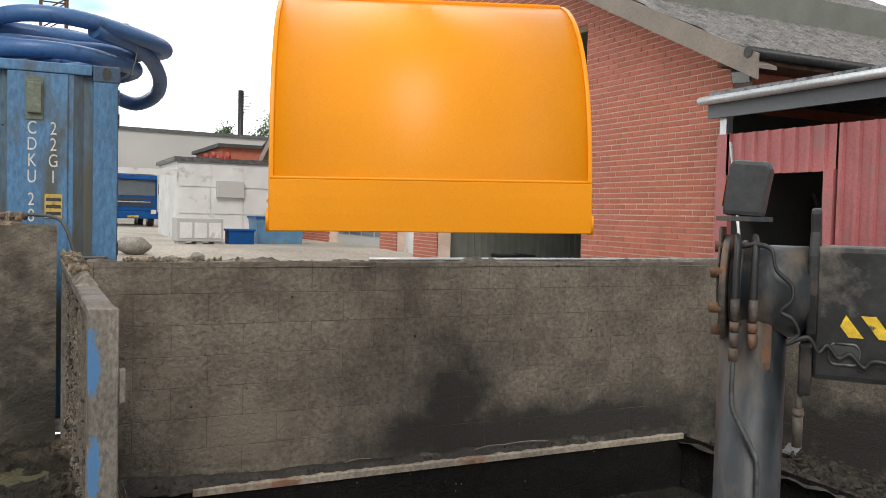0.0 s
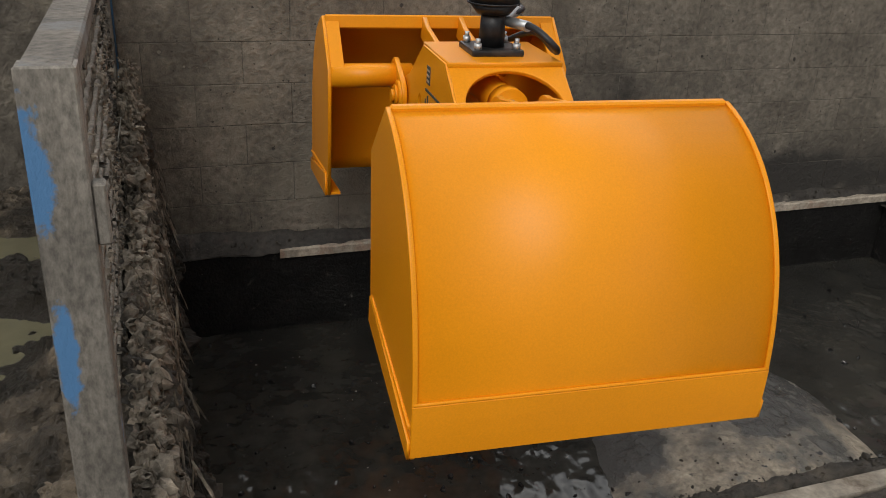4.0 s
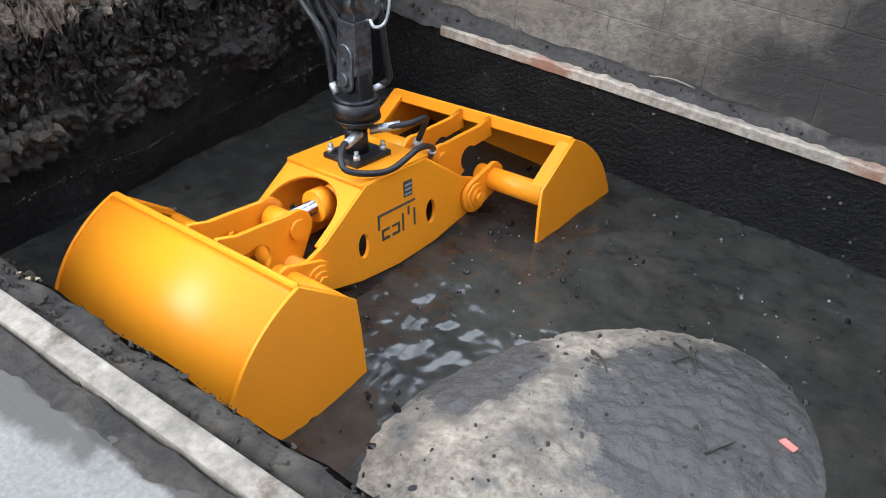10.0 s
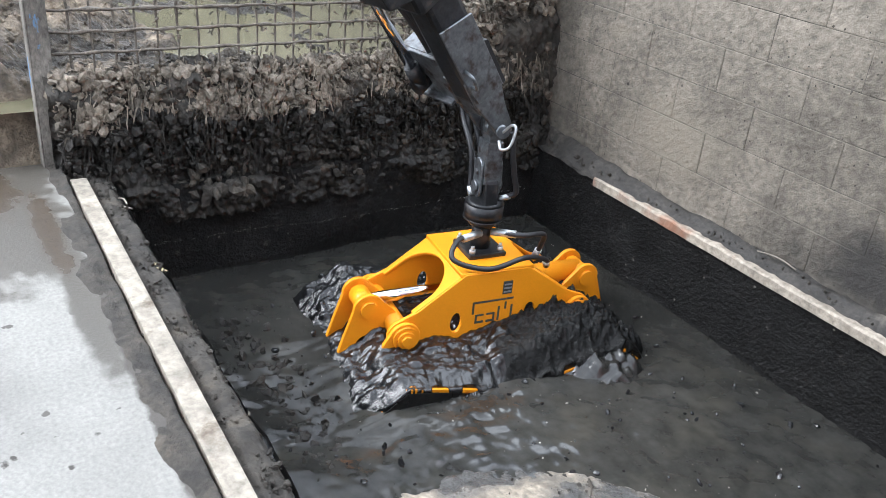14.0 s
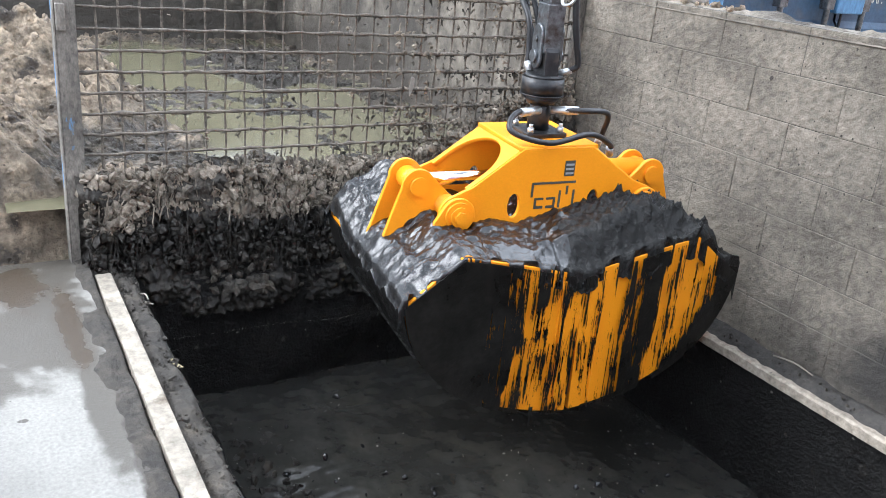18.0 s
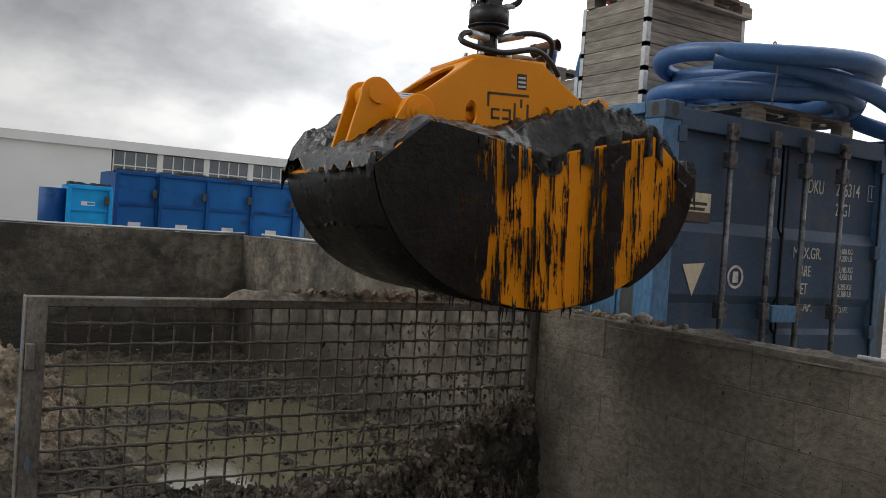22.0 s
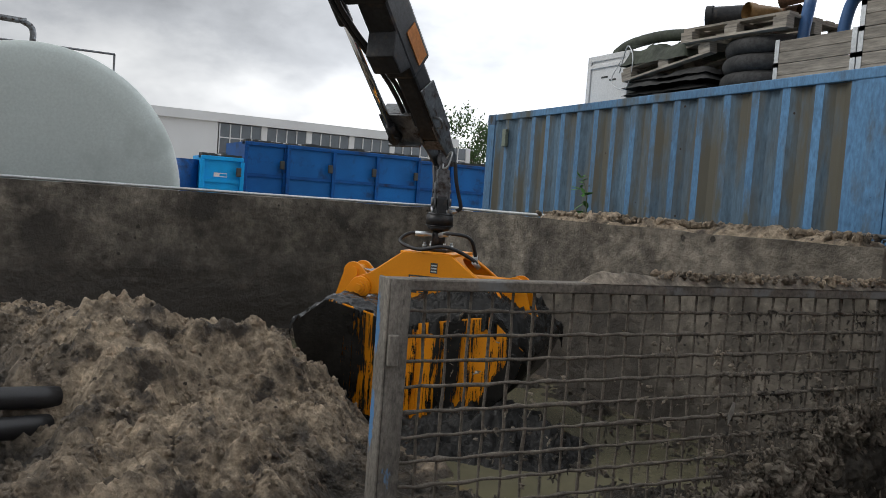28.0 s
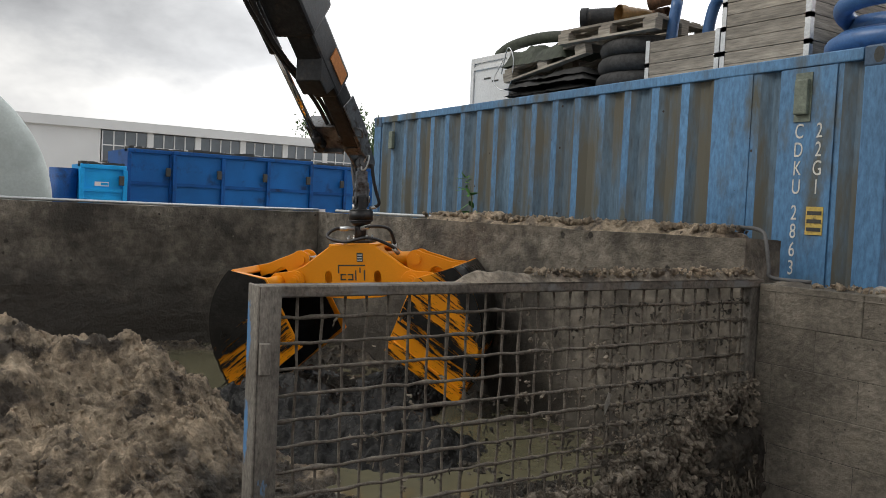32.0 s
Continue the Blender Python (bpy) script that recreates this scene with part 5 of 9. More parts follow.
    v = box_part("vent", (-0.282, -0.192, Y0 - 0.035, Y0 + 0.01, 2.483, 2.693), GREENISH, c, "grey-green side vent", bevel=0.012)
    box_part("vent_flange", (-0.292, -0.182, Y0 - 0.006, Y0 + 0.004, 2.443, 2.733), GREENISH, v)
    box_part("vent", (X0 + 0.40, X0 + 0.48, Y0 - 0.03, Y0 + 0.01, 2.47, 2.66), GREENISH, c, bevel=0.01)
    # turned slightly about its front corner, at its full size
    seat = pose(0.305, 6.907, 2.852, 0, 0, -1.7) @ Matrix.Diagonal((1.059, 1.059, 1.059, 1)) @ Matrix.Translation((-X1, -Y0, -Z1))
    for ob in c.children_recursive:
        ob.data.transform(ob.matrix_basis.inverted() @ seat @ ob.matrix_basis)
    return c


build_container()


# ---- things on the container ----
TOPZ = 2.852


def pallet(label, m, group=""):
    p = thing("pallet", label, "pallet", m, group)
    for y in (-0.38, 0.0, 0.38):
        box_part("bottom_board", (-0.6, 0.6, y - 0.05, y + 0.05, 0, 0.02), WOOD, p)
        for x in (-0.53, 0, 0.53):
            box_part("block", (x - 0.07, x + 0.07, y - 0.05 , y + 0.05, 0.02, 0.10), WOOD, p)
    for x in (-0.53, 0, 0.53):
        box_part("cross_board", (x - 0.07, x + 0.07, -0.4, 0.4, 0.10, 0.122), WOOD, p)
    for k in range(5):
        y = -0.34 + 0.17 * k
        box_part("deck_board", (-0.6, 0.6, y - 0.06, y + 0.06, 0.122, 0.144), WOOD, p)
    return p


def collar_crate(x0, y0, n, label):
    """A pallet with n hinged wooden collars, 0.8 m along x and 1.2 m along y."""
    p = pallet("grey weathered wooden pallet under a collar crate", pose(x0 + 0.4, y0 + 0.6, TOPZ - 0.03, 0, 0, 90))
    for k in range(n):
        z = TOPZ + 0.114 + 0.20 * k
        c = thing("pallet_collar", label, "crate", pose(x0, y0, z, 0, 0, 0), "pallet collars")
        for j in range(2):
            zz = 0.002 + 0.099 * j
            for dims in ((0.005, 0.795, 0.0, 0.02), (0.005, 0.795, 1.18, 1.2), (0.0, 0.02, 0.02, 1.18), (0.78, 0.80, 0.02, 1.18)):
                box_part("board", (*dims, zz, zz + 0.096), WOOD, c, bevel=0.003)
        for hx in (-0.003, 0.803):
            for hy in (-0.003, 1.203):
                sx, sy = (1 if hx < 0.4 else -1), (1 if hy < 0.6 else -1)
                bm = add_box(bmesh.new(), min(hx, hx + sx * 0.045), max(hx, hx + sx * 0.045), hy - 0.002, hy + 0.002, -0.03, 0.21)
                add_box(bm, hx - 0.002, hx + 0.002, min(hy, hy + sy * 0.045), max(hy, hy + sy * 0.045), -0.03, 0.21)
                part("hinge", finish(bm), GALV, c, "galvanised corner hinge")


collar_crate(-1.655, 7.85, 5, "weathered grey wooden pallet collar with steel hinges")
collar_crate(-2.475, 7.85, 2, "weathered grey wooden pallet collar with steel hinges")
pallet("wooden pallet on top of the collar crate", pose(-1.2, 8.45, TOPZ + 1.115, 0, 0, 92))


def hose_coil(name, label, centre, radius, hose_r, turns, material, seed, squash=1.0, spread=0.12, tails=()):
    rng = random.Random(seed)
    t = thing(name, label, "hose", pose(*centre))
    lifts = [0.0] * 24
    for k in range(turns):
        cx, cy = rng.uniform(-spread, spread), rng.uniform(-spread, spread)
        r = radius * rng.uniform(0.82, 1.05)
        ph = rng.uniform(0, 6.28)
        pts = []
        for i in range(25):
            a = 2 * math.pi * i / 24 + ph
            z = hose_r + hose_r * 1.15 * (k * 0.62) + 0.5 * hose_r * math.sin(2 * a + ph * 3)
            wob = 1 + 0.07 * math.sin(3 * a + ph)
            pts.append((cx + r * wob * math.cos(a), cy + squash * r * wob * math.sin(a), max(z, hose_r)))
        part("hose_loop", add_sweep(bmesh.new(), pts, hose_r, 14, 3), material, t)
    for pts in tails:
        part("hose_end", add_sweep(bmesh.new(), pts, hose_r, 14, 6), material, t)
    return t


BLUE_HOSE = mat("blue_hose", (0.055, 0.14, 0.32), 0.38, var=0.12, scale=5, bump=0.12, bscale=50, stain=((0.03, 0.07, 0.15), 6, 0.55, 0.7))
RED_HOSE = mat("red_hose", (0.62, 0.035, 0.04), 0.42, var=0.1, scale=6, bump=0.05)
hose_coil("blue_hose_coil", "thick blue suction hose coiled on the container roof", (-0.08, 8.40, TOPZ + 0.11), 0.70, 0.066, 6, BLUE_HOSE, 7, 1.15, 0.14, tails=([(0.25, -0.9, 0.26), (0.62, -0.55, 0.22), (0.86, 0.0, 0.10), (0.90, 0.40, -0.04), (0.74, 0.70, -0.12), (0.48, 0.70, -0.04), (0.15, 0.65, 0.10)],))
pallet("wooden pallet under the blue hose", pose(-0.12, 8.38, TOPZ - 0.035, 0, 0, 90))
bm = add_sweep(bmesh.new(), [(0.48, 7.75, TOPZ + 0.06), (0.52, 7.73, TOPZ + 0.3), (0.45, 7.78, TOPZ + 0.5), (0.30, 7.9, TOPZ + 0.42)], 0.006, 8, 6)
tagged(part("tie_cord", bm, GREENISH), "thin cord tied round the blue hose", "cord")
hose_coil("red_hose_coil", "bright red air hose coiled on a crate", (-1.15, 8.42, TOPZ + 1.26), 0.60, 0.024, 14, RED_HOSE, 3, 1.0, 0.10)
bm = add_sweep(bmesh.new(), [(-1.75, 8.1, 3.2), (-1.76, 8.12, 3.55), (-1.85, 8.18, 3.72), (-2.05, 8.25, 3.72), (-2.12, 8.25, 3.5), (-2.12, 8.25, 3.25)], 0.052, 14, 8)
tagged(part("blue_hose_loop", bm, BLUE_HOSE), "blue hose bent up out of a crate", "hose")
bm = add_sweep(bmesh.new(), [(-2.38, 8.05, 3.2), (-2.36, 8.05, 3.5), (-2.33, 8.06, 3.75)], 0.052, 14, 4)
tagged(part("blue_hose_stub", bm, BLUE_HOSE), "blue hose end standing up out of a crate", "hose")

# white transport box
def build_white_box():
    b = thing("transport_box", "grey-white metal transport box with stencilled number", "box", pose(-5.25, 7.90, TOPZ - 0.04))
    box_part("body", (0.0, 0.74, 0.0, 0.8, 0.0, 0.72), WHITE_PAINT, b, bevel=0.012)
    for x0, x1, z0, z1 in ((0.0, 0.06, 0, 0.74), (0.68, 0.74, 0, 0.74), (0.06, 0.68, 0.0, 0.06), (0.06, 0.68, 0.60, 0.64), (0.06, 0.68, 0.68, 0.74)):
        box_part("frame_bar", (x0, x1, -0.018, 0.0, z0, z1), WHITE_PAINT, b, bevel=0.004)
    text_part("marking", "E0500067", 0.10, pose(0.37, -0.012, 0.17, 90, 0, 0), DARK, b, 0.95)
    bm = bmesh.new()
    add_box(bm, 0.25, 0.37, -0.003, -0.001, 0.48, 0.50)
    add_box(bm, 0.40, 0.52, -0.003, -0.001, 0.44, 0.46)
    part("print_bars", bm, DARK, b)
    box_part("lid", (-0.01, 0.75, -0.01, 0.81, 0.72, 0.745), WHITE_PAINT, b, bevel=0.006)
    return b


build_white_box()
TARP = mat("dark_green_tarp", (0.045, 0.055, 0.038), 0.75, var=0.35, scale=6, bump=0.5, bscale=18)
MAT_RUBBER = mat("dusty_black_rubber", (0.04, 0.04, 0.04), 0.8, var=0.4, scale=5, bump=0.4, bscale=25)


def slump_sheet(name, label, category, x0, x1, y0, y1, z, h, material, seed):
    """A limp folded pad with a rounded edge."""
    nx, ny = 30, 22
    def zf(x, y):
        e = min((x - x0) / (x1 - x0), (x1 - x) / (x1 - x0), (y - y0) / (y1 - y0), (y1 - y) / (y1 - y0))
        return z + h * (0.75 + 0.5 * fbm(x * 3 + seed, y * 3, seed)) * smoothstep(0, 0.09, e) + 0.012 * fbm(x * 14, y * 14, seed)
    return tagged(sheet(name, x0, x1, y0, y1, nx, ny, zf, material), label, category)


for k in range(6):
    slump_sheet("rubber_mat", "black rubber mat in a sagging stack", "mat", -4.45 + 0.05 * (k % 3), -3.15 - 0.06 * (k % 2), 7.72 + 0.04 * (k % 2), 8.8, TOPZ - 0.03 + 0.07 * k, 0.085, MAT_RUBBER, k * 3.1)
pallet("wooden pallet lying tilted on rubber mats", pose(-3.85, 8.2, TOPZ + 0.44, 3, -9, 4))
slump_sheet("tarpaulin", "dark green folded tarpaulin on a pallet", "tarpaulin", -4.5, -3.5, 7.75, 8.6, TOPZ + 0.50, 0.26, TARP, 9.0)
bm = add_sweep(bmesh.new(), [(-5.0, 8.1, 3.60), (-4.7, 8.05, 3.66), (-4.2, 8.05, 3.68), (-3.7, 8.1, 3.64)], 0.06, 12, 5)
tagged(part("tarp_roll", bm, TARP), "rolled green tarpaulin along the box", "tarpaulin")
bm = add_sweep(bmesh.new(), [(-4.5, 7.78, 3.45), (-4.58, 7.72, 3.2), (-4.35, 7.74, 3.1), (-4.28, 7.75, 3.4), (-4.4, 7.76, 3.56), (-4.55, 7.8, 3.3)], 0.006, 8, 6)
tagged(part("wire_loop", bm, GALV), "loop of pale wire hanging over mats", "wire")
for k in range(4):
    bm = add_sweep(bmesh.new(), [(0.38 * math.cos(a), 0.38 * math.sin(a), 0) for a in np.linspace(0, 2 * math.pi, 33)], 0.085, 12)
    tyre = part("rubber_ring", bm, MAT_RUBBER, m=pose(-2.88 + 0.02 * k, 8.25, TOPZ + 0.06 + 0.155 * k))
    tagged(tyre, "flat black rubber ring in a stack", "tyre", "stacked rubber rings")
pallet("weathered pallet carrying pipe fittings", pose(-2.98, 8.2, TOPZ + 0.62, 0, 0, 4))
RUSTY = mat("rusty_iron", (0.13, 0.07, 0.04), 0.8, 0.3, var=0.4, scale=10, bump=0.4)
BRASSY = mat("brown_plastic_pipe", (0.24, 0.14, 0.05), 0.5, var=0.2)
PZ = TOPZ + 0.766
for p0, p1, r, mt, lb in (((-3.35, 7.85, PZ + 0.09), (-3.0, 8.1, PZ + 0.10), 0.10, BLACK_STEEL, "open black pipe end on a pallet"), ((-2.85, 7.85, PZ + 0.07), (-2.75, 8.3, PZ + 0.07), 0.075, BRASSY, "brown plastic pipe stub on a pallet"),
                          ((-3.1, 8.15, PZ + 0.07), (-2.6, 8.25, PZ + 0.09), 0.07, RUSTY, "rusty pipe fitting on a pallet"), ((-2.7, 8.1, PZ + 0.18), (-2.42, 8.2, PZ + 0.22), 0.06, RUSTY, "rusty pipe fitting on a pallet")):
    bm = bmesh.new()
    add_cyl(bm, p0, p1, r, seg=22, caps=False)
    add_cyl(bm, p0, p1, r * 0.85, seg=22, caps=False)
    add_cyl(bm, Vector(p0), Vector(p0).lerp(Vector(p1), 0.15), r * 1.12, seg=22, caps=False)
    tagged(part("pipe", bm, mt), lb, "pipe", "pipes on the pallet")


# ---- brick workshop ----
BX = 7.1
GABLE = [(7.62, 3.85), (18.0, 8.76), (28.6, 3.80)]


def gable_top(y):
    (a, za), (b, zb), (c, zc) = GABLE
    return za + (zb - za) * (y - a) / (b - a) if y < b else zb + (zc - zb) * (y - b) / (c - b)


OPEN = [(10.55, 15.5, 0.0, 4.70), (18.6, 22.35, 0.0, 4.55), (16.66, 17.6, 0.0, 2.75)]
m_br = BRICK.copy()
m_br.name = "red_brick_joined"


def island_random(m, amount):
    """Vary joined pieces by a random value for each."""
    n, l = m.node_tree.nodes, m.node_tree.links
    for k in list(n):
        if k.bl_idname == "ShaderNodeObjectInfo":
            ge = n.new("ShaderNodeNewGeometry")
            to = k.outputs["Random"].links[0].to_socket
            l.new(ge.outputs["Random Per Island"], to)
            n.remove(k)
    return m


island_random(m_br, 0.25)


def build_brick_building():
    random.seed(7)
    bm = holed_plate([[(7.62, 0.0), (28.6, 0.0), (28.6, 3.75), (18.0, 8.71), (7.62, 3.80)]] + [[(a, max(0.02, c)), (b, max(0.02, c)), (b, d), (a, d)] for a, b, c, d in OPEN], 0.3, 0, "x", BX + 0.152)
    core = structure(part("wall_workshop", bm, mat("brick_mortar", (0.56, 0.42, 0.35), 0.95, var=0.15, bump=0.3)), "red brick gable wall of a workshop", "wall")
    bl, bh = 0.240, 0.0755
    verts, faces = [], []
    n_parts = 0
    me_one = None
    rows = int(8.8 / bh)
    for r in range(rows):
        z0 = r * bh
        if z0 < 0.6:
            continue
        y = 7.62 - (bl / 2 if r % 2 else 0)
        while y < 28.6:
            y0, y1 = max(7.62, y + 0.006), min(28.6, y + bl - 0.006)
            y += bl
            for a, b, c, d in OPEN:
                if c - 0.02 < z0 + bh / 2 < d:
                    if y0 < a < y1:
                        y1 = a
                    if y0 < b < y1:
                        y0 = b
            ym = (y0 + y1) / 2
            if y1 - y0 < 0.03 or z0 + bh > gable_top(ym) - 0.02 or any(a - 0.001 < ym < b + 0.001 and c - 0.02 < z0 + bh / 2 < d for a, b, c, d in OPEN):
                continue
            near = 7.7 < ym < 10.4 and 1.75 < z0 < 3.85 and abs(y1 - y0 - bl + 0.012) < 1e-6
            if near and n_parts < 300:
                if me_one is None:
                    b2 = bevelled(finish(add_box(bmesh.new(), 0, 0.05, 0.0, bl - 0.012, 0.008, bh - 0.008)), 0.003, 1)
                    me_one = bpy.data.meshes.new("brick")
                    b2.to_mesh(me_one)
                    b2.free()
                    me_one.materials.append(BRICK)
                ob = new("brick", me_one)
                ob.parent = core
                ob.location = (BX - 0.004 + random.uniform(-0.002, 0.002), y0, z0)
                n_parts += 1
                continue
            i = len(verts)
            x0 = BX - 0.004 + random.uniform(-0.002, 0.002)
            verts += [(x0, y0, z0 + 0.008), (x0, y1, z0 + 0.008), (x0, y1, z0 + bh - 0.008), (x0, y0, z0 + bh - 0.008), (BX + 0.02, y0, z0 + 0.008), (BX + 0.02, y1, z0 + 0.008), (BX + 0.02, y1, z0 + bh - 0.008), (BX + 0.02, y0, z0 + bh - 0.008)]
            faces += [(i, i + 3, i + 2, i + 1), (i, i + 1, i + 5, i + 4), (i + 2, i + 3, i + 7, i + 6), (i, i + 4, i + 7, i + 3), (i + 1, i + 2, i + 6, i + 5)]
    me = bpy.data.meshes.new("bricks")
    me.from_pydata(verts, [], faces)
    me.materials.append(m_br)
    ob = new("bricks", me)
    ob.parent = core
    ob["kind"] = "stuff"
    # south flank, dark under the eaves
    bm = finish(add_box(bmesh.new(), BX + 0.3, 20.0, 7.62, 7.9, 0.0, 3.7))
    structure(part("wall_workshop_south", bm, BRICK), "red brick flank wall under the eaves", "wall")
    # roof of corrugated fibre cement
    def roof_z(x, y):
        return gable_top(min(max(y, 7.0), 18.0)) + 0.14 + 0.024 * math.sin(x * 2 * math.pi / 0.177) - 0.03 * ((y * 0.9) % 1.0)
    structure(sheet("roof_workshop", BX - 0.28, 20.0, 7.18, 18.0, 584, 60, roof_z, ROOF), "grey lichen-spotted corrugated fibre-cement roof", "roof")
    structure(sheet("roof_workshop_north", BX - 0.28, 20.0, 18.0, 29.2, 60, 10, lambda x, y: gable_top(min(y, 28.6)) + 0.14, ROOF), "grey corrugated fibre-cement roof", "roof")
    # verge boards
    PALE = mat("pale_verge_board", (0.23, 0.195, 0.165), 0.7, var=0.15, bump=0.1)
    for (ya, za), (yb, zb), w in (((7.0, 3.57), (18.0, 8.77), 0.30), ((18.0, 8.77), (29.2, 3.53), 0.34)):
        bm = add_prism(bmesh.new(), [(ya, za - w + 0.12), (yb, zb - w + 0.12), (yb, zb + 0.10), (ya, za + 0.10)], "x", BX - 0.29, BX - 0.25)
        structure(part("verge_board", finish(bm), PALE), "weathered grey-brown verge board", "trim")
        bm = add_prism(bmesh.new(), [(ya, za - 0.06), (yb, zb - 0.06), (yb, zb - 0.02), (ya, za - 0.02)], "x", BX - 0.25, BX + 0.02)
        structure(part("verge_soffit", finish(bm), PALE), "weathered grey-brown soffit under the verge", "trim")
    # gutter along the south eaves
    bm = add_sweep(bmesh.new(), [(BX - 0.3, 7.12, 3.70), (20.0, 7.12, 3.70)], 0.065, 12)
    tagged(part("gutter", bm, BLACK_STEEL), "dark steel gutter along the eaves", "gutter")
    bm = finish(add_box(bmesh.new(), BX - 0.25, 20.0, 7.17, 7.62, 3.60, 3.66))
    structure(part("eaves_soffit", bm, RUSTY), "brown boarded eaves", "trim")
    # sectional door, number 6
    d = thing("sectional_door", "pale grey sectional workshop door with glazed rows", "door", pose(0, 0, 0))
    box_part("leaf", (BX + 0.24, BX + 0.29, 18.6, 22.35, 0.7, 4.55), GREY_HALL, d)
    for r in range(3):
        for k in range(4):
            y0 = 18.72 + 0.9 * k
            z0 = 1.25 + 0.72 * r
            box_part("pane", (BX + 0.225, BX + 0.238, y0, y0 + 0.80, z0, z0 + 0.60), GLASS, d)
    text_part("number", "6", 0.62, pose(BX + 0.235, 20.45, 3.95, 90, 0, -90), DARK, d, 0.8)
    box_part("leaf", (BX + 0.2, BX + 0.25, 16.66, 17.6, 0.8, 2.75), WHITE_PAINT, thing("side_door", "white glazed workshop side door", "door", pose(0, 0, 0)))
    # open gate: room behind
    room = mat("green_grey_panel", (0.16, 0.17, 0.15), 0.7, var=0.15, bump=0.05)
    bm = bmesh.new()
    add_box(bm, 12.9, 13.0, 8.5, 17.5, 0.3, 5.2)
    add_box(bm, BX + 0.3, 13.0, 15.9, 16.0, 0.3, 5.2)
    add_box(bm, BX + 0.3, 13.0, 9.5, 9.6, 0.3, 5.2)
    add_box(bm, BX + 0.3, 13.0, 9.5, 16.0, 5.2, 5.3)
    add_box(bm, BX + 0.3, 13.0, 9.5, 16.0, 0.28, 0.3)
    for k in range(30):
        add_box(bm, 8.0 + 0.16 * k, 8.03 + 0.16 * k, 15.87, 15.9, 0.3, 5.2)
    structure(part("gate_room", finish(bm), room), "dim green-grey sheet-clad room behind the open gate", "room")
    em = bpy.data.materials.new("tube_light")
    em.use_nodes = True
    em.node_tree.nodes["Principled BSDF"].inputs["Emission Color"].default_value = (1.0, 0.75, 0.42, 1)
    em.node_tree.nodes["Principled BSDF"].inputs["Emission Strength"].default_value = 5.0
    lt = thing("tube_lamp", "lit warm tube lamp under the room's ceiling", "lamp", pose(0, 0, 0))
    part("tube", add_cyl(bmesh.new(), (8.6, 12.2, 4.42), (8.6, 13.9, 4.42), 0.05, seg=10), em, lt)
    box_part("batten", (8.54, 8.66, 12.1, 14.0, 4.47, 4.53), WHITE_PAINT, lt)
    e = thing("electric_box", "grey electric box on the sheet wall", "box", pose(0, 0, 0))
    box_part("back_board", (9.0, 10.2, 15.85, 15.87, 2.4, 3.4), DARK, e)
    box_part("cover", (9.45, 10.0, 15.72, 15.85, 2.6, 3.2), GREY_HALL, e, bevel=0.02)
    hose_coil("cable_coil", "black cable coil hanging in the gate room", (9.0, 15.7, 0.9), 0.4, 0.03, 5, RUBBER, 5)
    # flood lamp on the corner
    fl = thing("flood_lamp", "small flood lamp under the eaves", "lamp", pose(7.02, 7.42, 3.50, 35, 0, -60))
    box_part("housing", (-0.11, 0.11, -0.04, 0.04, -0.08, 0.08), GREY_STEEL, fl, bevel=0.012)
    box_part("glass", (-0.095, 0.095, -0.046, -0.041, -0.066, 0.066), WHITE_PAINT, fl)
    box_part("bracket", (-0.02, 0.02, 0.03, 0.12, 0.02, 0.16), GREY_STEEL, fl)
    bm = add_cyl(bmesh.new(), (BX - 0.08, 28.5, 0.9), (BX - 0.08, 28.5, 4.1), 0.06, seg=10)
    tagged(part("downpipe", bm, BLACK_STEEL), "dark downpipe at the gable corner", "pipe")


build_brick_building()


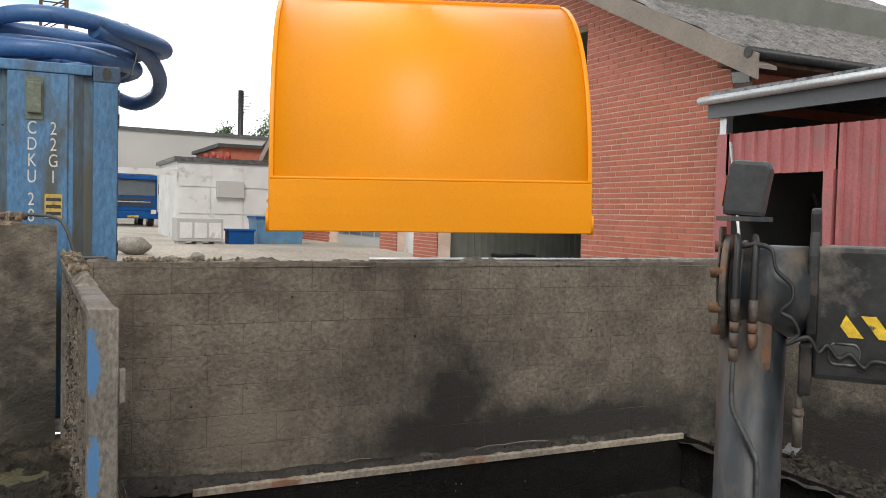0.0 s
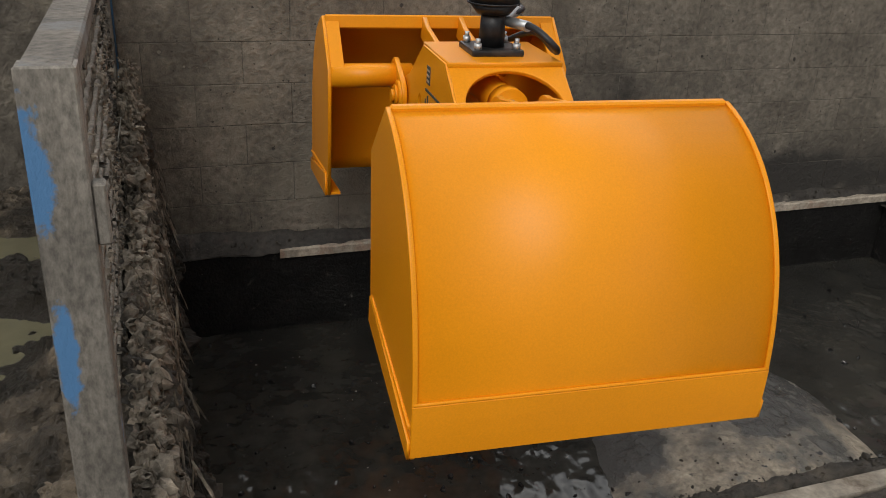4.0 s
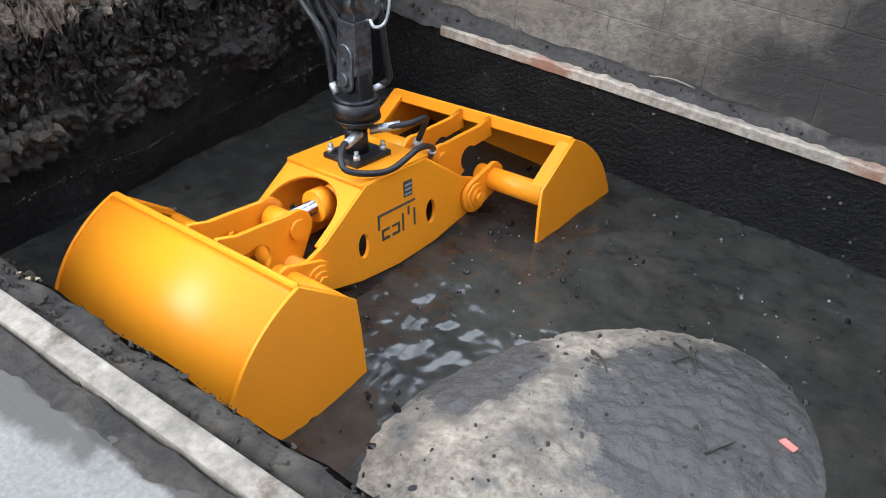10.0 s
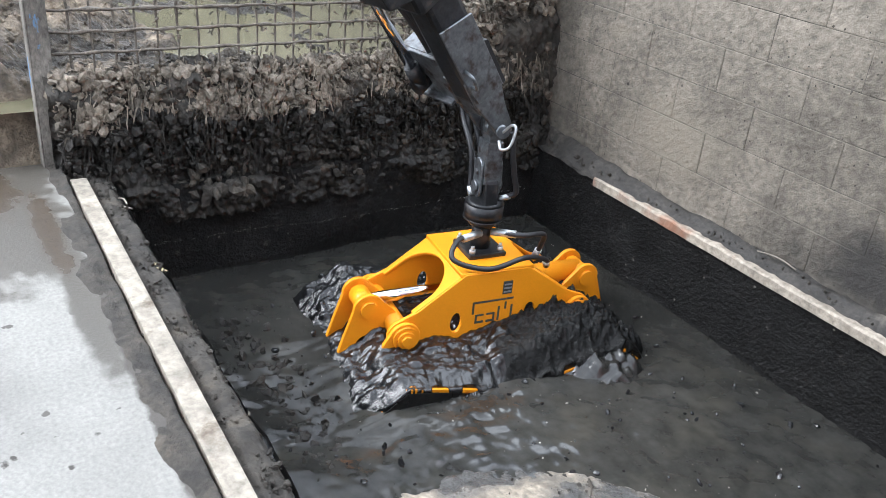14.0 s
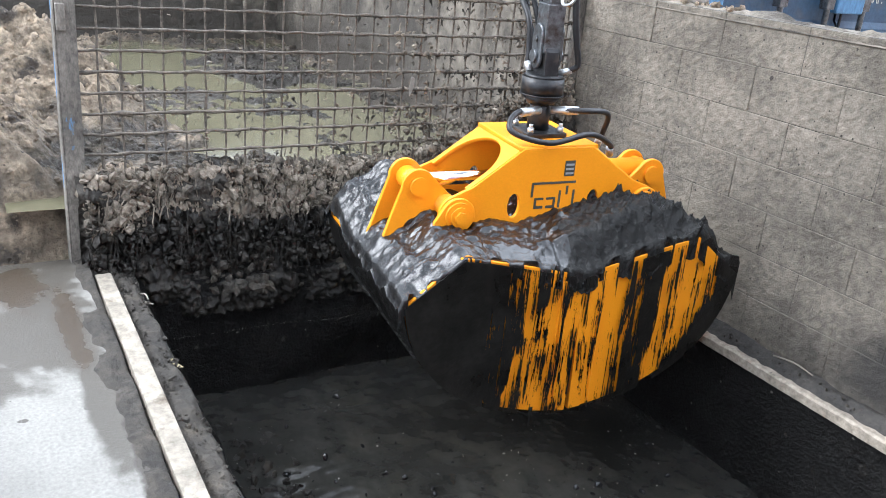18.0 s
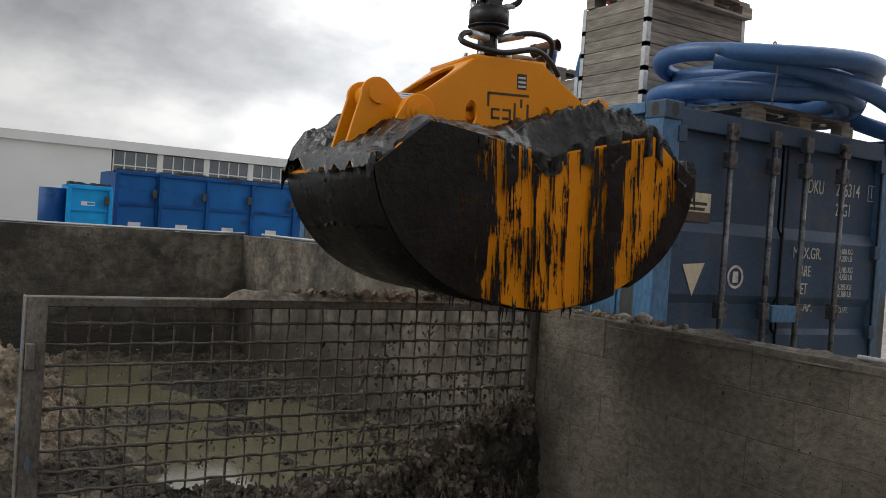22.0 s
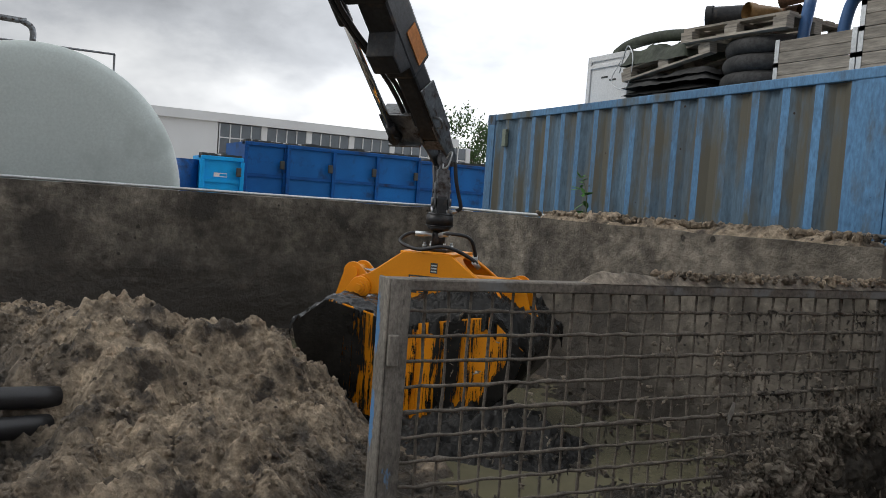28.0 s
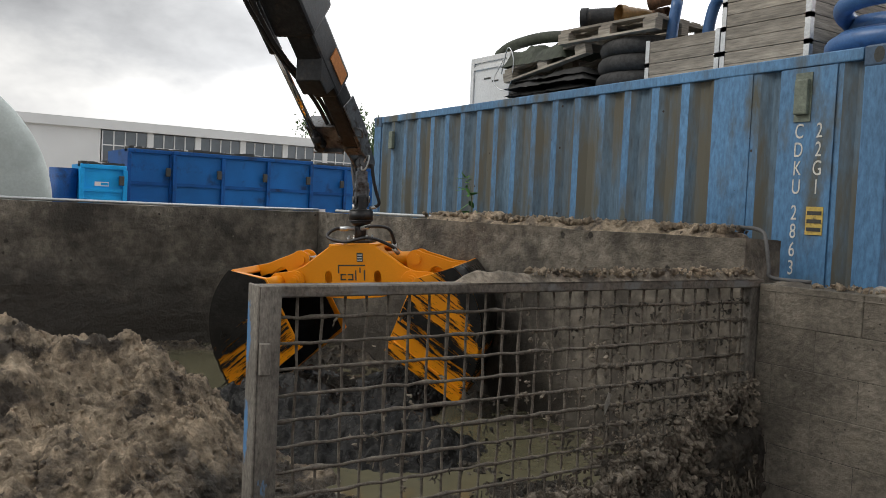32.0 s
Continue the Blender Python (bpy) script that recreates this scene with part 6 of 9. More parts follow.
# ---- red shed ----
def build_shed():
    SX = 6.92
    def ribbed(y0, y1, z0, z1):
        prof, y = [], y0
        while y < y1:
            for dy, dx in ((0, 0), (0.105, 0), (0.118, -0.03), (0.157, -0.03), (0.17, 0)):
                if y + dy <= y1:
                    prof.append((SX + dx, y + dy))
            y += 0.185
        bm = bmesh.new()
        lo = [bm.verts.new((x, yy, z0)) for x, yy in prof]
        hi = [bm.verts.new((x, yy, z1)) for x, yy in prof]
        for i in range(len(prof) - 1):
            bm.faces.new((lo[i], lo[i + 1], hi[i + 1], hi[i]))
        return bm
    s = thing("shed", "faded red corrugated steel shed with an open bay", "shed", pose(0, 0, 0))
    part("upper_sheet", ribbed(6.02, 7.62, 2.36, 2.83), RED_METAL, s)
    part("wall_sheet", ribbed(1.0, 6.02, 0.0, 2.83), RED_METAL, s)
    box_part("bay_frame", (SX - 0.03, SX + 0.03, 6.02, 6.14, 0.0, 2.38), RED_METAL, s)
    box_part("bay_frame", (SX - 0.03, SX + 0.03, 7.42, 7.62, 0.0, 2.83), RED_METAL, s)
    # near-black bay walls: the gloom inside the shed is put into their colour
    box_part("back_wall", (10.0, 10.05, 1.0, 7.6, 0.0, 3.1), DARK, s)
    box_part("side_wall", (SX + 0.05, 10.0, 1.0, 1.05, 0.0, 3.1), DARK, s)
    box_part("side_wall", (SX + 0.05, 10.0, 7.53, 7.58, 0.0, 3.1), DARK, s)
    box_part("roof_sheet", (SX - 0.2, 10.1, 1.0, 7.60, 3.24, 3.30), GREY_STEEL, s)
    box_part("fascia", (SX - 0.10, SX - 0.05, 1.0, 7.72, 3.02, 3.24), mat("grey_fascia_paint", (0.105, 0.115, 0.125), 0.5, var=0.1, scale=1.5, bump=0.03), s, "grey steel fascia beam")
    bm = add_sweep(bmesh.new(), [(SX - 0.17, 1.0, 3.26), (SX - 0.17, 7.78, 3.22)], 0.05, 12)
    part("gutter", bm, GALV, s, "zinc gutter")
    box_part("post", (SX - 0.02, SX + 0.08, 7.50, 7.60, 2.83, 3.08), GALV, s)
    bm = finish(add_prism(bmesh.new(), [(6.3, 0.0), (6.36, 0.0), (7.4, 2.2), (7.34, 2.2)], "x", 8.2, 8.26))
    part("brace", bm, DARK, s)
    bm = add_cyl(bmesh.new(), (6.75, 6.85, 0.3), (6.78, 7.30, 2.72), 0.018, seg=10)
    tagged(part("leaning_pole", bm, GALV), "grey pole leaning against the shed", "pole")
    # small white socket box; it gives no light
    w = thing("bay_socket", "round white lamp inside the shed bay", "lamp", pose(7.3, 7.35, 1.95))
    part("socket_cover", add_cyl(bmesh.new(), (0, 0, 0), (0, -0.05, 0), 0.06, seg=16), WHITE_PAINT, w)


build_shed()


# ---- yard to the north ----
def build_yard():
    c = thing("site_cabin", "stained white steel cabin in the yard", "cabin", pose(0, 0, 0))
    box_part("body", (3.30, 6.0, 24.0, 27.5, 0.95, 3.18), WHITE_PAINT, c)
    for k in range(3):
        for z0, z1 in ((0.98, 1.66), (1.69, 2.40), (2.43, 3.05)):
            box_part("panel", (3.36 + 0.88 * k, 4.20 + 0.88 * k, 23.975, 23.995, z0, z1), WHITE_PAINT, c)
    box_part("roof_edge", (3.22, 6.08, 23.92, 27.6, 3.10, 3.22), GREY_STEEL, c)
    box_part("vent_box", (4.35, 5.10, 23.85, 23.98, 2.15, 2.60), GREY_HALL, c, "grey vent box")
    box_part("barrier_arm", (-2.0, 3.3, 23.9, 24.0, 2.70, 2.86), WHITE_PAINT, c, "white horizontal beam")
    r = thing("roof_pump", "small red pump on the cabin roof", "pump", pose(4.2, 24.6, 3.22))
    for k in range(4):
        part("valve", add_cyl(bmesh.new(), (0.2 * k, 0, 0.0), (0.2 * k, 0, 0.16 + 0.06 * (k % 2)), 0.07, seg=10), mat("pump_red", (0.4, 0.06, 0.04), 0.6), r)
    p = thing("pallet_box", "light grey plastic pallet box", "box", pose(2.75, 20.2, 0.98))
    box_part("body", (0, 1.05, 0, 0.8, 0.08, 0.62), GREY_HALL, p, bevel=0.02)
    for k in range(3):
        box_part("panel", (0.06 + 0.33 * k, 0.34 + 0.33 * k, -0.012, 0.0, 0.16, 0.52), WHITE_PAINT, p)
        box_part("foot", (0.05 + 0.4 * k, 0.2 + 0.4 * k, 0.05, 0.75, 0, 0.08), GREY_HALL, p)
    p = thing("blue_tub", "small blue plastic tub", "tub", pose(3.95, 20.3, 0.98))
    box_part("body", (0, 0.6, 0, 0.45, 0.0, 0.36), SKIP_BLUE, p, bevel=0.02)
    box_part("rim", (-0.03, 0.63, -0.03, 0.48, 0.33, 0.38), SKIP_BLUE, p, bevel=0.01)
    p = thing("tipping_skip", "faded blue steel tipping skip", "skip", pose(4.75, 20.6, 0.98))
    bm = finish(add_prism(bmesh.new(), [(0.0, 0.0), (1.05, 0.0), (1.15, 0.66), (-0.08, 0.66)], "y", 0.0, 0.9))
    part("bin", bevelled(bm, 0.015), mat("faded_skip_blue", (0.09, 0.22, 0.36), 0.6, var=0.25, stain=((0.2, 0.18, 0.14), 5, 0.55, 0.7)), p)
    box_part("rim", (-0.10, 1.17, -0.03, 0.93, 0.64, 0.69), SKIP_BLUE, p)
    # truck
    t = thing("truck", "blue tipper truck parked in the yard", "truck", pose(3.62, 38.0, 1.0))
    box_part("cab", (-1.2, 1.25, 0, 1.9, 0.75, 2.75), SKIP_BLUE, t, bevel=0.12)
    box_part("windscreen", (-1.08, 1.13, -0.012, 0.02, 1.65, 2.45), GLASS, t)
    box_part("grille", (-0.95, 1.0, -0.02, 0.02, 1.05, 1.5), DARK, t)
    for k in range(4):
        box_part("grille_bar", (-0.9, 0.95, -0.04, -0.02, 1.08 + 0.1 * k, 1.12 + 0.1 * k), SKIP_BLUE, t)
    box_part("bumper", (-1.25, 1.3, -0.06, 0.3, 0.42, 0.80), SKIP_BLUE, t, bevel=0.05)
    box_part("plate_bar", (-0.25, 0.30, -0.075, -0.061, 0.48, 0.60), YELLOW, t)
    for x in (-1.12, 0.92):
        box_part("headlight", (x, x + 0.26, -0.08, -0.05, 0.68, 0.90), WHITE_PAINT, t, bevel=0.02)
    for x in (-1.35, 1.32):
        box_part("mirror", (x, x + 0.12, 0.1, 0.3, 1.7, 2.3), DARK, t, bevel=0.03)
    box_part("tipper_body", (-1.25, 1.3, 2.2, 7.5, 1.1, 3.0), SKIP_BLUE, t, bevel=0.05)
    box_part("roof_rack", (-1.0, 1.1, 0.5, 2.4, 2.78, 3.0), DARK, t)
    for x in (-1.05, 0.8):
        for y in (0.6, 5.2, 6.5):
            wh = part("wheel", add_cyl(bmesh.new(), (x, y, 0.5), (x + 0.3, y, 0.5), 0.5, seg=24), RUBBER, t)
            part("rim", add_cyl(bmesh.new(), (x - 0.01, y, 0.5), (x + 0.31, y, 0.5), 0.28, seg=18), GALV, wh)
    box_part("sun_visor", (-1.15, 1.2, -0.16, 0.02, 2.47, 2.60), SKIP_BLUE, t, bevel=0.03)
    box_part("badge_bar", (-0.85, 0.9, -0.05, -0.02, 1.28, 1.33), GALV, t)
    for ob in t.children_recursive:
        ob.data.transform(Matrix.Diagonal((0.8, 0.8, 0.8, 1)))
    ma = thing("lattice_mast", "dark steel lattice mast beyond the container", "mast", pose(0.0, 30.0, 0.9))
    for x, y in ((0, 0), (0.75, 0), (0, 0.75), (0.75, 0.75)):
        box_part("post", (x - 0.05, x + 0.05, y - 0.05, y + 0.05, 0, 11.0), RUSTY, ma)
    for k in range(22):
        for y in (0, 0.75):
            part("brace", add_cyl(bmesh.new(), (0, y, 0.5 * k), (0.75, y, 0.5 * k + 0.5), 0.022, seg=6), RUSTY, ma)
            part("brace", add_cyl(bmesh.new(), (0, y, 0.5 * k), (0.75, y, 0.5 * k), 0.022, seg=6), RUSTY, ma)
    # hall, chimney, trees
    h = thing("far_hall", "long pale grey concrete hall behind the yard", "building", pose(0, 0, 0))
    bm = finish(add_prism(bmesh.new(), [(-40, 0.5), (13.4, 0.5), (13.4, 6.15), (-40, 6.6)], "y", 52.0, 60.0))
    part("wall", bm, GREY_HALL, h)
    bm = finish(add_prism(bmesh.new(), [(-40, 6.6), (13.45, 6.15), (13.45, 6.35), (-40, 6.8)], "y", 51.9, 60.1))
    part("parapet", bm, GREY_STEEL, h)
    ch = thing("chimney", "slender dark steel chimney with rungs", "chimney", pose(14.3, 66.0, 1.0))
    part("flue", add_cyl(bmesh.new(), (0, 0, 0), (0, 0, 10.0), 0.22, seg=16), BLACK_STEEL, ch)
    for k in range(6):
        box_part("rung", (0.2, 0.8, -0.02, 0.02, 8.3 + 0.25 * k, 8.34 + 0.25 * k), DARK, ch)
    lo = thing("low_brick_annex", "low brick annex beside the workshop", "building", pose(0, 0, 0))
    box_part("wall", (6.9, 12, 36.0, 42.0, 0.9, 4.4), BRICK, lo)
    box_part("roof", (6.7, 12.2, 35.8, 42.2, 4.4, 4.55), DARK, lo)


build_yard()
LEAF = mat("leaf_green", (0.055, 0.11, 0.025), 0.6, var=0.4, scale=3, bump=0)
BARK = mat("bark", (0.08, 0.06, 0.045), 0.9, var=0.3)


def build_tree(name, label, x, y, z, h, spread, n, seed):
    rng = random.Random(seed)
    t = thing(name, label, "tree", pose(x, y, z))
    bm = bmesh.new()
    add_sweep(bm, [(0, 0, 0), (0.1, 0.05, h * 0.35), (0.0, 0.1, h * 0.75)], lambda s: h * 0.03 * (1.1 - s), 8, 4)
    for k in range(7):
        a = rng.uniform(0, 6.28)
        q = spread * rng.uniform(0.4, 0.8)
        add_sweep(bm, [(0.05, 0.05, h * (0.3 + 0.06 * k)), (q * 0.5 * math.cos(a), q * 0.5 * math.sin(a), h * (0.42 + 0.06 * k)), (q * math.cos(a), q * math.sin(a), h * (0.55 + 0.06 * k))], lambda s: h * 0.012 * (1.1 - s), 6, 3)
    part("trunk", bm, BARK, t)
    verts, faces = [], []
    clumps = [(rng.gauss(0, spread * 0.45), rng.gauss(0, spread * 0.45), h * rng.uniform(0.4, 1.0)) for _ in range(28)]
    for _ in range(n):
        cx, cy, cz = rng.choice(clumps)
        p = Vector((cx + rng.gauss(0, spread * 0.16), cy + rng.gauss(0, spread * 0.16), cz + rng.gauss(0, h * 0.055)))
        s = rng.uniform(0.05, 0.11) * h / 6
        q = Euler((rng.uniform(0, 6.28), rng.uniform(0, 6.28), rng.uniform(0, 6.28))).to_matrix()
        i = len(verts)
        verts += [tuple(p + q @ Vector(v)) for v in ((-s, 0, 0), (0, -s * 0.6, 0.2 * s), (s * 1.4, 0, 0), (0, s * 0.6, 0.2 * s))]
        faces.append((i, i + 1, i + 2, i + 3))
    me = bpy.data.meshes.new("crown")
    me.from_pydata(verts, [], faces)
    me.materials.append(LEAF)
    ob = new("crown", me)
    ob.parent = t
    return t


build_tree("tree", "leafy green tree behind the hall", 18.5, 72, 1.0, 8.2, 2.2, 4000, 1)
build_tree("tree", "leafy green tree behind the hall", 14.8, 75, 1.0, 7.6, 1.5, 2000, 2)
build_tree("tree", "leafy green tree behind the white hall", -62.0, 34.5, 0.5, 8.4, 2.6, 4000, 3)
build_tree("tree", "leafy green tree behind the white hall", -62.0, 37.5, 0.5, 7.8, 2.6, 4000, 4)


# ---- yard to the west ----
def build_west():
    t = thing("storage_tank", "large pale green-white horizontal storage tank", "tank", pose(-6.78, 2.15, 1.60))
    bm = bmesh.new()
    rings = []
    for x, r in ((0.10, 0.0), (0.095, 0.4), (0.08, 0.8), (0.05, 1.2), (0.02, 1.40), (-0.04, 1.48), (-0.10, 1.50), (-6.0, 1.50)):
        rings.append([bm.verts.new((x, r * math.cos(2 * math.pi * k / 96), r * math.sin(2 * math.pi * k / 96))) for k in range(96)])
    for a, b in zip(rings, rings[1:]):
        for k in range(96):
            bm.faces.new((a[k], b[k], b[(k + 1) % 96], a[(k + 1) % 96])).smooth = True
    bmesh.ops.remove_doubles(bm, verts=bm.verts, dist=1e-5)
    part("vessel", finish(bm), TANK_WHITE, t)
    for x in (-1.2, -4.8):
        box_part("saddle", (x - 0.2, x + 0.2, -1.1, 1.1, -2.22, -1.0), GREY_STEEL, t)
    r = thing("tank_railing", "grey steel walkway railing and pipe over the tank", "railing", pose(-23.8, 1.2, 1.5))
    bm = add_sweep(bmesh.new(), [(0, -3.5, 2.68), (0, 0.2, 2.62), (0, 0.5, 2.60), (0, 0.65, 2.50), (0, 0.66, 2.25)], 0.05, 10, 3)
    part("pipe", bm, GREY_STEEL, r)
    for z in (2.35, 2.0):
        part("rail", add_cyl(bmesh.new(), (-0.6, -3.5, z), (-0.6, 2.0, z), 0.02, seg=8), GREY_STEEL, r)
    for k in range(8):
        part("rail_post", add_cyl(bmesh.new(), (-0.6, -3.4 + 0.77 * k, -0.55), (-0.6, -3.4 + 0.77 * k, 2.35), 0.02, seg=8), GREY_STEEL, r)

    for ob in r.children:
        ob.data.transform(Matrix.Scale(1.69, 4))

    def skip(name, label, x, y0, y1, z0, z1, nb, m, depth=2.3):
        s = thing(name, label, "skip", pose(x, y0, z0))
        L, H = y1 - y0, z1 - z0
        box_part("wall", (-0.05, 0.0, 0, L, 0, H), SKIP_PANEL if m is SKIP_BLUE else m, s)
        box_part("wall", (-depth, -depth + 0.05, 0, L, 0, H), m, s)
        box_part("end_wall", (-depth + 0.05, -0.05, 0, 0.05, 0, H), m, s)
        box_part("end_wall", (-depth + 0.05, -0.05, L - 0.05, L, 0, H), m, s)
        box_part("floor", (-depth, 0, 0, L, -0.05, 0), m, s)
        box_part("top_rim", (-0.06, 0.07, -0.03, L + 0.03, H - 0.1, H), m, s, bevel=0.02)
        box_part("mid_rail", (0.0, 0.05, 0, L, H * 0.62, H * 0.62 + 0.08), m, s)
        box_part("mid_rail", (0.0, 0.06, 0, L, H * 0.20, H * 0.20 + 0.09), m, s)
        for k in range(nb):
            yk = L * (k + 0.9) / nb
            box_part("latch", (0.09, 0.16, yk - 0.06, yk + 0.06, H * 0.72, H * 0.72 + 0.22), DARK, s, bevel=0.02)
        for k in range(nb + 1):
            yk = L * k / nb
            box_part("rib", (0.0, 0.09, yk - 0.05, yk + 0.05, 0, H - 0.1), m, s, bevel=0.015)
        for k in range(nb):
            yk = L * (k + 0.5) / nb
            zm = H * (0.70 if m is CYAN else 0.34)
            pl = box_part("white_mark", (0.001, 0.006, yk - 0.19, yk + 0.13, zm, zm + (0.10 if m is CYAN else 0.22)), WHITE_PAINT, s)
            box_part("mark_patch", (0.006, 0.009, yk - 0.05, yk + 0.12, zm + 0.02, zm + 0.08), m, pl)
        bm = bmesh.new()
        for k in range(16):
            a = L * k / 16
            add_box(bm, -0.45, -0.05, a, a + L / 15, H - 0.06, H + 0.05 + 0.05 * fbm(k * 0.7, y0, 2))
        part("edge_cover", finish(bm), DARK, s, "dark dirty cover along the rim")
        return s
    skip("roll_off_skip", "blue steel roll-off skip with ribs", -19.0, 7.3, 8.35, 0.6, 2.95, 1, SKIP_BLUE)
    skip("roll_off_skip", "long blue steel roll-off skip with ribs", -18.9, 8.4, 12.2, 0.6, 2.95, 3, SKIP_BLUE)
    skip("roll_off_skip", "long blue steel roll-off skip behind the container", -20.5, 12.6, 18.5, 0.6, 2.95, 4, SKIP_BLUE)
    skip("cyan_skip", "light blue steel skip with white lettering bars", -18.0, 6.02, 6.98, 0.8, 2.46, 1, CYAN, 1.2)
    d = thing("blue_drum", "dark blue plastic drum", "drum", pose(-18.6, 5.75, 0.6))
    part("body", add_cyl(bmesh.new(), (0, 0, 0), (0, 0, 1.75), 0.32, seg=20), SKIP_BLUE, d)
    h = thing("white_hall", "long white hall with a band of windows", "building", pose(-45.0, 0, 0.5))
    HALL = mat("white_hall_paint", (0.66, 0.67, 0.68), 0.7, var=0.05, scale=0.4, bump=0.03)
    box_part("wall", (-12, 0, -12, 27, 0, 3.0), HALL, h)
    box_part("wall", (-12, 0, -12, 12.0, 3.0, 5.2), HALL, h)
    box_part("roof_edge", (-12, 0.25, -12, 27, 4.75, 5.25), HALL, h)
    box_part("back_wall", (-8.2, -8, 12, 27, 3.0, 4.8), GREY_HALL, h)
    y = 12.1
    k = 0
    while y < 26.5:
        w = box_part("window", (-0.12, -0.08, y, y + 2.35, 3.05, 4.70), GLASS, h)
        for j in range(5):
            box_part("mullion", (-0.08, -0.02, y + 0.59 * j - 0.03, y + 0.59 * j + 0.03, 3.05, 4.70), HALL, w)
        box_part("transom", (-0.08, -0.03, y, y + 2.35, 3.9, 3.96), HALL, w)
        box_part("pier", (-0.3, 0.0, y + 2.35, y + 2.65, 3.0, 4.75), HALL, h)
        y += 2.65
        k += 1


build_west()


# ---- crane leg near the slab's edge ----
def build_outrigger():
    o = thing("crane_outrigger", "worn dark steel crane outrigger leg and beam with hydraulic hoses", "outrigger", pose(1.145, 1.505, 0, 0, 0, -52))
    PAINT = mat("worn_dark_paint", (0.022, 0.027, 0.033), 0.45, 0.0, var=0.4, scale=7, bump=0.15, stain=((0.11, 0.09, 0.072), 9, 0.53, 0.66, 0.75), stretch=(1, 1, 0.35))
    RUSTED = mat("rusty_scraped_paint", (0.10, 0.085, 0.075), 0.65, 0.2, var=0.4, scale=9, bump=0.3, stain=((0.21, 0.10, 0.05), 8, 0.48, 0.62, 0.85))
    part("leg", add_cyl(bmesh.new(), (0, 0, 0.03), (0, 0, 1.62), 0.070, seg=36), PAINT, o)
    part("foot", add_cyl(bmesh.new(), (0, 0, 0.0), (0, 0, 0.04), 0.16, seg=28), GREY_STEEL, o)
    bm = add_cyl(bmesh.new(), (-0.075, 0, 1.70), (0.20, 0, 1.70), 0.098, seg=40)
    add_cyl(bm, (-0.045, 0, 1.70), (-0.03, 0, 1.70), 0.106, seg=40)
    part("hub", bm, PAINT, o, "dark painted hub tube")
    part("neck", bevelled(finish(add_box(bmesh.new(), -0.07, 0.08, -0.072, 0.072, 1.53, 1.66)), 0.02), RUSTED, o)
    fl = part("flange", add_cyl(bmesh.new(), (-0.105, 0, 1.70), (-0.082, 0, 1.70), 0.118, seg=36), RUSTED, o, "rusty bolted flange")
    for k in range(8):
        a = 2 * math.pi * (k + 0.5) / 8
        part("bolt", add_cyl(bmesh.new(), (-0.125, 0.098 * math.cos(a), 1.70 + 0.098 * math.sin(a)), (-0.100, 0.098 * math.cos(a), 1.70 + 0.098 * math.sin(a)), 0.012, seg=6), RUSTY, fl)
    # curved lug plate between hub and beam
    out = [(-0.085, 1.62), (-0.095, 1.70), (-0.085, 1.78), (-0.05, 1.83)] + arc(-0.03, 1.855, 0.024, 150, 20, 8) + [(0.03, 1.83), (0.09, 1.78), (0.10, 1.66), (0.08, 1.60), (-0.05, 1.575)]
    bm = finish(add_prism(bmesh.new(), out, "x", 0.19, 0.225))
    part("lug_plate", bevelled(bm, 0.008, 2), BLACK_STEEL, o, "curved dark lug plate")
    part("lower_block", bevelled(finish(add_box(bmesh.new(), 0.17, 0.215, -0.085, -0.03, 1.49, 1.60)), 0.008), BLACK_STEEL, o)
    beam = box_part("beam", (0.215, 2.6, -0.075, 0.10, 1.50, 1.775), mat("black_beam_paint", (0.02, 0.021, 0.023), 0.5, 0.1, var=0.5, scale=6, bump=0.15, stain=((0.17, 0.15, 0.125), 5, 0.52, 0.66, 0.8)), o, "black steel beam with yellow warning stripes", bevel=0.012)
    YEL = mat("warning_yellow", (0.75, 0.50, 0.03), 0.55, var=0.2, scale=20, stain=((0.08, 0.07, 0.05), 30, 0.58, 0.66))
    for k in range(4):
        x = 0.27 + 0.094 * k
        bm = add_prism(bmesh.new(), [(max(0.300, x + 0.058), 1.592), (x + 0.105, 1.592), (x + 0.047, 1.637), (max(0.300, x), 1.637 if x >= 0.3 else 1.614)], "y", -0.0775, -0.0755)
        part("warning_stripe", finish(bm), YEL, beam)
    # no opening is cut; the slot's shade is this plate's dark colour
    bm = holed_plate([arc(0.285, 1.557, 0.019, 90, 270, 8) + arc(0.345, 1.557, 0.019, -90, 90, 8)], 0.004, 0, "y", -0.0765)
    part("slot", bm, DARK, beam, "dark slotted grip hole")
    bm = bmesh.new()
    add_sweep(bm, [(p[0], -0.078, p[1]) for p in arc(0.285, 1.557, 0.021, 90, 270, 8) + arc(0.345, 1.557, 0.021, -90, 90, 8) + [(0.285, 1.578)]], 0.003, 6)
    part("slot_rim", bm, GREY_STEEL, beam)
    bm = finish(add_prism(bmesh.new(), [(-0.118, 1.862), (0.022, 1.857), (0.050, 1.960), (0.038, 1.976), (-0.082, 1.980), (-0.098, 1.966)], "y", -0.055, 0.045))
    lamp = part("lamp_box", bevelled(bm, 0.010), mat("scuffed_black_plastic", (0.035, 0.038, 0.042), 0.5, var=0.3, scale=8, bump=0.1, stain=((0.10, 0.10, 0.10), 7, 0.58, 0.68)), o, "dark hooded warning lamp box")
    bm = finish(add_prism(bmesh.new(), [(-0.125, 1.880), (-0.112, 1.945), (-0.1095, 1.945), (-0.1225, 1.880)], "y", -0.03, 0.03))
    part("reflector", bm, mat("orange_reflector", (0.8, 0.22, 0.03), 0.25), lamp, "orange reflector strip")
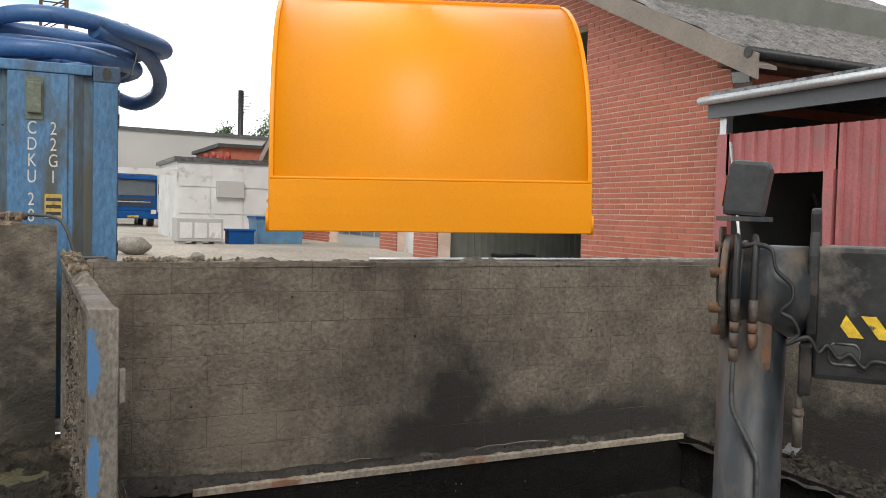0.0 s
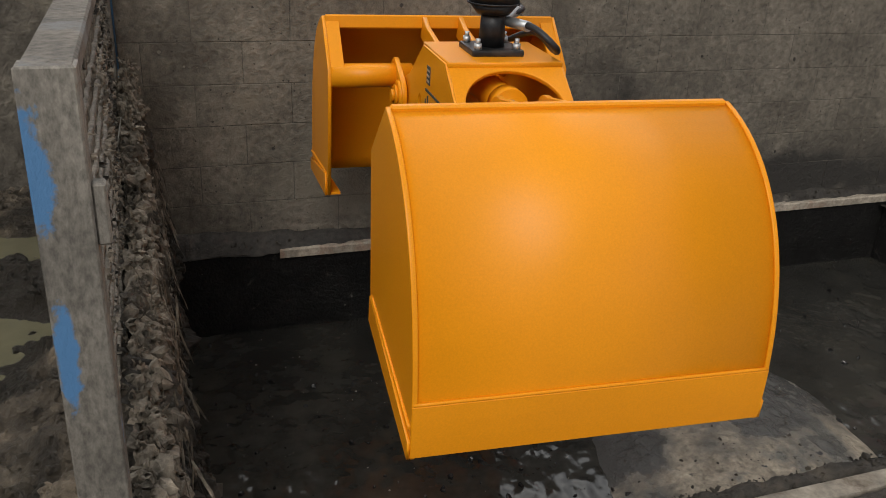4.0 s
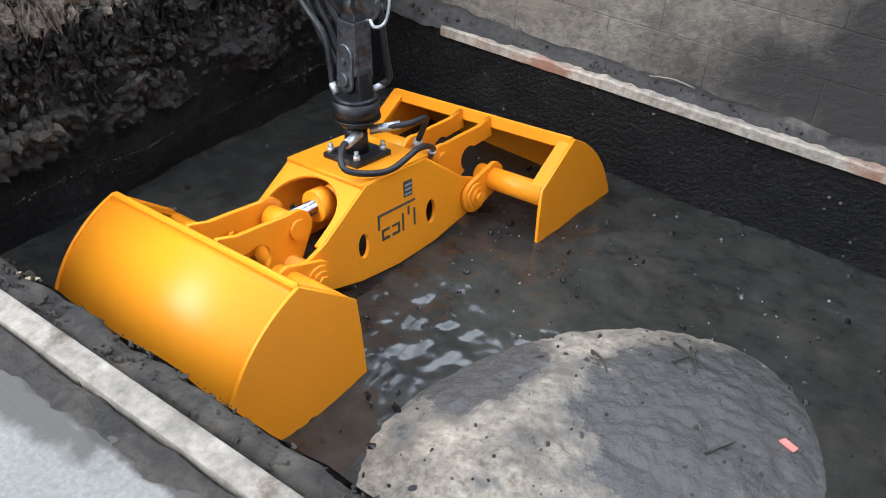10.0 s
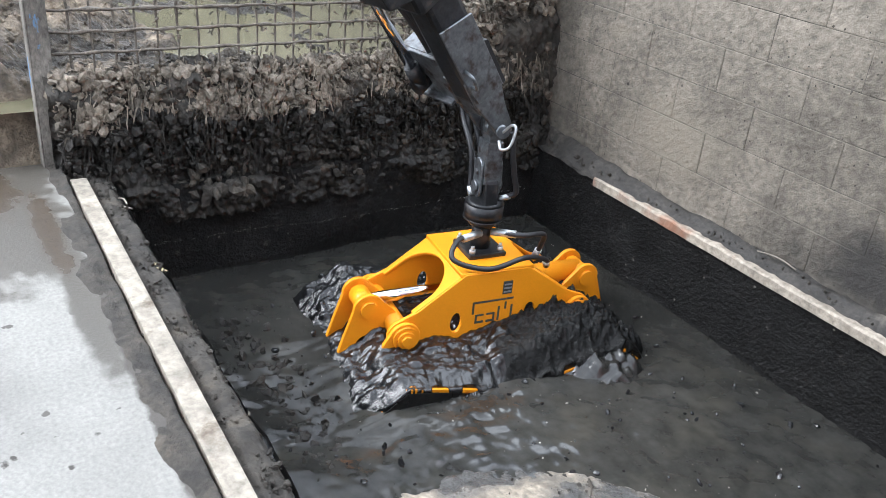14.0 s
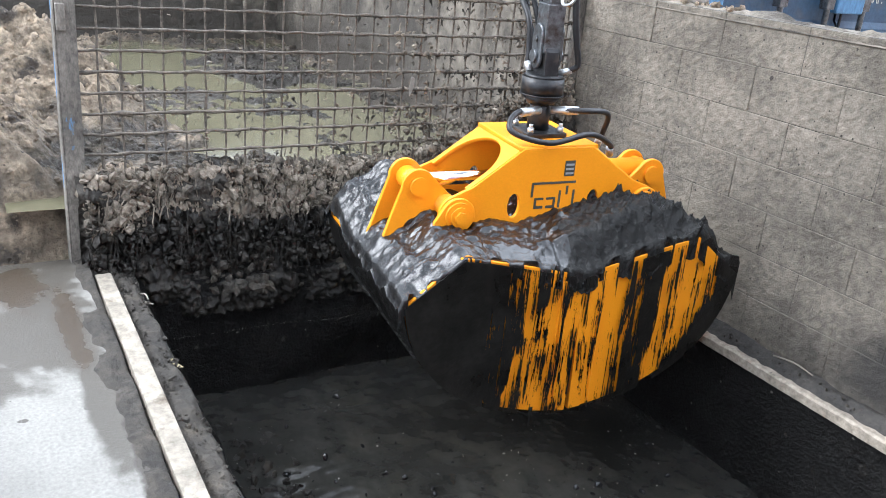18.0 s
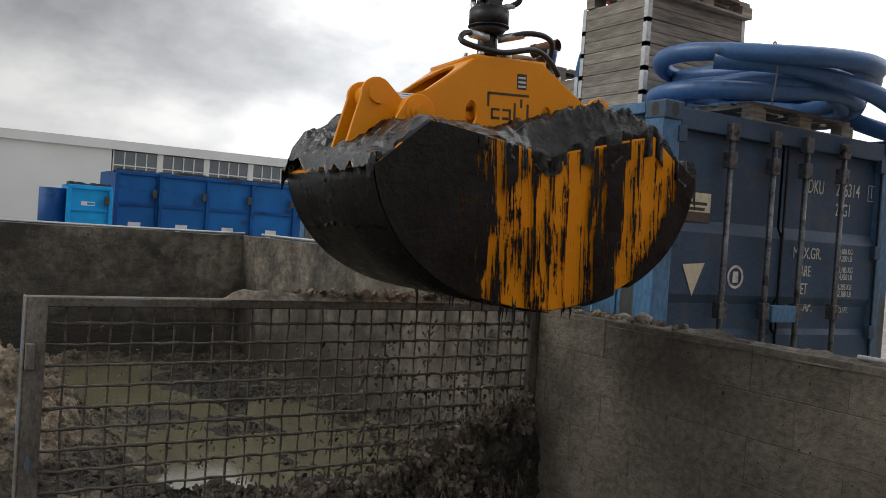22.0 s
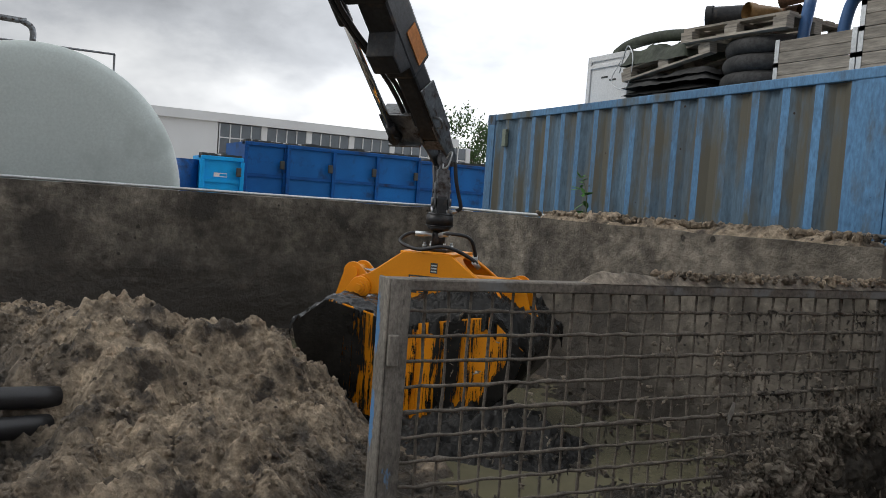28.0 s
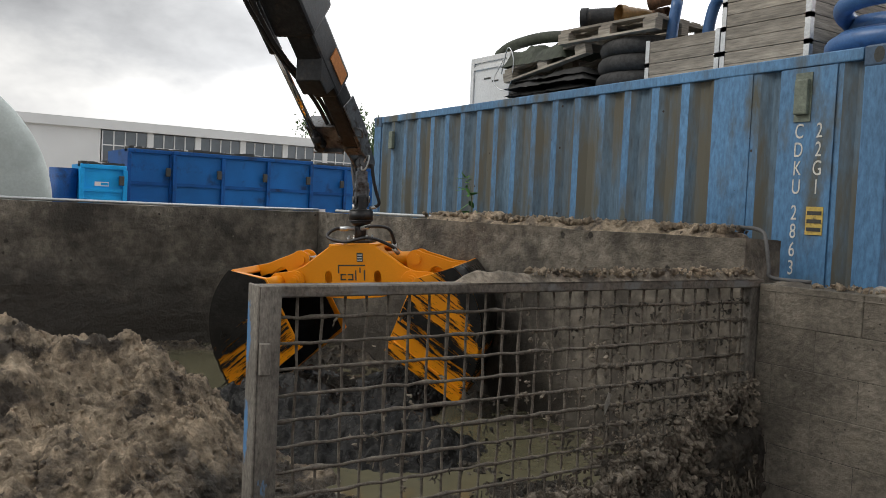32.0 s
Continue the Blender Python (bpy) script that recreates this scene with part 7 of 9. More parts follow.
    bm = finish(add_box(bmesh.new(), -0.135, 0.05, -0.06, 0.05, 1.848, 1.858))
    part("lamp_shelf", bm, PAINT, o)
    bm = finish(add_prism(bmesh.new(), [(-0.06, 1.66), (-0.075, 1.74), (-0.05, 1.80), (-0.05, 1.835), (0.04, 1.835), (0.045, 1.80), (0.03, 1.68)], "x", -0.125, -0.115))
    part("bracket", bevelled(bm, 0.003, 1), RUSTED, o, "rusty curved lamp bracket")
    for k in range(2):
        x = -0.045 + 0.062 * k
        bm = add_sweep(bmesh.new(), [(x - 0.01, -0.07, 1.81), (x, -0.105, 1.79), (x, -0.118, 1.73), (x, -0.118, 1.60)], 0.0135, 12, 6)
        h = part("hose", bm, RUBBER, o)
        bm = add_cyl(bmesh.new(), (x, -0.118, 1.64), (x, -0.118, 1.685), 0.0165, seg=14)
        add_cyl(bm, (x, -0.118, 1.618), (x, -0.118, 1.637), 0.019, seg=6)
        add_cyl(bm, (x, -0.118, 1.587), (x, -0.118, 1.615), 0.0155, seg=12)
        if k == 0:
            add_cyl(bm, (x, -0.118, 1.555), (x, -0.118, 1.582), 0.018, seg=6)
        else:
            add_cyl(bm, (x, -0.118, 1.597), (x, -0.06, 1.597), 0.015, seg=12)
        part("fitting", bm, RUSTED, h, "rusty hexagonal hose fitting")
    bm = add_sweep(bmesh.new(), [(-0.045, -0.118, 1.56), (-0.045, -0.115, 1.47), (-0.03, -0.105, 1.435), (0.025, -0.088, 1.37), (0.045, -0.082, 1.33), (0.047, -0.08, 1.2), (0.047, -0.08, 0.3)], 0.0085, 10, 8)
    part("steel_pipe", bm, GREY_STEEL, o, "bent grey steel pipe")
    bm = add_sweep(bmesh.new(), [(-0.03, -0.10, 1.795), (0.02, -0.11, 1.80), (0.07, -0.115, 1.79), (0.09, -0.12, 1.75), (0.14, -0.115, 1.72), (0.145, -0.12, 1.69), (0.11, -0.12, 1.665), (0.15, -0.12, 1.65), (0.17, -0.115, 1.62), (0.13, -0.12, 1.60), (0.2, -0.11, 1.615), (0.235, -0.10, 1.585), (0.262, -0.09, 1.60), (0.30, -0.088, 1.575), (0.335, -0.086, 1.585), (0.38, -0.086, 1.56), (0.42, -0.086, 1.575), (0.6, -0.086, 1.55)], 0.0055, 8, 6)
    part("coiled_cable", bm, RUBBER, o)
    bm = add_cyl(bmesh.new(), (0.175, -0.06, 1.50), (0.175, -0.06, 1.44), 0.012, seg=12)
    add_cyl(bm, (0.175, -0.06, 1.46), (0.175, -0.06, 1.38), 0.018, seg=12)
    add_cyl(bm, (0.175, -0.06, 1.445), (0.175, -0.06, 1.455), 0.022, seg=6)
    part("drain_fitting", bm, RUSTED, o)
    for ob in o.children_recursive:
        if not ob.name.startswith(("leg", "foot", "bolt")):
            ob.data.transform(Matrix.Translation((0, 0, -0.026 if "beam" not in (ob.name + ob.parent.name) else 0)) @ Matrix.Diagonal((0.58, 0.9, 1, 1)))
        elif ob.name.startswith("bolt"):
            ob.data.transform(Matrix.Translation((0.045, 0, -0.026)))


build_outrigger()


# ---- clamshell grab ----
W2, PIV, WF = 0.545, 0.471, 0.212
BEZ = ((-0.318, -0.249), (-0.275, -0.60), (0.03, -0.80), (0.471, -0.83))


def bez(t):
    a, b, c, d = (1 - t) ** 3, 3 * t * (1 - t) ** 2, 3 * t * t * (1 - t), t ** 3
    return tuple(a * p + b * q + c * r + d * s for p, q, r, s in zip(*BEZ))


PROFILE = [bez(i / 22) for i in range(23)]


def mirror(pts, s):
    return [(s * u, w) for u, w in pts]


def offset_profile(pts, d):
    out = []
    for i, (u, w) in enumerate(pts):
        a, b = Vector(pts[max(i - 1, 0)]), Vector(pts[min(i + 1, len(pts) - 1)])
        t = (b - a).normalized()
        out.append((u + t.y * d, w - t.x * d))
    return out


def build_shell(name, root, s):
    """One half of the grab; s is 1 for the half on the -x side, -1 for its mirror. Its origin is its pivot."""
    sh = new(name)
    sh.parent = root
    sh.location = (-s * PIV, 0, 0)
    tagged(sh, "orange curved grab shell")
    inner = offset_profile(PROFILE, -0.012)
    bm = add_prism(bmesh.new(), mirror(PROFILE, s) + mirror(inner, s)[::-1], "y", -W2, W2)
    finish(bm)
    for f in bm.faces:
        f.smooth = abs(f.normal.y) < 0.5
    part("back_plate", bm, ORANGE, sh)
    lip = PROFILE[19:]
    bm = add_prism(bmesh.new(), mirror(offset_profile(lip, 0.010), s) + mirror(lip, s)[::-1], "y", -W2 - 0.004, W2 + 0.004)
    part("cutting_lip", bevelled(finish(bm), 0.003, 1, 50), ORANGE, sh)
    u0, w0 = PROFILE[19]
    part("weld_bead", add_sweep(bmesh.new(), [(s * (u0 - 0.004), v, w0 - 0.004) for v in np.linspace(-W2, W2, 24)], 0.006, 8), ORANGE, sh)
    for side in (-1, 1):
        edge = [(0.475, -0.20)] + [(u, w - 0.004) for u, w in PROFILE[::-1] if u > 0.375] + [(0.375, -0.20)]
        part("side_cutting_edge", holed_plate([mirror(edge, s)], 0.010, 0.002, "y", side * (W2 + 0.009)), ORANGE, sh)
        part("weld_bead", add_sweep(bmesh.new(), [(s * 0.374, side * (W2 + 0.006), w) for w in np.linspace(-0.20, -0.815, 20)], 0.006, 8), ORANGE, sh)
        rim = offset_profile(PROFILE, 0.004)
        out = rim + [(0.471, -0.18), (0.02, -0.085), (-0.10, -0.065)]
        bm = holed_plate([mirror(out, s)], 0.016, 0.003, "y", side * (W2 - 0.004))
        part("end_plate", bm, ORANGE, sh)
        # stiffening flange along the plate's upper edge
        bm = add_prism(bmesh.new(), mirror([(-0.318, -0.249), (-0.105, -0.07), (-0.10, -0.085), (-0.305, -0.262)], s), "y", side * (W2 - 0.012), side * (W2 - 0.07))
        part("edge_flange", finish(bm), ORANGE, sh)
        bm = add_prism(bmesh.new(), mirror([(0.471, -0.18), (0.471, -0.80), (0.459, -0.80), (0.459, -0.18)], s), "y", side * (W2 - 0.012), side * (W2 - 0.055))
        part("edge_flange", finish(bm), ORANGE, sh)
        bm = add_cyl(bmesh.new(), (s * -0.075, side * (WF - 0.04), -0.112), (s * -0.075, side * (W2 - 0.01), -0.112), 0.052, seg=28)
        part("torque_tube", bm, ORANGE, sh)
        lug = arc(0, 0, 0.074, -60, 150, 14) + arc(-0.075, -0.112, 0.074, 170, 300, 10)
        part("pivot_lug", holed_plate([mirror(lug, s)], 0.022, 0.003, "y", side * (WF + 0.028)), ORANGE, sh)
        bm = add_cyl(bmesh.new(), (0, side * (WF + 0.02), 0), (0, side * (WF + 0.05), 0), 0.062, seg=28)
        add_cyl(bm, (0, side * (WF + 0.05), 0), (0, side * (WF + 0.062), 0), 0.044, seg=20)
        part("pivot_boss", bm, ORANGE, sh)
    bm = add_box(bmesh.new(), -0.33 if s > 0 else 0.27, -0.27 if s > 0 else 0.33, -W2 + 0.01, W2 - 0.01, -0.262, -0.235)
    part("top_beam", bevelled(finish(bm), 0.006, 1), ORANGE, sh)
    bm = add_cyl(bmesh.new(), (0, -WF + 0.03, 0), (0, WF - 0.03, 0), 0.05, seg=24)
    part("centre_tube", bm, ORANGE, sh)
    K = (-0.128, 0.086)
    for side in (-1, 1):
        out = arc(K[0], K[1], 0.072, 35, 185, 12) + [(-0.240, -0.04), (-0.275, -0.15), (-0.318, -0.225), (-0.235, -0.26)] + arc(-0.13, -0.115, 0.062, 200, 20, 10) + [(-0.02, -0.04), (0.04, 0.01), (0.0, 0.06)]
        bm = holed_plate([mirror(out, s)], 0.022, 0.003, "y", side * 0.085)
        part("cylinder_arm", bm, ORANGE, sh)
        bm = add_cyl(bmesh.new(), (s * K[0], side * 0.09, K[1]), (s * K[0], side * 0.112, K[1]), 0.042, seg=20)
        part("pin", bm, ORANGE, sh)
    return sh


def build_grab():
    root = thing("clamshell_grab", "bright orange hydraulic clamshell grab hanging from a crane", "grab")
    top = 0.272
    side_out = (arc(-PIV, 0, 0.075, 250, 110, 10) + [(-0.40, 0.11), (-0.17, top), (0.17, top), (0.40, 0.11)] + arc(PIV, 0, 0.075, 70, -70, 10)
                + [(0.40, -0.09), (0.22, -0.13), (0, -0.145), (-0.22, -0.13), (-0.40, -0.09)])
    hole_l = [(-0.20 + 0.032 * math.cos(a), 0.02 + 0.058 * math.sin(a)) for a in np.linspace(0, 2 * math.pi, 17)[:-1]]
    hole_r = [(-u, w) for u, w in hole_l]
    for side in (-1, 1):
        bm = holed_plate([side_out, hole_l, hole_r], 0.02, 0.003, "y", side * WF)
        pl = part("side_plate", bm, ORANGE, root)
        # maker's mark as plain dark bars
        for u0, u1, w0, w1 in ((-0.12, 0.10, 0.112, 0.122), (-0.12, -0.11, 0.055, 0.122), (-0.10, -0.055, 0.0, 0.012), (-0.10, -0.09, 0.0, 0.05), (-0.10, -0.055, 0.04, 0.05), (-0.04, 0.0, 0.0, 0.012),
                               (-0.04, 0.0, 0.04, 0.05), (-0.005, 0.005, 0.0, 0.05), (0.02, 0.03, 0.0, 0.08), (0.09, 0.10, 0.0, 0.08), (0.055, 0.065, 0.06, 0.1)):
            part("mark_bar", finish(add_box(bmesh.new(), u0, u1, side * (WF + 0.0095), side * (WF + 0.0125), w0, w1)), DARK, pl)
        bm = add_box(bmesh.new(), 0.035, 0.085, side * (WF + 0.0095), side * (WF + 0.0125), 0.145, 0.215)
        tag_ = part("type_plate", finish(bm), DARK, pl, "small dark type plate")
        bm = bmesh.new()
        for k in range(3):
            add_box(bm, 0.04, 0.08, side * (WF + 0.0125), side * (WF + 0.0135), 0.153 + 0.02 * k, 0.162 + 0.02 * k)
        part("print_bars", finish(bm), GALV, tag_)
        for px in (-PIV, PIV):
            bm = add_cyl(bmesh.new(), (px, side * (WF + 0.06), 0), (px, side * (WF + 0.075), 0), 0.028, seg=6)
            part("pivot_nut", bm, ORANGE, root)
    rim = [(-0.19, -WF), (0.19, -WF), (0.19, WF), (-0.19, WF)]
    part("top_plate", holed_plate([rim], 0.022, 0.004, "z", top), ORANGE, root)
    for s in (-1, 1):
        cut = [(s * 0.0, -WF), (s * 0.30, -WF)] + [(s * 0.30, -0.185)] + [(s * (0.20 - 0.165 * math.sin(a)), -0.185 * math.cos(a)) for a in np.linspace(0, math.pi, 19)] + [(s * 0.30, 0.185)] + [(s * 0.30, WF), (0.0, WF)]
        bm = holed_plate([cut], 0.018, 0.003, "z", 0)
        ang = math.degrees(math.atan2(top - 0.11, 0.40 - 0.17))
        part("sloping_plate", bm, ORANGE, root, m=pose(s * 0.17, 0, top - 0.002, 0, s * ang, 0))
    bm = add_box(bmesh.new(), -0.10, 0.10, -0.10, 0.10, top + 0.009, top + 0.034)
    fl = part("rotator_flange", bevelled(finish(bm), 0.008), BLACK_STEEL, root, "black bolted rotator flange")
    for bx in (-0.075, 0.075):
        for by in (-0.075, 0.075):
            bm = add_cyl(bmesh.new(), (bx, by, top + 0.033), (bx, by, top + 0.055), 0.016, seg=6)
            add_cyl(bm, (bx, by, top + 0.055), (bx, by, top + 0.072), 0.009, seg=10)
            part("flange_bolt", bm, GALV, fl)
    bm = add_cyl(bmesh.new(), (0, 0, top + 0.03), (0, 0, top + 0.17), 0.05, 0.045, seg=24)
    part("rotator_shaft", bm, BLACK_STEEL, root)
    # hoses looping from the shaft to the frame ends
    for s, pts in ((1, [(0.03, -0.05, 0.40), (0.14, -0.16, 0.42), (0.27, -0.14, 0.40), (0.30, -0.08, 0.30), (0.30, -0.04, 0.22)]),
                   (-1, [(-0.03, -0.05, 0.40), (-0.17, -0.10, 0.40), (-0.22, -0.17, 0.34), (-0.06, -0.23, 0.30), (0.14, -0.22, 0.33), (0.30, -0.15, 0.26), (0.34, -0.10, 0.20)])):
        bm = add_sweep(bmesh.new(), pts, 0.013, 10, 8)
        h = part("hydraulic_hose", bm, RUBBER, root, "black hydraulic hose")
        bm = add_cyl(bmesh.new(), pts[0], Vector(pts[0]).lerp(Vector(pts[1]), 0.8), 0.019, seg=12)
        part("hose_fitting", bm, GALV, h)
        bm = add_cyl(bmesh.new(), pts[-1], Vector(pts[-1]).lerp(Vector(pts[-2]), 0.7), 0.018, seg=12)
        part("hose_fitting", bm, GALV, h)
    a = build_shell("shell", root, 1)
    b = build_shell("shell", root, -1)
    bm = add_cyl(bmesh.new(), (0, 0, 0), (0.66, 0, 0), 0.058, seg=28)
    add_cyl(bm, (0.61, 0, 0), (0.68, 0, 0), 0.067, seg=28)
    add_cyl(bm, (0, -0.06, 0), (0, 0.06, 0), 0.05, seg=20)
    barrel = part("cylinder_barrel", bm, ORANGE, root)
    bm = add_cyl(bmesh.new(), (0.0, 0, 0), (0.62, 0, 0), 0.030, seg=24)
    rod = part("piston_rod", bm, CHROME, root, "shiny chrome piston rod")
    bm = add_cyl(bmesh.new(), (0, -0.06, 0), (0, 0.06, 0), 0.05, seg=20)
    part("rod_eye", bm, ORANGE, rod)
    return root, a, b, barrel, rod


grab, shell_a, shell_b, barrel, rod = build_grab()


# ---- crane: rotator with its link, and the telescopic boom ----
def build_link():
    ln = thing("rotator_link", "black rotator with its greasy steel link", "crane part")
    bm = add_cyl(bmesh.new(), (0, 0, 0.150), (0, 0, 0.188), 0.060, 0.092, seg=36)
    add_cyl(bm, (0, 0, 0.188), (0, 0, 0.194), 0.099, seg=36)
    add_cyl(bm, (0, 0, 0.194), (0, 0, 0.268), 0.095, seg=36)
    add_cyl(bm, (0, 0, 0.268), (0, 0, 0.282), 0.095, 0.078, seg=36)
    part("rotator_body", bm, BLACK_STEEL, ln)
    bm = add_prism(bmesh.new(), arc(0.0, 0.365, 0.062, 0, 180, 12) + [(-0.075, 0.27), (0.075, 0.27)], "x", -0.034, 0.034)
    part("lower_link", bevelled(finish(bm), 0.008), BLACK_STEEL, ln)
    for side in (-1, 1):
        bm = add_prism(bmesh.new(), arc(0, 0.455, 0.043, 0, 180, 8) + arc(0, 0.345, 0.043, 180, 360, 8), "x", side * 0.040, side * 0.056)
        cheek = part("cheek_plate", bevelled(finish(bm), 0.004, 1), GREY_STEEL, ln)
        bm = add_cyl(bmesh.new(), (side * 0.054, 0, 0.358), (side * 0.070, 0, 0.358), 0.028, seg=22)
        part("lower_pin", bm, GREY_STEEL, cheek)
        bm = add_cyl(bmesh.new(), (side * 0.054, 0, 0.432), (side * 0.066, 0, 0.432), 0.014, seg=6)
        part("bolt", bm, GREY_STEEL, cheek)
    bm = finish(add_box(bmesh.new(), -0.042, 0.042, -0.052, 0.052, 0.375, 0.585))
    part("link_plate", bevelled(bm, 0.008), GREY_STEEL, ln)
    bm = finish(add_box(bmesh.new(), -0.030, 0.030, -0.040, 0.040, 0.57, 0.625))
    part("bush_neck", bevelled(bm, 0.006), GREY_STEEL, ln)
    bm = add_cyl(bmesh.new(), (0, -0.046, 0.655), (0, 0.046, 0.655), 0.052, seg=26)
    part("bush", bm, GREY_STEEL, ln, "worn bare steel bush")
    bm = add_cyl(bmesh.new(), (0, -0.105, 0.655), (0, 0.10, 0.655), 0.030, seg=20)
    add_cyl(bm, (0, 0.095, 0.655), (0, 0.125, 0.655), 0.034, seg=6)
    part("upper_pin", bm, GREY_STEEL, ln)
    bm = add_sweep(bmesh.new(), [(0.0, -0.10, 0.655), (0.02, -0.14, 0.70), (0.03, -0.165, 0.69), (0.01, -0.165, 0.61), (-0.02, -0.14, 0.59), (-0.02, -0.11, 0.62)], 0.007, 8, 6)
    part("pin_clip", bm, GALV, ln)
    bm = finish(add_box(bmesh.new(), -0.02, 0.02, 0.052, 0.062, 0.40, 0.455))
    part("tag", bm, GALV, ln, "small pale tag on the link")
    for k in range(4):
        top = (0.03 - 0.02 * k, 0.20 + 0.028 * k, 0.80)
        bm = add_sweep(bmesh.new(), [(0.045 - 0.03 * k, 0.085, 0.30), (0.05 - 0.03 * k, 0.10, 0.38), (0.05 - 0.03 * k, 0.135 + 0.035 * (k % 3), 0.50), (0.03 - 0.02 * k, 0.20 + 0.03 * k, 0.62), top], 0.0135, 8, 6)
        h = part("hydraulic_hose", bm, RUBBER, ln, "black hydraulic hose")
        part("hose_fitting", add_cyl(bmesh.new(), (0.045 - 0.03 * k, 0.060, 0.278), (0.045 - 0.03 * k, 0.088, 0.315), 0.016, seg=8), GALV, h)
    bm = add_sweep(bmesh.new(), [(0.105, -0.03, 0.300), (0.135, -0.05, 0.33), (0.110, -0.06, 0.42), (0.085, -0.07, 0.52), (0.07, -0.07, 0.64)], 0.014, 8, 6)
    h = part("hydraulic_hose", bm, RUBBER, ln, "grey muddy hydraulic hose")
    part("hose_fitting", add_cyl(bmesh.new(), (0.06, -0.02, 0.288), (0.115, -0.035, 0.302), 0.014, seg=8), GALV, h)
    return ln


def build_boom():
    """Origin at the tip pin; the boom runs up along local +z, its underside towards local +y."""
    b = thing("crane_boom", "black folding crane boom with hydraulic extension cylinder", "crane part")
    bm = finish(add_box(bmesh.new(), -0.062, 0.062, -0.075, 0.070, 0.24, 1.5))
    part("inner_section", bevelled(bm, 0.02), BLACK_STEEL, b)
    bm = finish(add_box(bmesh.new(), -0.088, 0.088, -0.11, 0.11, 0.78, 3.2))
    part("middle_section", bevelled(bm, 0.022), BLACK_STEEL, b)
    bm = finish(add_box(bmesh.new(), -0.13, 0.13, -0.155, 0.155, 1.35, 5.2))
    part("outer_section", bevelled(bm, 0.025), BLACK_STEEL, b)
    bm = finish(add_prism(bmesh.new(), [(0.09, 0.86), (0.20, 0.90), (0.21, 1.04), (0.09, 1.15)], "x", -0.085, 0.085))
    part("cylinder_bracket", bevelled(bm, 0.01), BLACK_STEEL, b)
    bm = finish(add_box(bmesh.new(), -0.094, 0.094, -0.07, 0.03, 0.82, 1.06))
    part("wear_pad", bm, mat("rusty_orange_pad", (0.45, 0.17, 0.04), 0.7), b)
    bm = finish(add_prism(bmesh.new(), [(-0.075, 0.20), (-0.10, 0.20), (-0.105, 0.44), (-0.070, 0.46)], "x", -0.055, 0.055))
    part("tip_guard", bm, BLACK_STEEL, b)
    for k in (-1, 1):
        bm = add_sweep(bmesh.new(), [(0.11 + k * 0.02, 0.03, 0.22), (0.11 + k * 0.02, 0.05, 0.7), (0.15 + k * 0.02, 0.20, 1.6), (k * 0.11, 0.27, 3.5)], 0.014, 8, 5)
        part("hydraulic_hose", bm, RUBBER, b)
    bm = add_sweep(bmesh.new(), [(0.0, -0.08, 0.24), (0.0, -0.13, 0.25), (0.0, -0.13, 0.31), (0.0, -0.08, 0.32)], 0.007, 8)
    part("hook_eye", bm, BLACK_STEEL, b)
    for ob in b.children:
        ob.data.transform(Matrix.Diagonal((1.16, 1.16, 1, 1)))
    for k in (-1, 1):
        cheek = arc(0, 0, 0.046, 180, 360, 12) + [(0.060, 0.12), (0.082, 0.22), (0.082, 0.36), (-0.088, 0.36), (-0.088, 0.22), (-0.06, 0.12)]
        part("fork_cheek", bevelled(finish(add_prism(bmesh.new(), cheek, "x", k * 0.056, k * 0.076)), 0.004, 1), GREY_STEEL, b)
    part("fork_web", bevelled(finish(add_box(bmesh.new(), -0.058, 0.058, -0.075, 0.070, 0.15, 0.23)), 0.006), GREY_STEEL, b)
    # the extension cylinder's foot beside the boom's tip: an open box with a rib
    foot = part("cylinder_foot", bevelled(finish(add_box(bmesh.new(), 0.074, 0.33, 0.055, 0.072, 0.21, 0.45)), 0.003, 1), GREY_STEEL, b)
    for name, dims in (("foot_plate", (0.076, 0.335, -0.055, 0.105, 0.195, 0.213)), ("foot_plate", (0.076, 0.325, -0.055, 0.055, 0.435, 0.45)), ("foot_rib", (0.315, 0.33, -0.05, 0.055, 0.213, 0.435)), ("foot_rib", (0.165, 0.177, -0.04, 0.055, 0.213, 0.435))):
        part(name, bevelled(finish(add_box(bmesh.new(), *dims)), 0.003, 1), GREY_STEEL, foot)
    bm = add_cyl(bmesh.new(), (0.245, 0.072, 0.28), (0.245, 0.14, 0.28), 0.040, seg=20)
    add_cyl(bm, (0.245, 0.105, 0.28), (0.245, 0.105, 0.39), 0.040, 0.034, seg=20)
    part("rod_eye", bm, BLACK_STEEL, foot)
    part("extension_rod", add_cyl(bmesh.new(), (0.245, 0.105, 0.38), (0.245, 0.11, 1.25), 0.025, seg=18), CHROME, b, "oily chrome extension rod")
    part("extension_barrel", add_cyl(bmesh.new(), (0.245, 0.11, 1.2), (0.22, 0.13, 3.6), 0.048, seg=20), BLACK_STEEL, b)
    bm = finish(add_prism(bmesh.new(), [(-0.085, 0.22), (0.07, 0.24), (0.085, 0.36), (0.085, 0.66), (-0.09, 0.62)], "x", -0.088, -0.077))
    part("side_guard", bevelled(bm, 0.003, 1), GREY_STEEL, b)
    part("guard_handle", add_sweep(bmesh.new(), [(-0.085, 0.06, 0.34), (-0.13, 0.07, 0.35), (-0.14, 0.07, 0.42), (-0.085, 0.06, 0.43)], 0.008, 8, 4), GREY_STEEL, b)
    return b


link = build_link()
boom = build_boom()

# mud that the grab takes up: a heap over both shells, and films on the shells' outsides
FILM = mat("wet_mud_film", (0.010, 0.0095, 0.0085), 0.30, spec=0.28, var=0.5, scale=8, bump=0.5, bscale=30, bdist=0.010)


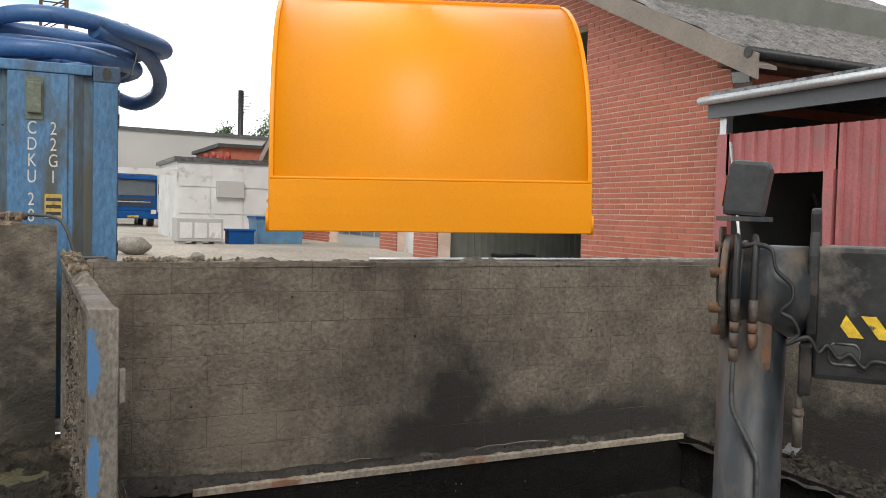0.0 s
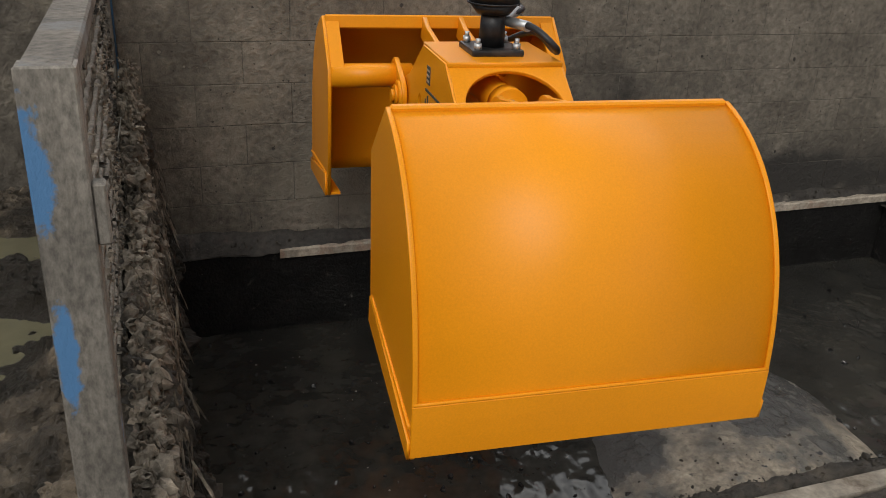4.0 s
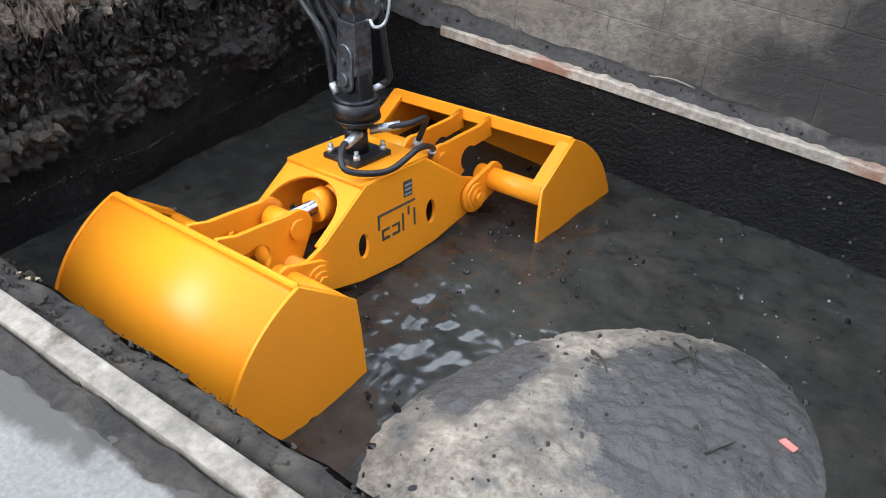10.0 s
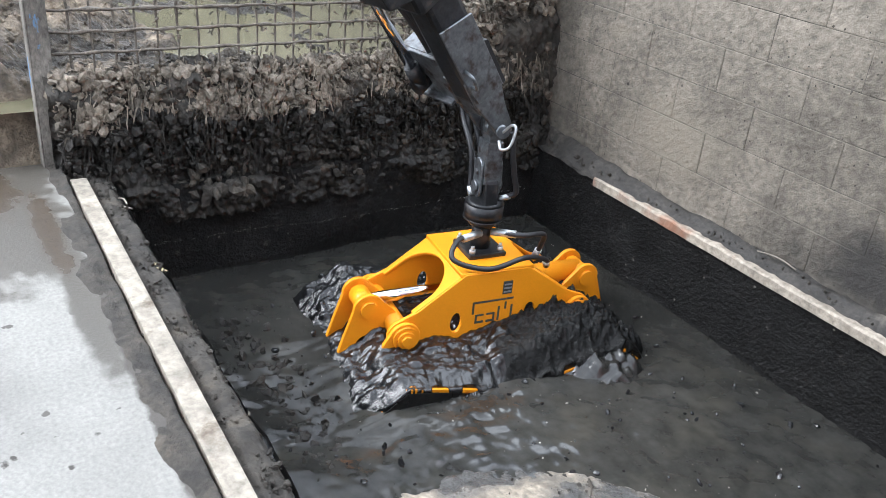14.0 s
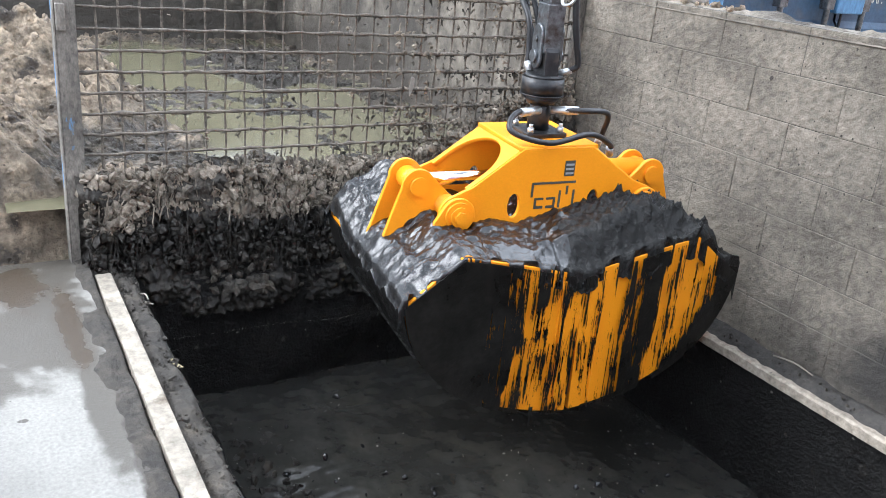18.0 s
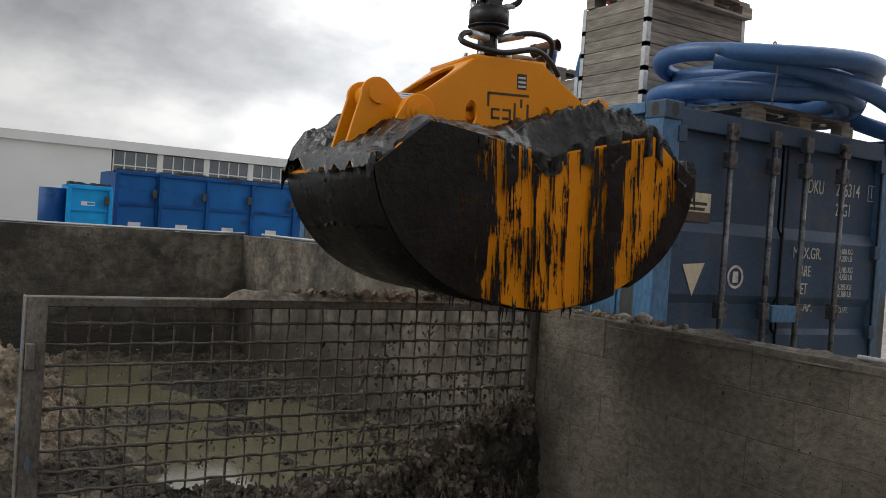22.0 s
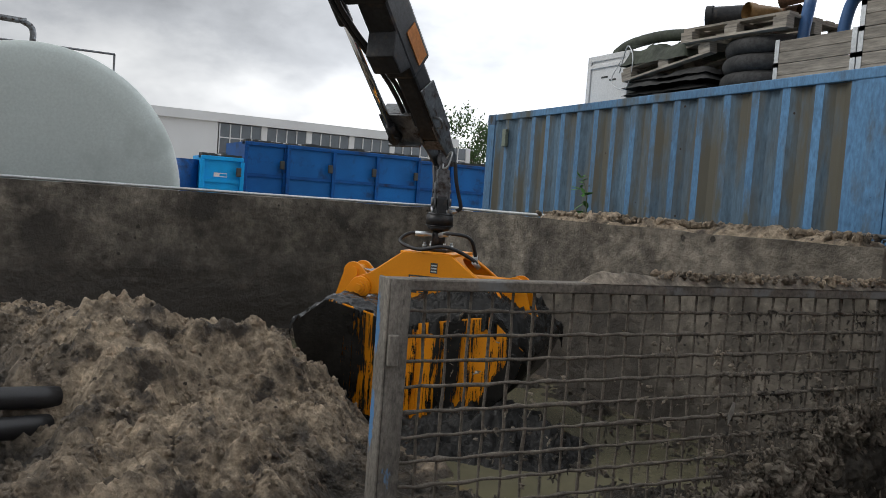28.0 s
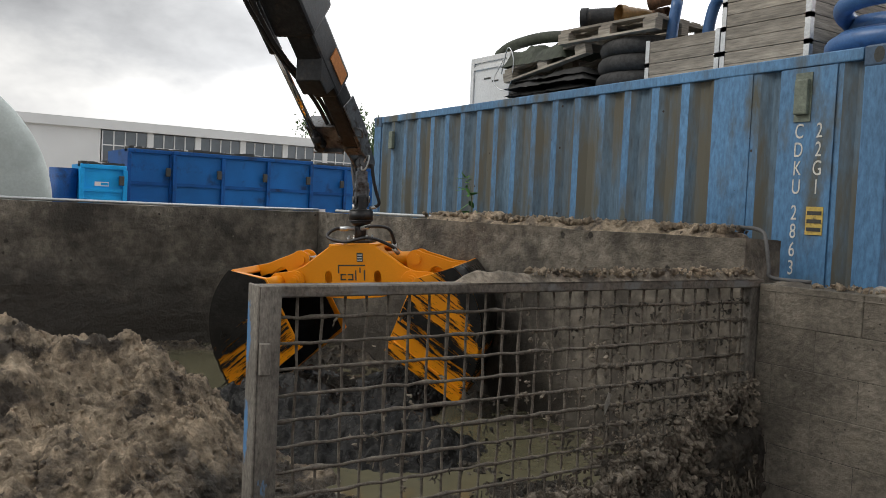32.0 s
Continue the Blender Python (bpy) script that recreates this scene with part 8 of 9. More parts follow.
def cut_film(m, ramp, corner=False):
    """Gaps in the film, streaked along the wiping direction, through which the paint shows. ramp: (x in the shell, openness)."""
    n, l = m.node_tree.nodes, m.node_tree.links
    tc = n.new("ShaderNodeTexCoord")
    grad = n.new("ShaderNodeSeparateXYZ")
    l.new(tc.outputs["Object"], grad.inputs["Vector"])
    total = None
    for sc, amp, det, bend in (((19.0, 5.0, 1.7), 1.25, 10, 0.9), ((95.0, 5.0, 3.0), 0.75, 4, 0.2), ((5.0, 5.0, 5.0), 0.45, 5, 0.5)):
        mp = n.new("ShaderNodeMapping")
        mp.inputs["Scale"].default_value = sc
        nz = n.new("ShaderNodeTexNoise")
        nz.inputs["Scale"].default_value = 1.3
        nz.inputs["Detail"].default_value = det
        nz.inputs["Roughness"].default_value = 0.72
        nz.inputs["Distortion"].default_value = bend
        k = n.new("ShaderNodeMath")
        k.operation = "MULTIPLY_ADD"
        k.inputs[1].default_value, k.inputs[2].default_value = amp, -0.5 * amp
        l.new(tc.outputs["Object"], mp.inputs["Vector"])
        l.new(mp.outputs["Vector"], nz.inputs["Vector"])
        l.new(nz.outputs["Fac"], k.inputs[0])
        if total is None:
            total = k.outputs["Value"]
        else:
            ad = n.new("ShaderNodeMath")
            l.new(total, ad.inputs[0])
            l.new(k.outputs["Value"], ad.inputs[1])
            total = ad.outputs["Value"]
    # where along the shell the film is wiped thin
    mr = n.new("ShaderNodeMapRange")
    mr.inputs["From Min"].default_value, mr.inputs["From Max"].default_value = -0.5, 0.5
    lean = n.new("ShaderNodeMath")
    lean.operation = "MULTIPLY_ADD"
    lean.inputs[1].default_value = -0.10
    l.new(grad.outputs["Z"], lean.inputs[0])
    l.new(grad.outputs["X"], lean.inputs[2])
    l.new(lean.outputs["Value"], mr.inputs["Value"])
    cr = n.new("ShaderNodeValToRGB")
    el = cr.color_ramp.elements
    while len(el) < len(ramp):
        el.new(0.5)
    for e, (x, v) in zip(el, ramp):
        e.position, e.color = x + 0.5, (v + 0.5,) * 3 + (1,)
    l.new(mr.outputs["Result"], cr.inputs["Fac"])
    ad = n.new("ShaderNodeMath")
    l.new(total, ad.inputs[0])
    l.new(cr.outputs["Color"], ad.inputs[1])
    total = ad.outputs["Value"]
    if corner:
        # the outer lower corner stays covered
        q = n.new("ShaderNodeMath")
        q.operation = "MULTIPLY_ADD"
        q.inputs[1].default_value = -1.5
        l.new(grad.outputs["X"], q.inputs[0])
        l.new(grad.outputs["Z"], q.inputs[2])
        qr = n.new("ShaderNodeMapRange")
        qr.inputs["From Min"].default_value, qr.inputs["From Max"].default_value = -0.78, -0.66
        qr.inputs["To Min"].default_value, qr.inputs["To Max"].default_value = -0.5, 0.0
        l.new(q.outputs["Value"], qr.inputs["Value"])
        ad = n.new("ShaderNodeMath")
        l.new(total, ad.inputs[0])
        l.new(qr.outputs["Result"], ad.inputs[1])
        total = ad.outputs["Value"]
    gt = n.new("ShaderNodeMath")
    gt.operation = "LESS_THAN"
    gt.inputs[1].default_value = 0.53
    l.new(total, gt.inputs[0])
    tr = n.new("ShaderNodeBsdfTransparent")
    ms = n.new("ShaderNodeMixShader")
    l.new(gt.outputs["Value"], ms.inputs["Fac"])
    l.new(tr.outputs["BSDF"], ms.inputs[1])
    l.new(n["Principled BSDF"].outputs["BSDF"], ms.inputs[2])
    l.new(ms.outputs["Shader"], n["Material Output"].inputs["Surface"])
    return m


FILM_B = FILM.copy()
cut_film(FILM, ((-0.45, -0.40), (0.0, -0.32), (0.12, -0.10), (0.28, 0.02), (0.40, 0.08), (0.49, 0.10)))
cut_film(FILM_B, ((-0.49, 0.11), (-0.25, 0.15), (-0.16, -0.02), (-0.11, -0.14), (-0.07, -0.10), (-0.02, 0.10), (0.18, 0.13), (0.26, -0.1)), True)
FILM_BACK = mat("thick_mud_film", (0.009, 0.0085, 0.008), 0.28, spec=0.30, var=0.4, scale=8, bump=0.7, bscale=25, bdist=0.015)
cut_film(FILM_BACK, ((-0.45, -0.15), (-0.2, -0.20), (0.4, -0.22)))


def build_film(s):
    """A mud film over one shell's outside, in the shell's own frame."""
    f = thing("mud_film", "wet black mud smeared over the grab shell", "mud", group="mud films")
    rim = offset_profile(PROFILE, 0.018)
    out = rim + ([(0.471, -0.185), (0.02, -0.087), (-0.10, -0.069)] if s > 0 else [(0.471, -0.185), (0.02, -0.09), (-0.10, -0.07)])
    for side in (-1, 1):
        bm = holed_plate([mirror(out, s)], 0.002, 0, "y", side * (W2 + 0.021))
        part("side_film", bm, FILM if s > 0 else FILM_B, f)
    bm = add_prism(bmesh.new(), mirror(offset_profile(PROFILE, 0.020), s) + mirror(offset_profile(PROFILE, 0.016), s)[::-1], "y", -W2 - 0.004, W2 + 0.004)
    finish(bm)
    for fc in bm.faces:
        fc.smooth = abs(fc.normal.y) < 0.5
    part("back_film", bm, FILM_BACK if s > 0 else FILM_B, f)
    bm = add_prism(bmesh.new(), mirror(offset_profile(PROFILE, -0.016), s) + mirror(offset_profile(PROFILE, -0.022), s)[::-1], "y", -W2 + 0.02, W2 - 0.02)
    finish(bm)
    for fc in bm.faces:
        fc.smooth = abs(fc.normal.y) < 0.5
    part("lining", bm, SLUDGE_WET, f)
    inner = offset_profile(PROFILE, -0.02) + [(0.455, -0.20), (0.02, -0.11), (-0.08, -0.09)]
    for side in (-1, 1):
        part("lining", holed_plate([mirror(inner, s)], 0.004, 0, "y", side * (W2 - 0.060)), SLUDGE_WET, f)
    rng = random.Random(5 + s)
    for k in range(9):
        u, v = rng.uniform(0.25, 0.47), rng.uniform(-W2, W2)
        ln = rng.uniform(0.03, 0.13)
        bm = add_sweep(bmesh.new(), [(s * u, v, -0.80), (s * u + 0.004, v, -0.82 - ln * 0.5), (s * u, v + 0.003, -0.82 - ln)], lambda t: 0.008 * (1.1 - t), 6, 3)
        part("mud_drip", bm, SLUDGE_WET, f)
    return f


film_a, film_b = build_film(1), build_film(-1)


def along(pts, u):
    """A height read along a broken line of (u, z)."""
    for (a, p), (b, q) in zip(pts, pts[1:]):
        if u <= b:
            return p + (q - p) * smoothstep(a, b, u)
    return pts[-1][1]


LOAD_TOP = ((-0.83, -0.205), (-0.70, -0.125), (-0.55, -0.040), (-0.35, -0.055), (-0.15, -0.070), (0.05, -0.01), (0.28, 0.035), (0.48, 0.03), (0.66, -0.06), (0.83, -0.24))


def plate_top(u):
    a = abs(u)
    return -0.18 + 0.115 * a / 0.57 if a < 0.57 else -0.065 - 0.185 * (a - 0.57) / 0.22


def load_z(u, v):
    a, w = abs(u), abs(v)
    rough = smoothstep(-0.02, 0.30, u + 0.12 * fbm(u * 4, v * 4, 7.0))
    top = along(LOAD_TOP, u) + 0.07 * smoothstep(0.10, 0.40, v) * smoothstep(-0.25, -0.5, u)
    flow = 0.030 * fbm(u * 2.6, v * 3.4, 4.0) + 0.035 * abs(fbm(u * 5 + 0.6 * fbm(u * 4, v * 4, 1.0, 2), v * 6, 1.0, 3)) + 0.014 * fbm(u * 13 + 3, v * 17, 8.0, 3) + 0.007 * fbm(u * 30, v * 38, 2.0, 2)
    clod = 0.045 * abs(fbm(u * 6, v * 6, 3.0)) + 0.040 * abs(fbm(u * 17, v * 17, 2.0)) + 0.026 * fbm(u * 42, v * 42, 5.0)
    z = top + (flow + (clod - flow) * rough) * smoothstep(0.84, 0.76, a)
    edge = max(plate_top(u), -0.215) + 0.014 + 0.03 * rough * (1 + fbm(u * 9, v, 2.0)) + 0.012 * fbm(u * 14, v * 3, 6.0)
    z += (edge - z) * smoothstep(0.44, 0.545, w)
    hang = 0.014 + (0.045 + 0.05 * abs(fbm(u * 5.0, 3.0 + v, 1.0)) + 0.03 * fbm(u * 19, v, 5.0)) * smoothstep(-0.45, -0.2, u)
    z += (plate_top(u) - hang - z) * smoothstep(0.552, 0.570, w)
    return z - (0.05 + 0.03 * fbm(v * 12, 1.0, 3.0)) * smoothstep(0.812, 0.834, a)


def swell_z(u, v):
    """A smooth dome of sludge pushed up over the closing shells, broken off at the dug side."""
    d = ((abs(u) / (1.16 if u > 0 else 0.98)) ** 4 + (abs(v) / 1.02) ** 3) ** 0.28
    k = smoothstep(1.0, 0.42, d)
    fold = 0.06 * abs(fbm(u * 2.4 + 0.4 * fbm(u * 3, v * 3, 2.0, 2), v * 2.0, 4.0, 2)) + 0.03 * fbm(u * 2.0, v * 2.0, 2.0, 2)
    rough = smoothstep(0.25, 0.55, u + 0.2 * fbm(u * 3, v * 3, 7.0)) + 0.8 * smoothstep(-0.62, -0.80, u)
    churn = rough * (0.05 * abs(fbm(u * 5, v * 4.5, 4.0)) + 0.02 * fbm(u * 15, v * 13, 6.0)) + 0.004 * fbm(u * 14, v * 9, 6.0, 3)
    brim = 0.12 * math.exp(-((u - 0.68) / 0.22) ** 2) * smoothstep(0.85, 0.45, abs(v))
    wave = (0.13 + 0.10 * abs(fbm(u * 5, v * 5, 3.0))) * math.exp(-((u - 0.52) / 0.24) ** 2 - ((v + 0.60) / 0.20) ** 2)
    return -0.30 + k * (0.25 + brim + fold + churn) + wave


def pile_z(u, v):
    d = math.hypot(u / 0.74, v / 0.52) * (1 + 0.2 * fbm(u * 2, v * 2, 3.0))
    return 0.24 * smoothstep(1.0, 0.1, d) - 0.05 + (0.10 * abs(fbm(u * 4, v * 4, 6.0)) + 0.05 * abs(fbm(u * 10, v * 10, 3.0)) + 0.035 * fbm(u * 17, v * 17, 1.0)) * smoothstep(1.05, 0.8, d)


SWELL = mat("smooth_grey_sludge", (0.022, 0.0215, 0.020), 0.15, var=0.35, scale=4, bump=0.22, bscale=9, bdist=0.015, spec=0.6, rvar=0.08)
swell = tagged(sheet("sludge_swell", -1.18, 1.18, -1.0, 1.0, 200, 170, swell_z, SWELL), "glistening sludge swelling over the closing grab", "mud", kind="stuff")
pile = tagged(sheet("dropped_sludge", -0.74, 0.74, -0.52, 0.52, 130, 100, pile_z, CRUST), "wet black sludge dumped in the mud pit", "mud", kind="stuff")
pile_two = tagged(sheet("dropped_sludge", -0.70, 0.70, -0.50, 0.50, 120, 90, lambda u, v: pile_z(-u * 1.05, v * 1.05), CRUST), "wet black sludge spread in the mud pit", "mud", kind="stuff")
load = tagged(sheet("mud_load", -0.834, 0.834, -0.570, 0.570, 260, 190, load_z, SLUDGE_WET), "glistening black mud heaped in the grab", "mud", kind="stuff")
for vert in load.data.vertices:
    lim = 0.532 + 0.028 * smoothstep(-0.12, 0.10, fbm(vert.co.x * 13, 2.0, 5.0)) + 0.012 * smoothstep(-0.30, -0.14, vert.co.x)
    vert.co.y = max(-lim, min(lim, vert.co.y))
load.data.materials.append(CRUST)
load.data.polygons.foreach_set("material_index", [1 if p.center.x + 0.12 * fbm(p.center.x * 4, p.center.y * 4, 7.0) + 0.10 * smoothstep(-0.3, -0.5, p.center.y) > 0.02 else 0 for p in load.data.polygons])


# ---- motion ----
GRAB = [
    (0, 1.352, 3.884, 2.365, 70.17, -0.78, 0.02, 80.11, 80.11),
    (0.25, 1.42, 3.902, 2.27, 79.21, -1.64, -1.11, 81.19, 82.75),
    (0.5, 1.481, 3.922, 2.173, 84.77, -2.19, -1.79, 81.77, 84.3),
    (0.75, 1.529, 3.949, 2.076, 85.04, -1.09, -1.42, 81.59, 83.32),
    (1, 1.562, 3.972, 1.973, 85.2, 0.05, -0.79, 81.42, 82.03),
    (1.25, 1.577, 3.977, 1.864, 82.06, 0.08, -0.12, 81.44, 81.64),
    (1.5, 1.587, 3.982, 1.745, 78.91, 0.06, 0.29, 81.47, 81.34),
    (1.75, 1.598, 4.006, 1.598, 78.98, -0.57, -0.22, 81.52, 80.87),
    (2, 1.603, 4.048, 1.45, 79.21, -1.2, -0.74, 81.57, 80.62),
    (2.25, 1.581, 4.115, 1.32, 81.95, -0.62, -0.42, 81.65, 81.01),
    (2.5, 1.543, 4.203, 1.22, 84.93, -0.01, -0.09, 81.69, 81.38),
    (2.75, 1.504, 4.298, 1.166, 85.54, 0.25, -0.16, 81.56, 81.35),
    (3, 1.468, 4.387, 1.122, 85.75, 0.46, -0.32, 81.42, 81.33),
    (3.25, 1.44, 4.464, 1.073, 85.7, 0.37, -0.56, 81.35, 81.38),
    (3.5, 1.414, 4.541, 1.025, 85.57, 0.28, -0.81, 81.29, 81.5),
    (3.75, 1.387, 4.62, 0.977, 85.38, 0.16, -1.05, 81.24, 81.69),
    (4, 1.36, 4.695, 0.929, 85.12, 0.03, -1.31, 81.2, 81.95),
    (4.25, 1.335, 4.769, 0.881, 84.81, -0.11, -1.55, 81.19, 82.29),
    (4.5, 1.313, 4.837, 0.83, 84.49, -0.24, -1.79, 81.19, 82.69),
    (4.75, 1.292, 4.9, 0.779, 84.13, -0.39, -2.03, 81.21, 83.14),
    (5, 1.274, 4.955, 0.724, 83.78, -0.54, -2.26, 81.24, 83.67),
    (5.25, 1.259, 5, 0.665, 83.44, -0.69, -2.49, 81.32, 84.26),
    (5.5, 1.247, 5.034, 0.602, 83.11, -0.82, -2.71, 81.4, 84.9),
    (5.75, 1.24, 5.055, 0.535, 82.83, -0.96, -2.93, 81.51, 85.59),
    (6, 1.237, 5.063, 0.463, 82.59, -1.08, -3.13, 81.67, 86.34),
    (6.25, 1.25, 5.005, 0.358, 82.29, -0.97, -3.42, 83.38, 87.53),
    (6.5, 1.263, 4.945, 0.266, 82.11, -0.82, -3.74, 85.1, 88.73),
    (6.75, 1.247, 4.951, 0.227, 82.5, -0.18, -4.2, 85.32, 89.1),
    (7, 1.226, 4.957, 0.192, 83.1, 0.44, -4.58, 85.54, 89.46),
    (7.25, 1.213, 4.941, 0.132, 83.5, -0.3, -4.07, 83.94, 87.98),
    (7.5, 1.207, 4.914, 0.056, 83.94, -1.08, -3.25, 82.35, 86.49),
    (7.75, 1.25, 4.841, -0.043, 85.36, -1.13, -2.01, 84.62, 87.14),
    (8, 1.294, 4.779, -0.146, 86.54, -1.16, -0.78, 86.89, 87.8),
    (8.25, 1.29, 4.781, -0.224, 85.28, -2.41, 0.21, 88.6, 88.1),
    (8.5, 1.279, 4.797, -0.299, 83.71, -4.12, 1.12, 90.32, 88.4),
    (8.75, 1.265, 4.823, -0.373, 84, -5.32, 1.71, 89.22, 85.05),
    (9, 1.253, 4.845, -0.426, 84.57, -6.19, 2.17, 88.07, 81.72),
    (9.25, 1.244, 4.855, -0.467, 84.87, -7.07, 2.45, 87.08, 80.89),
    (9.5, 1.234, 4.865, -0.504, 85.18, -7.91, 2.68, 84.11, 79.93),
    (9.75, 1.224, 4.884, -0.509, 84.78, -7.86, 2.9, 79.08, 77.39),
    (10, 1.219, 4.895, -0.502, 84.38, -7.69, 3.13, 74.3, 74.34),
    (10.25, 1.219, 4.899, -0.489, 84.24, -7.44, 3.53, 69.62, 70.55),
    (10.5, 1.228, 4.902, -0.459, 84.08, -7.02, 3.97, 64.86, 65.22),
    (10.75, 1.237, 4.906, -0.428, 83.94, -6.6, 4.36, 59.83, 59.3),
    (11, 1.238, 4.91, -0.416, 83.84, -6.35, 4.65, 54.34, 53.78),
    (11.25, 1.241, 4.907, -0.418, 84.14, -6, 4.45, 50.11, 49.6),
    (11.5, 1.239, 4.912, -0.427, 84.5, -5.86, 4.16, 45.35, 45.75),
    (11.75, 1.233, 4.923, -0.44, 84.87, -5.73, 3.76, 39.83, 41.44),
    (12, 1.223, 4.939, -0.456, 85.17, -5.38, 3.29, 33.31, 35.84),
    (12.25, 1.182, 4.996, -0.508, 83.83, -2.86, 1.07, 24.1, 25.56),
    (12.5, 1.15, 5.042, -0.55, 82.5, -0.24, -0.95, 15, 15),
    (12.75, 1.175, 5.019, -0.54, 82.59, -0.06, -0.88, 7.37, 7.37),
    (13, 1.2, 4.996, -0.525, 82.68, 0, -0.74, 3, 3),
    (13.25, 1.195, 5.001, -0.516, 82.66, 0, -0.62, 2.05, 2.05),
    (13.5, 1.185, 5.013, -0.51, 82.63, 0, -0.49, 1.32, 1.31),
    (13.75, 1.171, 5.029, -0.505, 82.59, 0, -0.35, 0.78, 0.77),
    (14, 1.157, 5.045, -0.499, 82.55, 0, -0.22, 0.4, 0.39),
    (14.25, 1.146, 5.061, -0.492, 82.51, 0, -0.1, 0.15, 0.14),
    (14.5, 1.142, 5.071, -0.482, 82.5, 0, 0, 0, 0),
    (14.75, 1.144, 5.077, -0.463, 82.51, -0.04, 0.09, -0.11, -0.1),
    (15, 1.15, 5.081, -0.432, 82.55, -0.16, 0.18, -0.2, -0.19),
    (15.25, 1.157, 5.085, -0.39, 82.61, -0.31, 0.26, -0.29, -0.26),
    (15.5, 1.166, 5.089, -0.338, 82.68, -0.49, 0.34, -0.36, -0.32),
    (15.75, 1.174, 5.092, -0.279, 82.78, -0.67, 0.4, -0.42, -0.37),
    (16, 1.182, 5.096, -0.214, 82.88, -0.82, 0.46, -0.46, -0.41),
    (16.25, 1.187, 5.1, -0.144, 83.01, -0.94, 0.49, -0.48, -0.43),
    (16.5, 1.189, 5.106, -0.07, 83.14, -0.98, 0.5, -0.49, -0.44),
    (16.75, 1.172, 5.113, 0.028, 83.44, -0.09, 0.16, 0.09, -0.22),
    (17, 1.154, 5.121, 0.144, 83.67, 0.8, -0.3, 0.74, 0.08),
    (17.25, 1.154, 5.126, 0.254, 83.64, 0.79, -0.5, 0.84, 0.21),
    (17.5, 1.155, 5.131, 0.367, 83.59, 0.74, -0.69, 0.92, 0.34),
    (17.75, 1.157, 5.136, 0.481, 83.5, 0.67, -0.85, 0.99, 0.45),
    (18, 1.159, 5.14, 0.596, 83.41, 0.59, -1, 1.05, 0.55),
    (18.25, 1.161, 5.144, 0.711, 83.3, 0.5, -1.11, 1.09, 0.64),
    (18.5, 1.162, 5.147, 0.826, 83.21, 0.4, -1.2, 1.11, 0.7),
    (18.75, 1.164, 5.149, 0.94, 83.13, 0.31, -1.26, 1.13, 0.73),
    (19, 1.164, 5.149, 1.053, 83.07, 0.22, -1.28, 1.14, 0.75),
    (19.25, 1.163, 5.149, 1.164, 83.03, 0.14, -1.25, 1.12, 0.74),
    (19.5, 1.161, 5.147, 1.274, 83, 0.04, -1.17, 1.07, 0.71),
    (19.75, 1.158, 5.145, 1.383, 82.96, -0.07, -1.06, 1, 0.66),
    (20, 1.153, 5.142, 1.492, 82.93, -0.18, -0.94, 0.9, 0.6),
    (20.25, 1.146, 5.139, 1.602, 82.9, -0.28, -0.82, 0.79, 0.53),
    (20.5, 1.139, 5.135, 1.712, 82.88, -0.35, -0.71, 0.66, 0.46),
    (20.75, 1.129, 5.131, 1.824, 82.87, -0.41, -0.63, 0.53, 0.38),
    (21, 1.119, 5.127, 1.937, 82.87, -0.43, -0.6, 0.39, 0.3),
    (21.25, 1.09, 5.124, 2.055, 83.05, -0.39, -0.96, 0.15, 0.2),
    (21.5, 1.035, 5.12, 2.177, 83.54, -0.29, -1.74, -0.18, 0.08),
    (21.75, 0.962, 5.116, 2.297, 84.21, -0.16, -2.53, -0.48, -0.04),
    (22, 0.88, 5.108, 2.412, 84.98, -0.03, -2.88, -0.61, -0.13),
    (22.25, 0.781, 5.069, 2.539, 85.99, 0.11, -2.61, -0.59, -0.19),
    (22.5, 0.654, 4.988, 2.675, 87.37, 0.28, -2.02, -0.56, -0.25),
    (22.75, 0.507, 4.896, 2.784, 88.97, 0.46, -1.43, -0.51, -0.29),
    (23, 0.35, 4.822, 2.828, 90.61, 0.63, -1.16, -0.45, -0.3),
    (23.25, 0.172, 4.771, 2.824, 92.58, 0.79, -1.17, -0.39, -0.29),
    (23.5, -0.033, 4.725, 2.813, 95.02, 0.95, -1.18, -0.3, -0.26),
    (23.75, -0.255, 4.682, 2.796, 97.56, 1.11, -1.19, -0.21, -0.22),
    (24, -0.481, 4.643, 2.776, 99.84, 1.27, -1.21, -0.12, -0.17),
    (24.25, -0.699, 4.605, 2.753, 101.48, 1.41, -1.24, -0.05, -0.13),
    (24.5, -0.897, 4.568, 2.729, 102.11, 1.54, -1.27, -0.03, -0.11),
    (24.75, -1.082, 4.53, 2.7, 101.25, 1.67, -1.35, -0.11, -0.1),
    (25, -1.239, 4.502, 2.659, 99.49, 1.74, -1.42, -0.2, -0.09),
    (25.25, -1.36, 4.486, 2.591, 97.16, 1.66, -1.35, -0.19, -0.09),
    (25.5, -1.468, 4.473, 2.488, 93.87, 1.45, -1.17, -0.19, -0.09),
    (25.75, -1.564, 4.46, 2.358, 89.81, 1.15, -0.91, -0.17, -0.1),
    (26, -1.652, 4.449, 2.208, 85.14, 0.78, -0.59, -0.16, -0.1),
    (26.25, -1.735, 4.439, 2.046, 80.01, 0.37, -0.24, -0.14, -0.11),
    (26.5, -1.816, 4.431, 1.878, 74.6, -0.03, 0.1, -0.13, -0.12),
    (26.75, -1.897, 4.424, 1.713, 69.07, -0.4, 0.42, -0.11, -0.13),
    (27, -1.983, 4.42, 1.557, 63.58, -0.71, 0.69, -0.1, -0.14),
    (27.25, -2.075, 4.417, 1.418, 58.3, -0.92, 0.87, -0.09, -0.15),
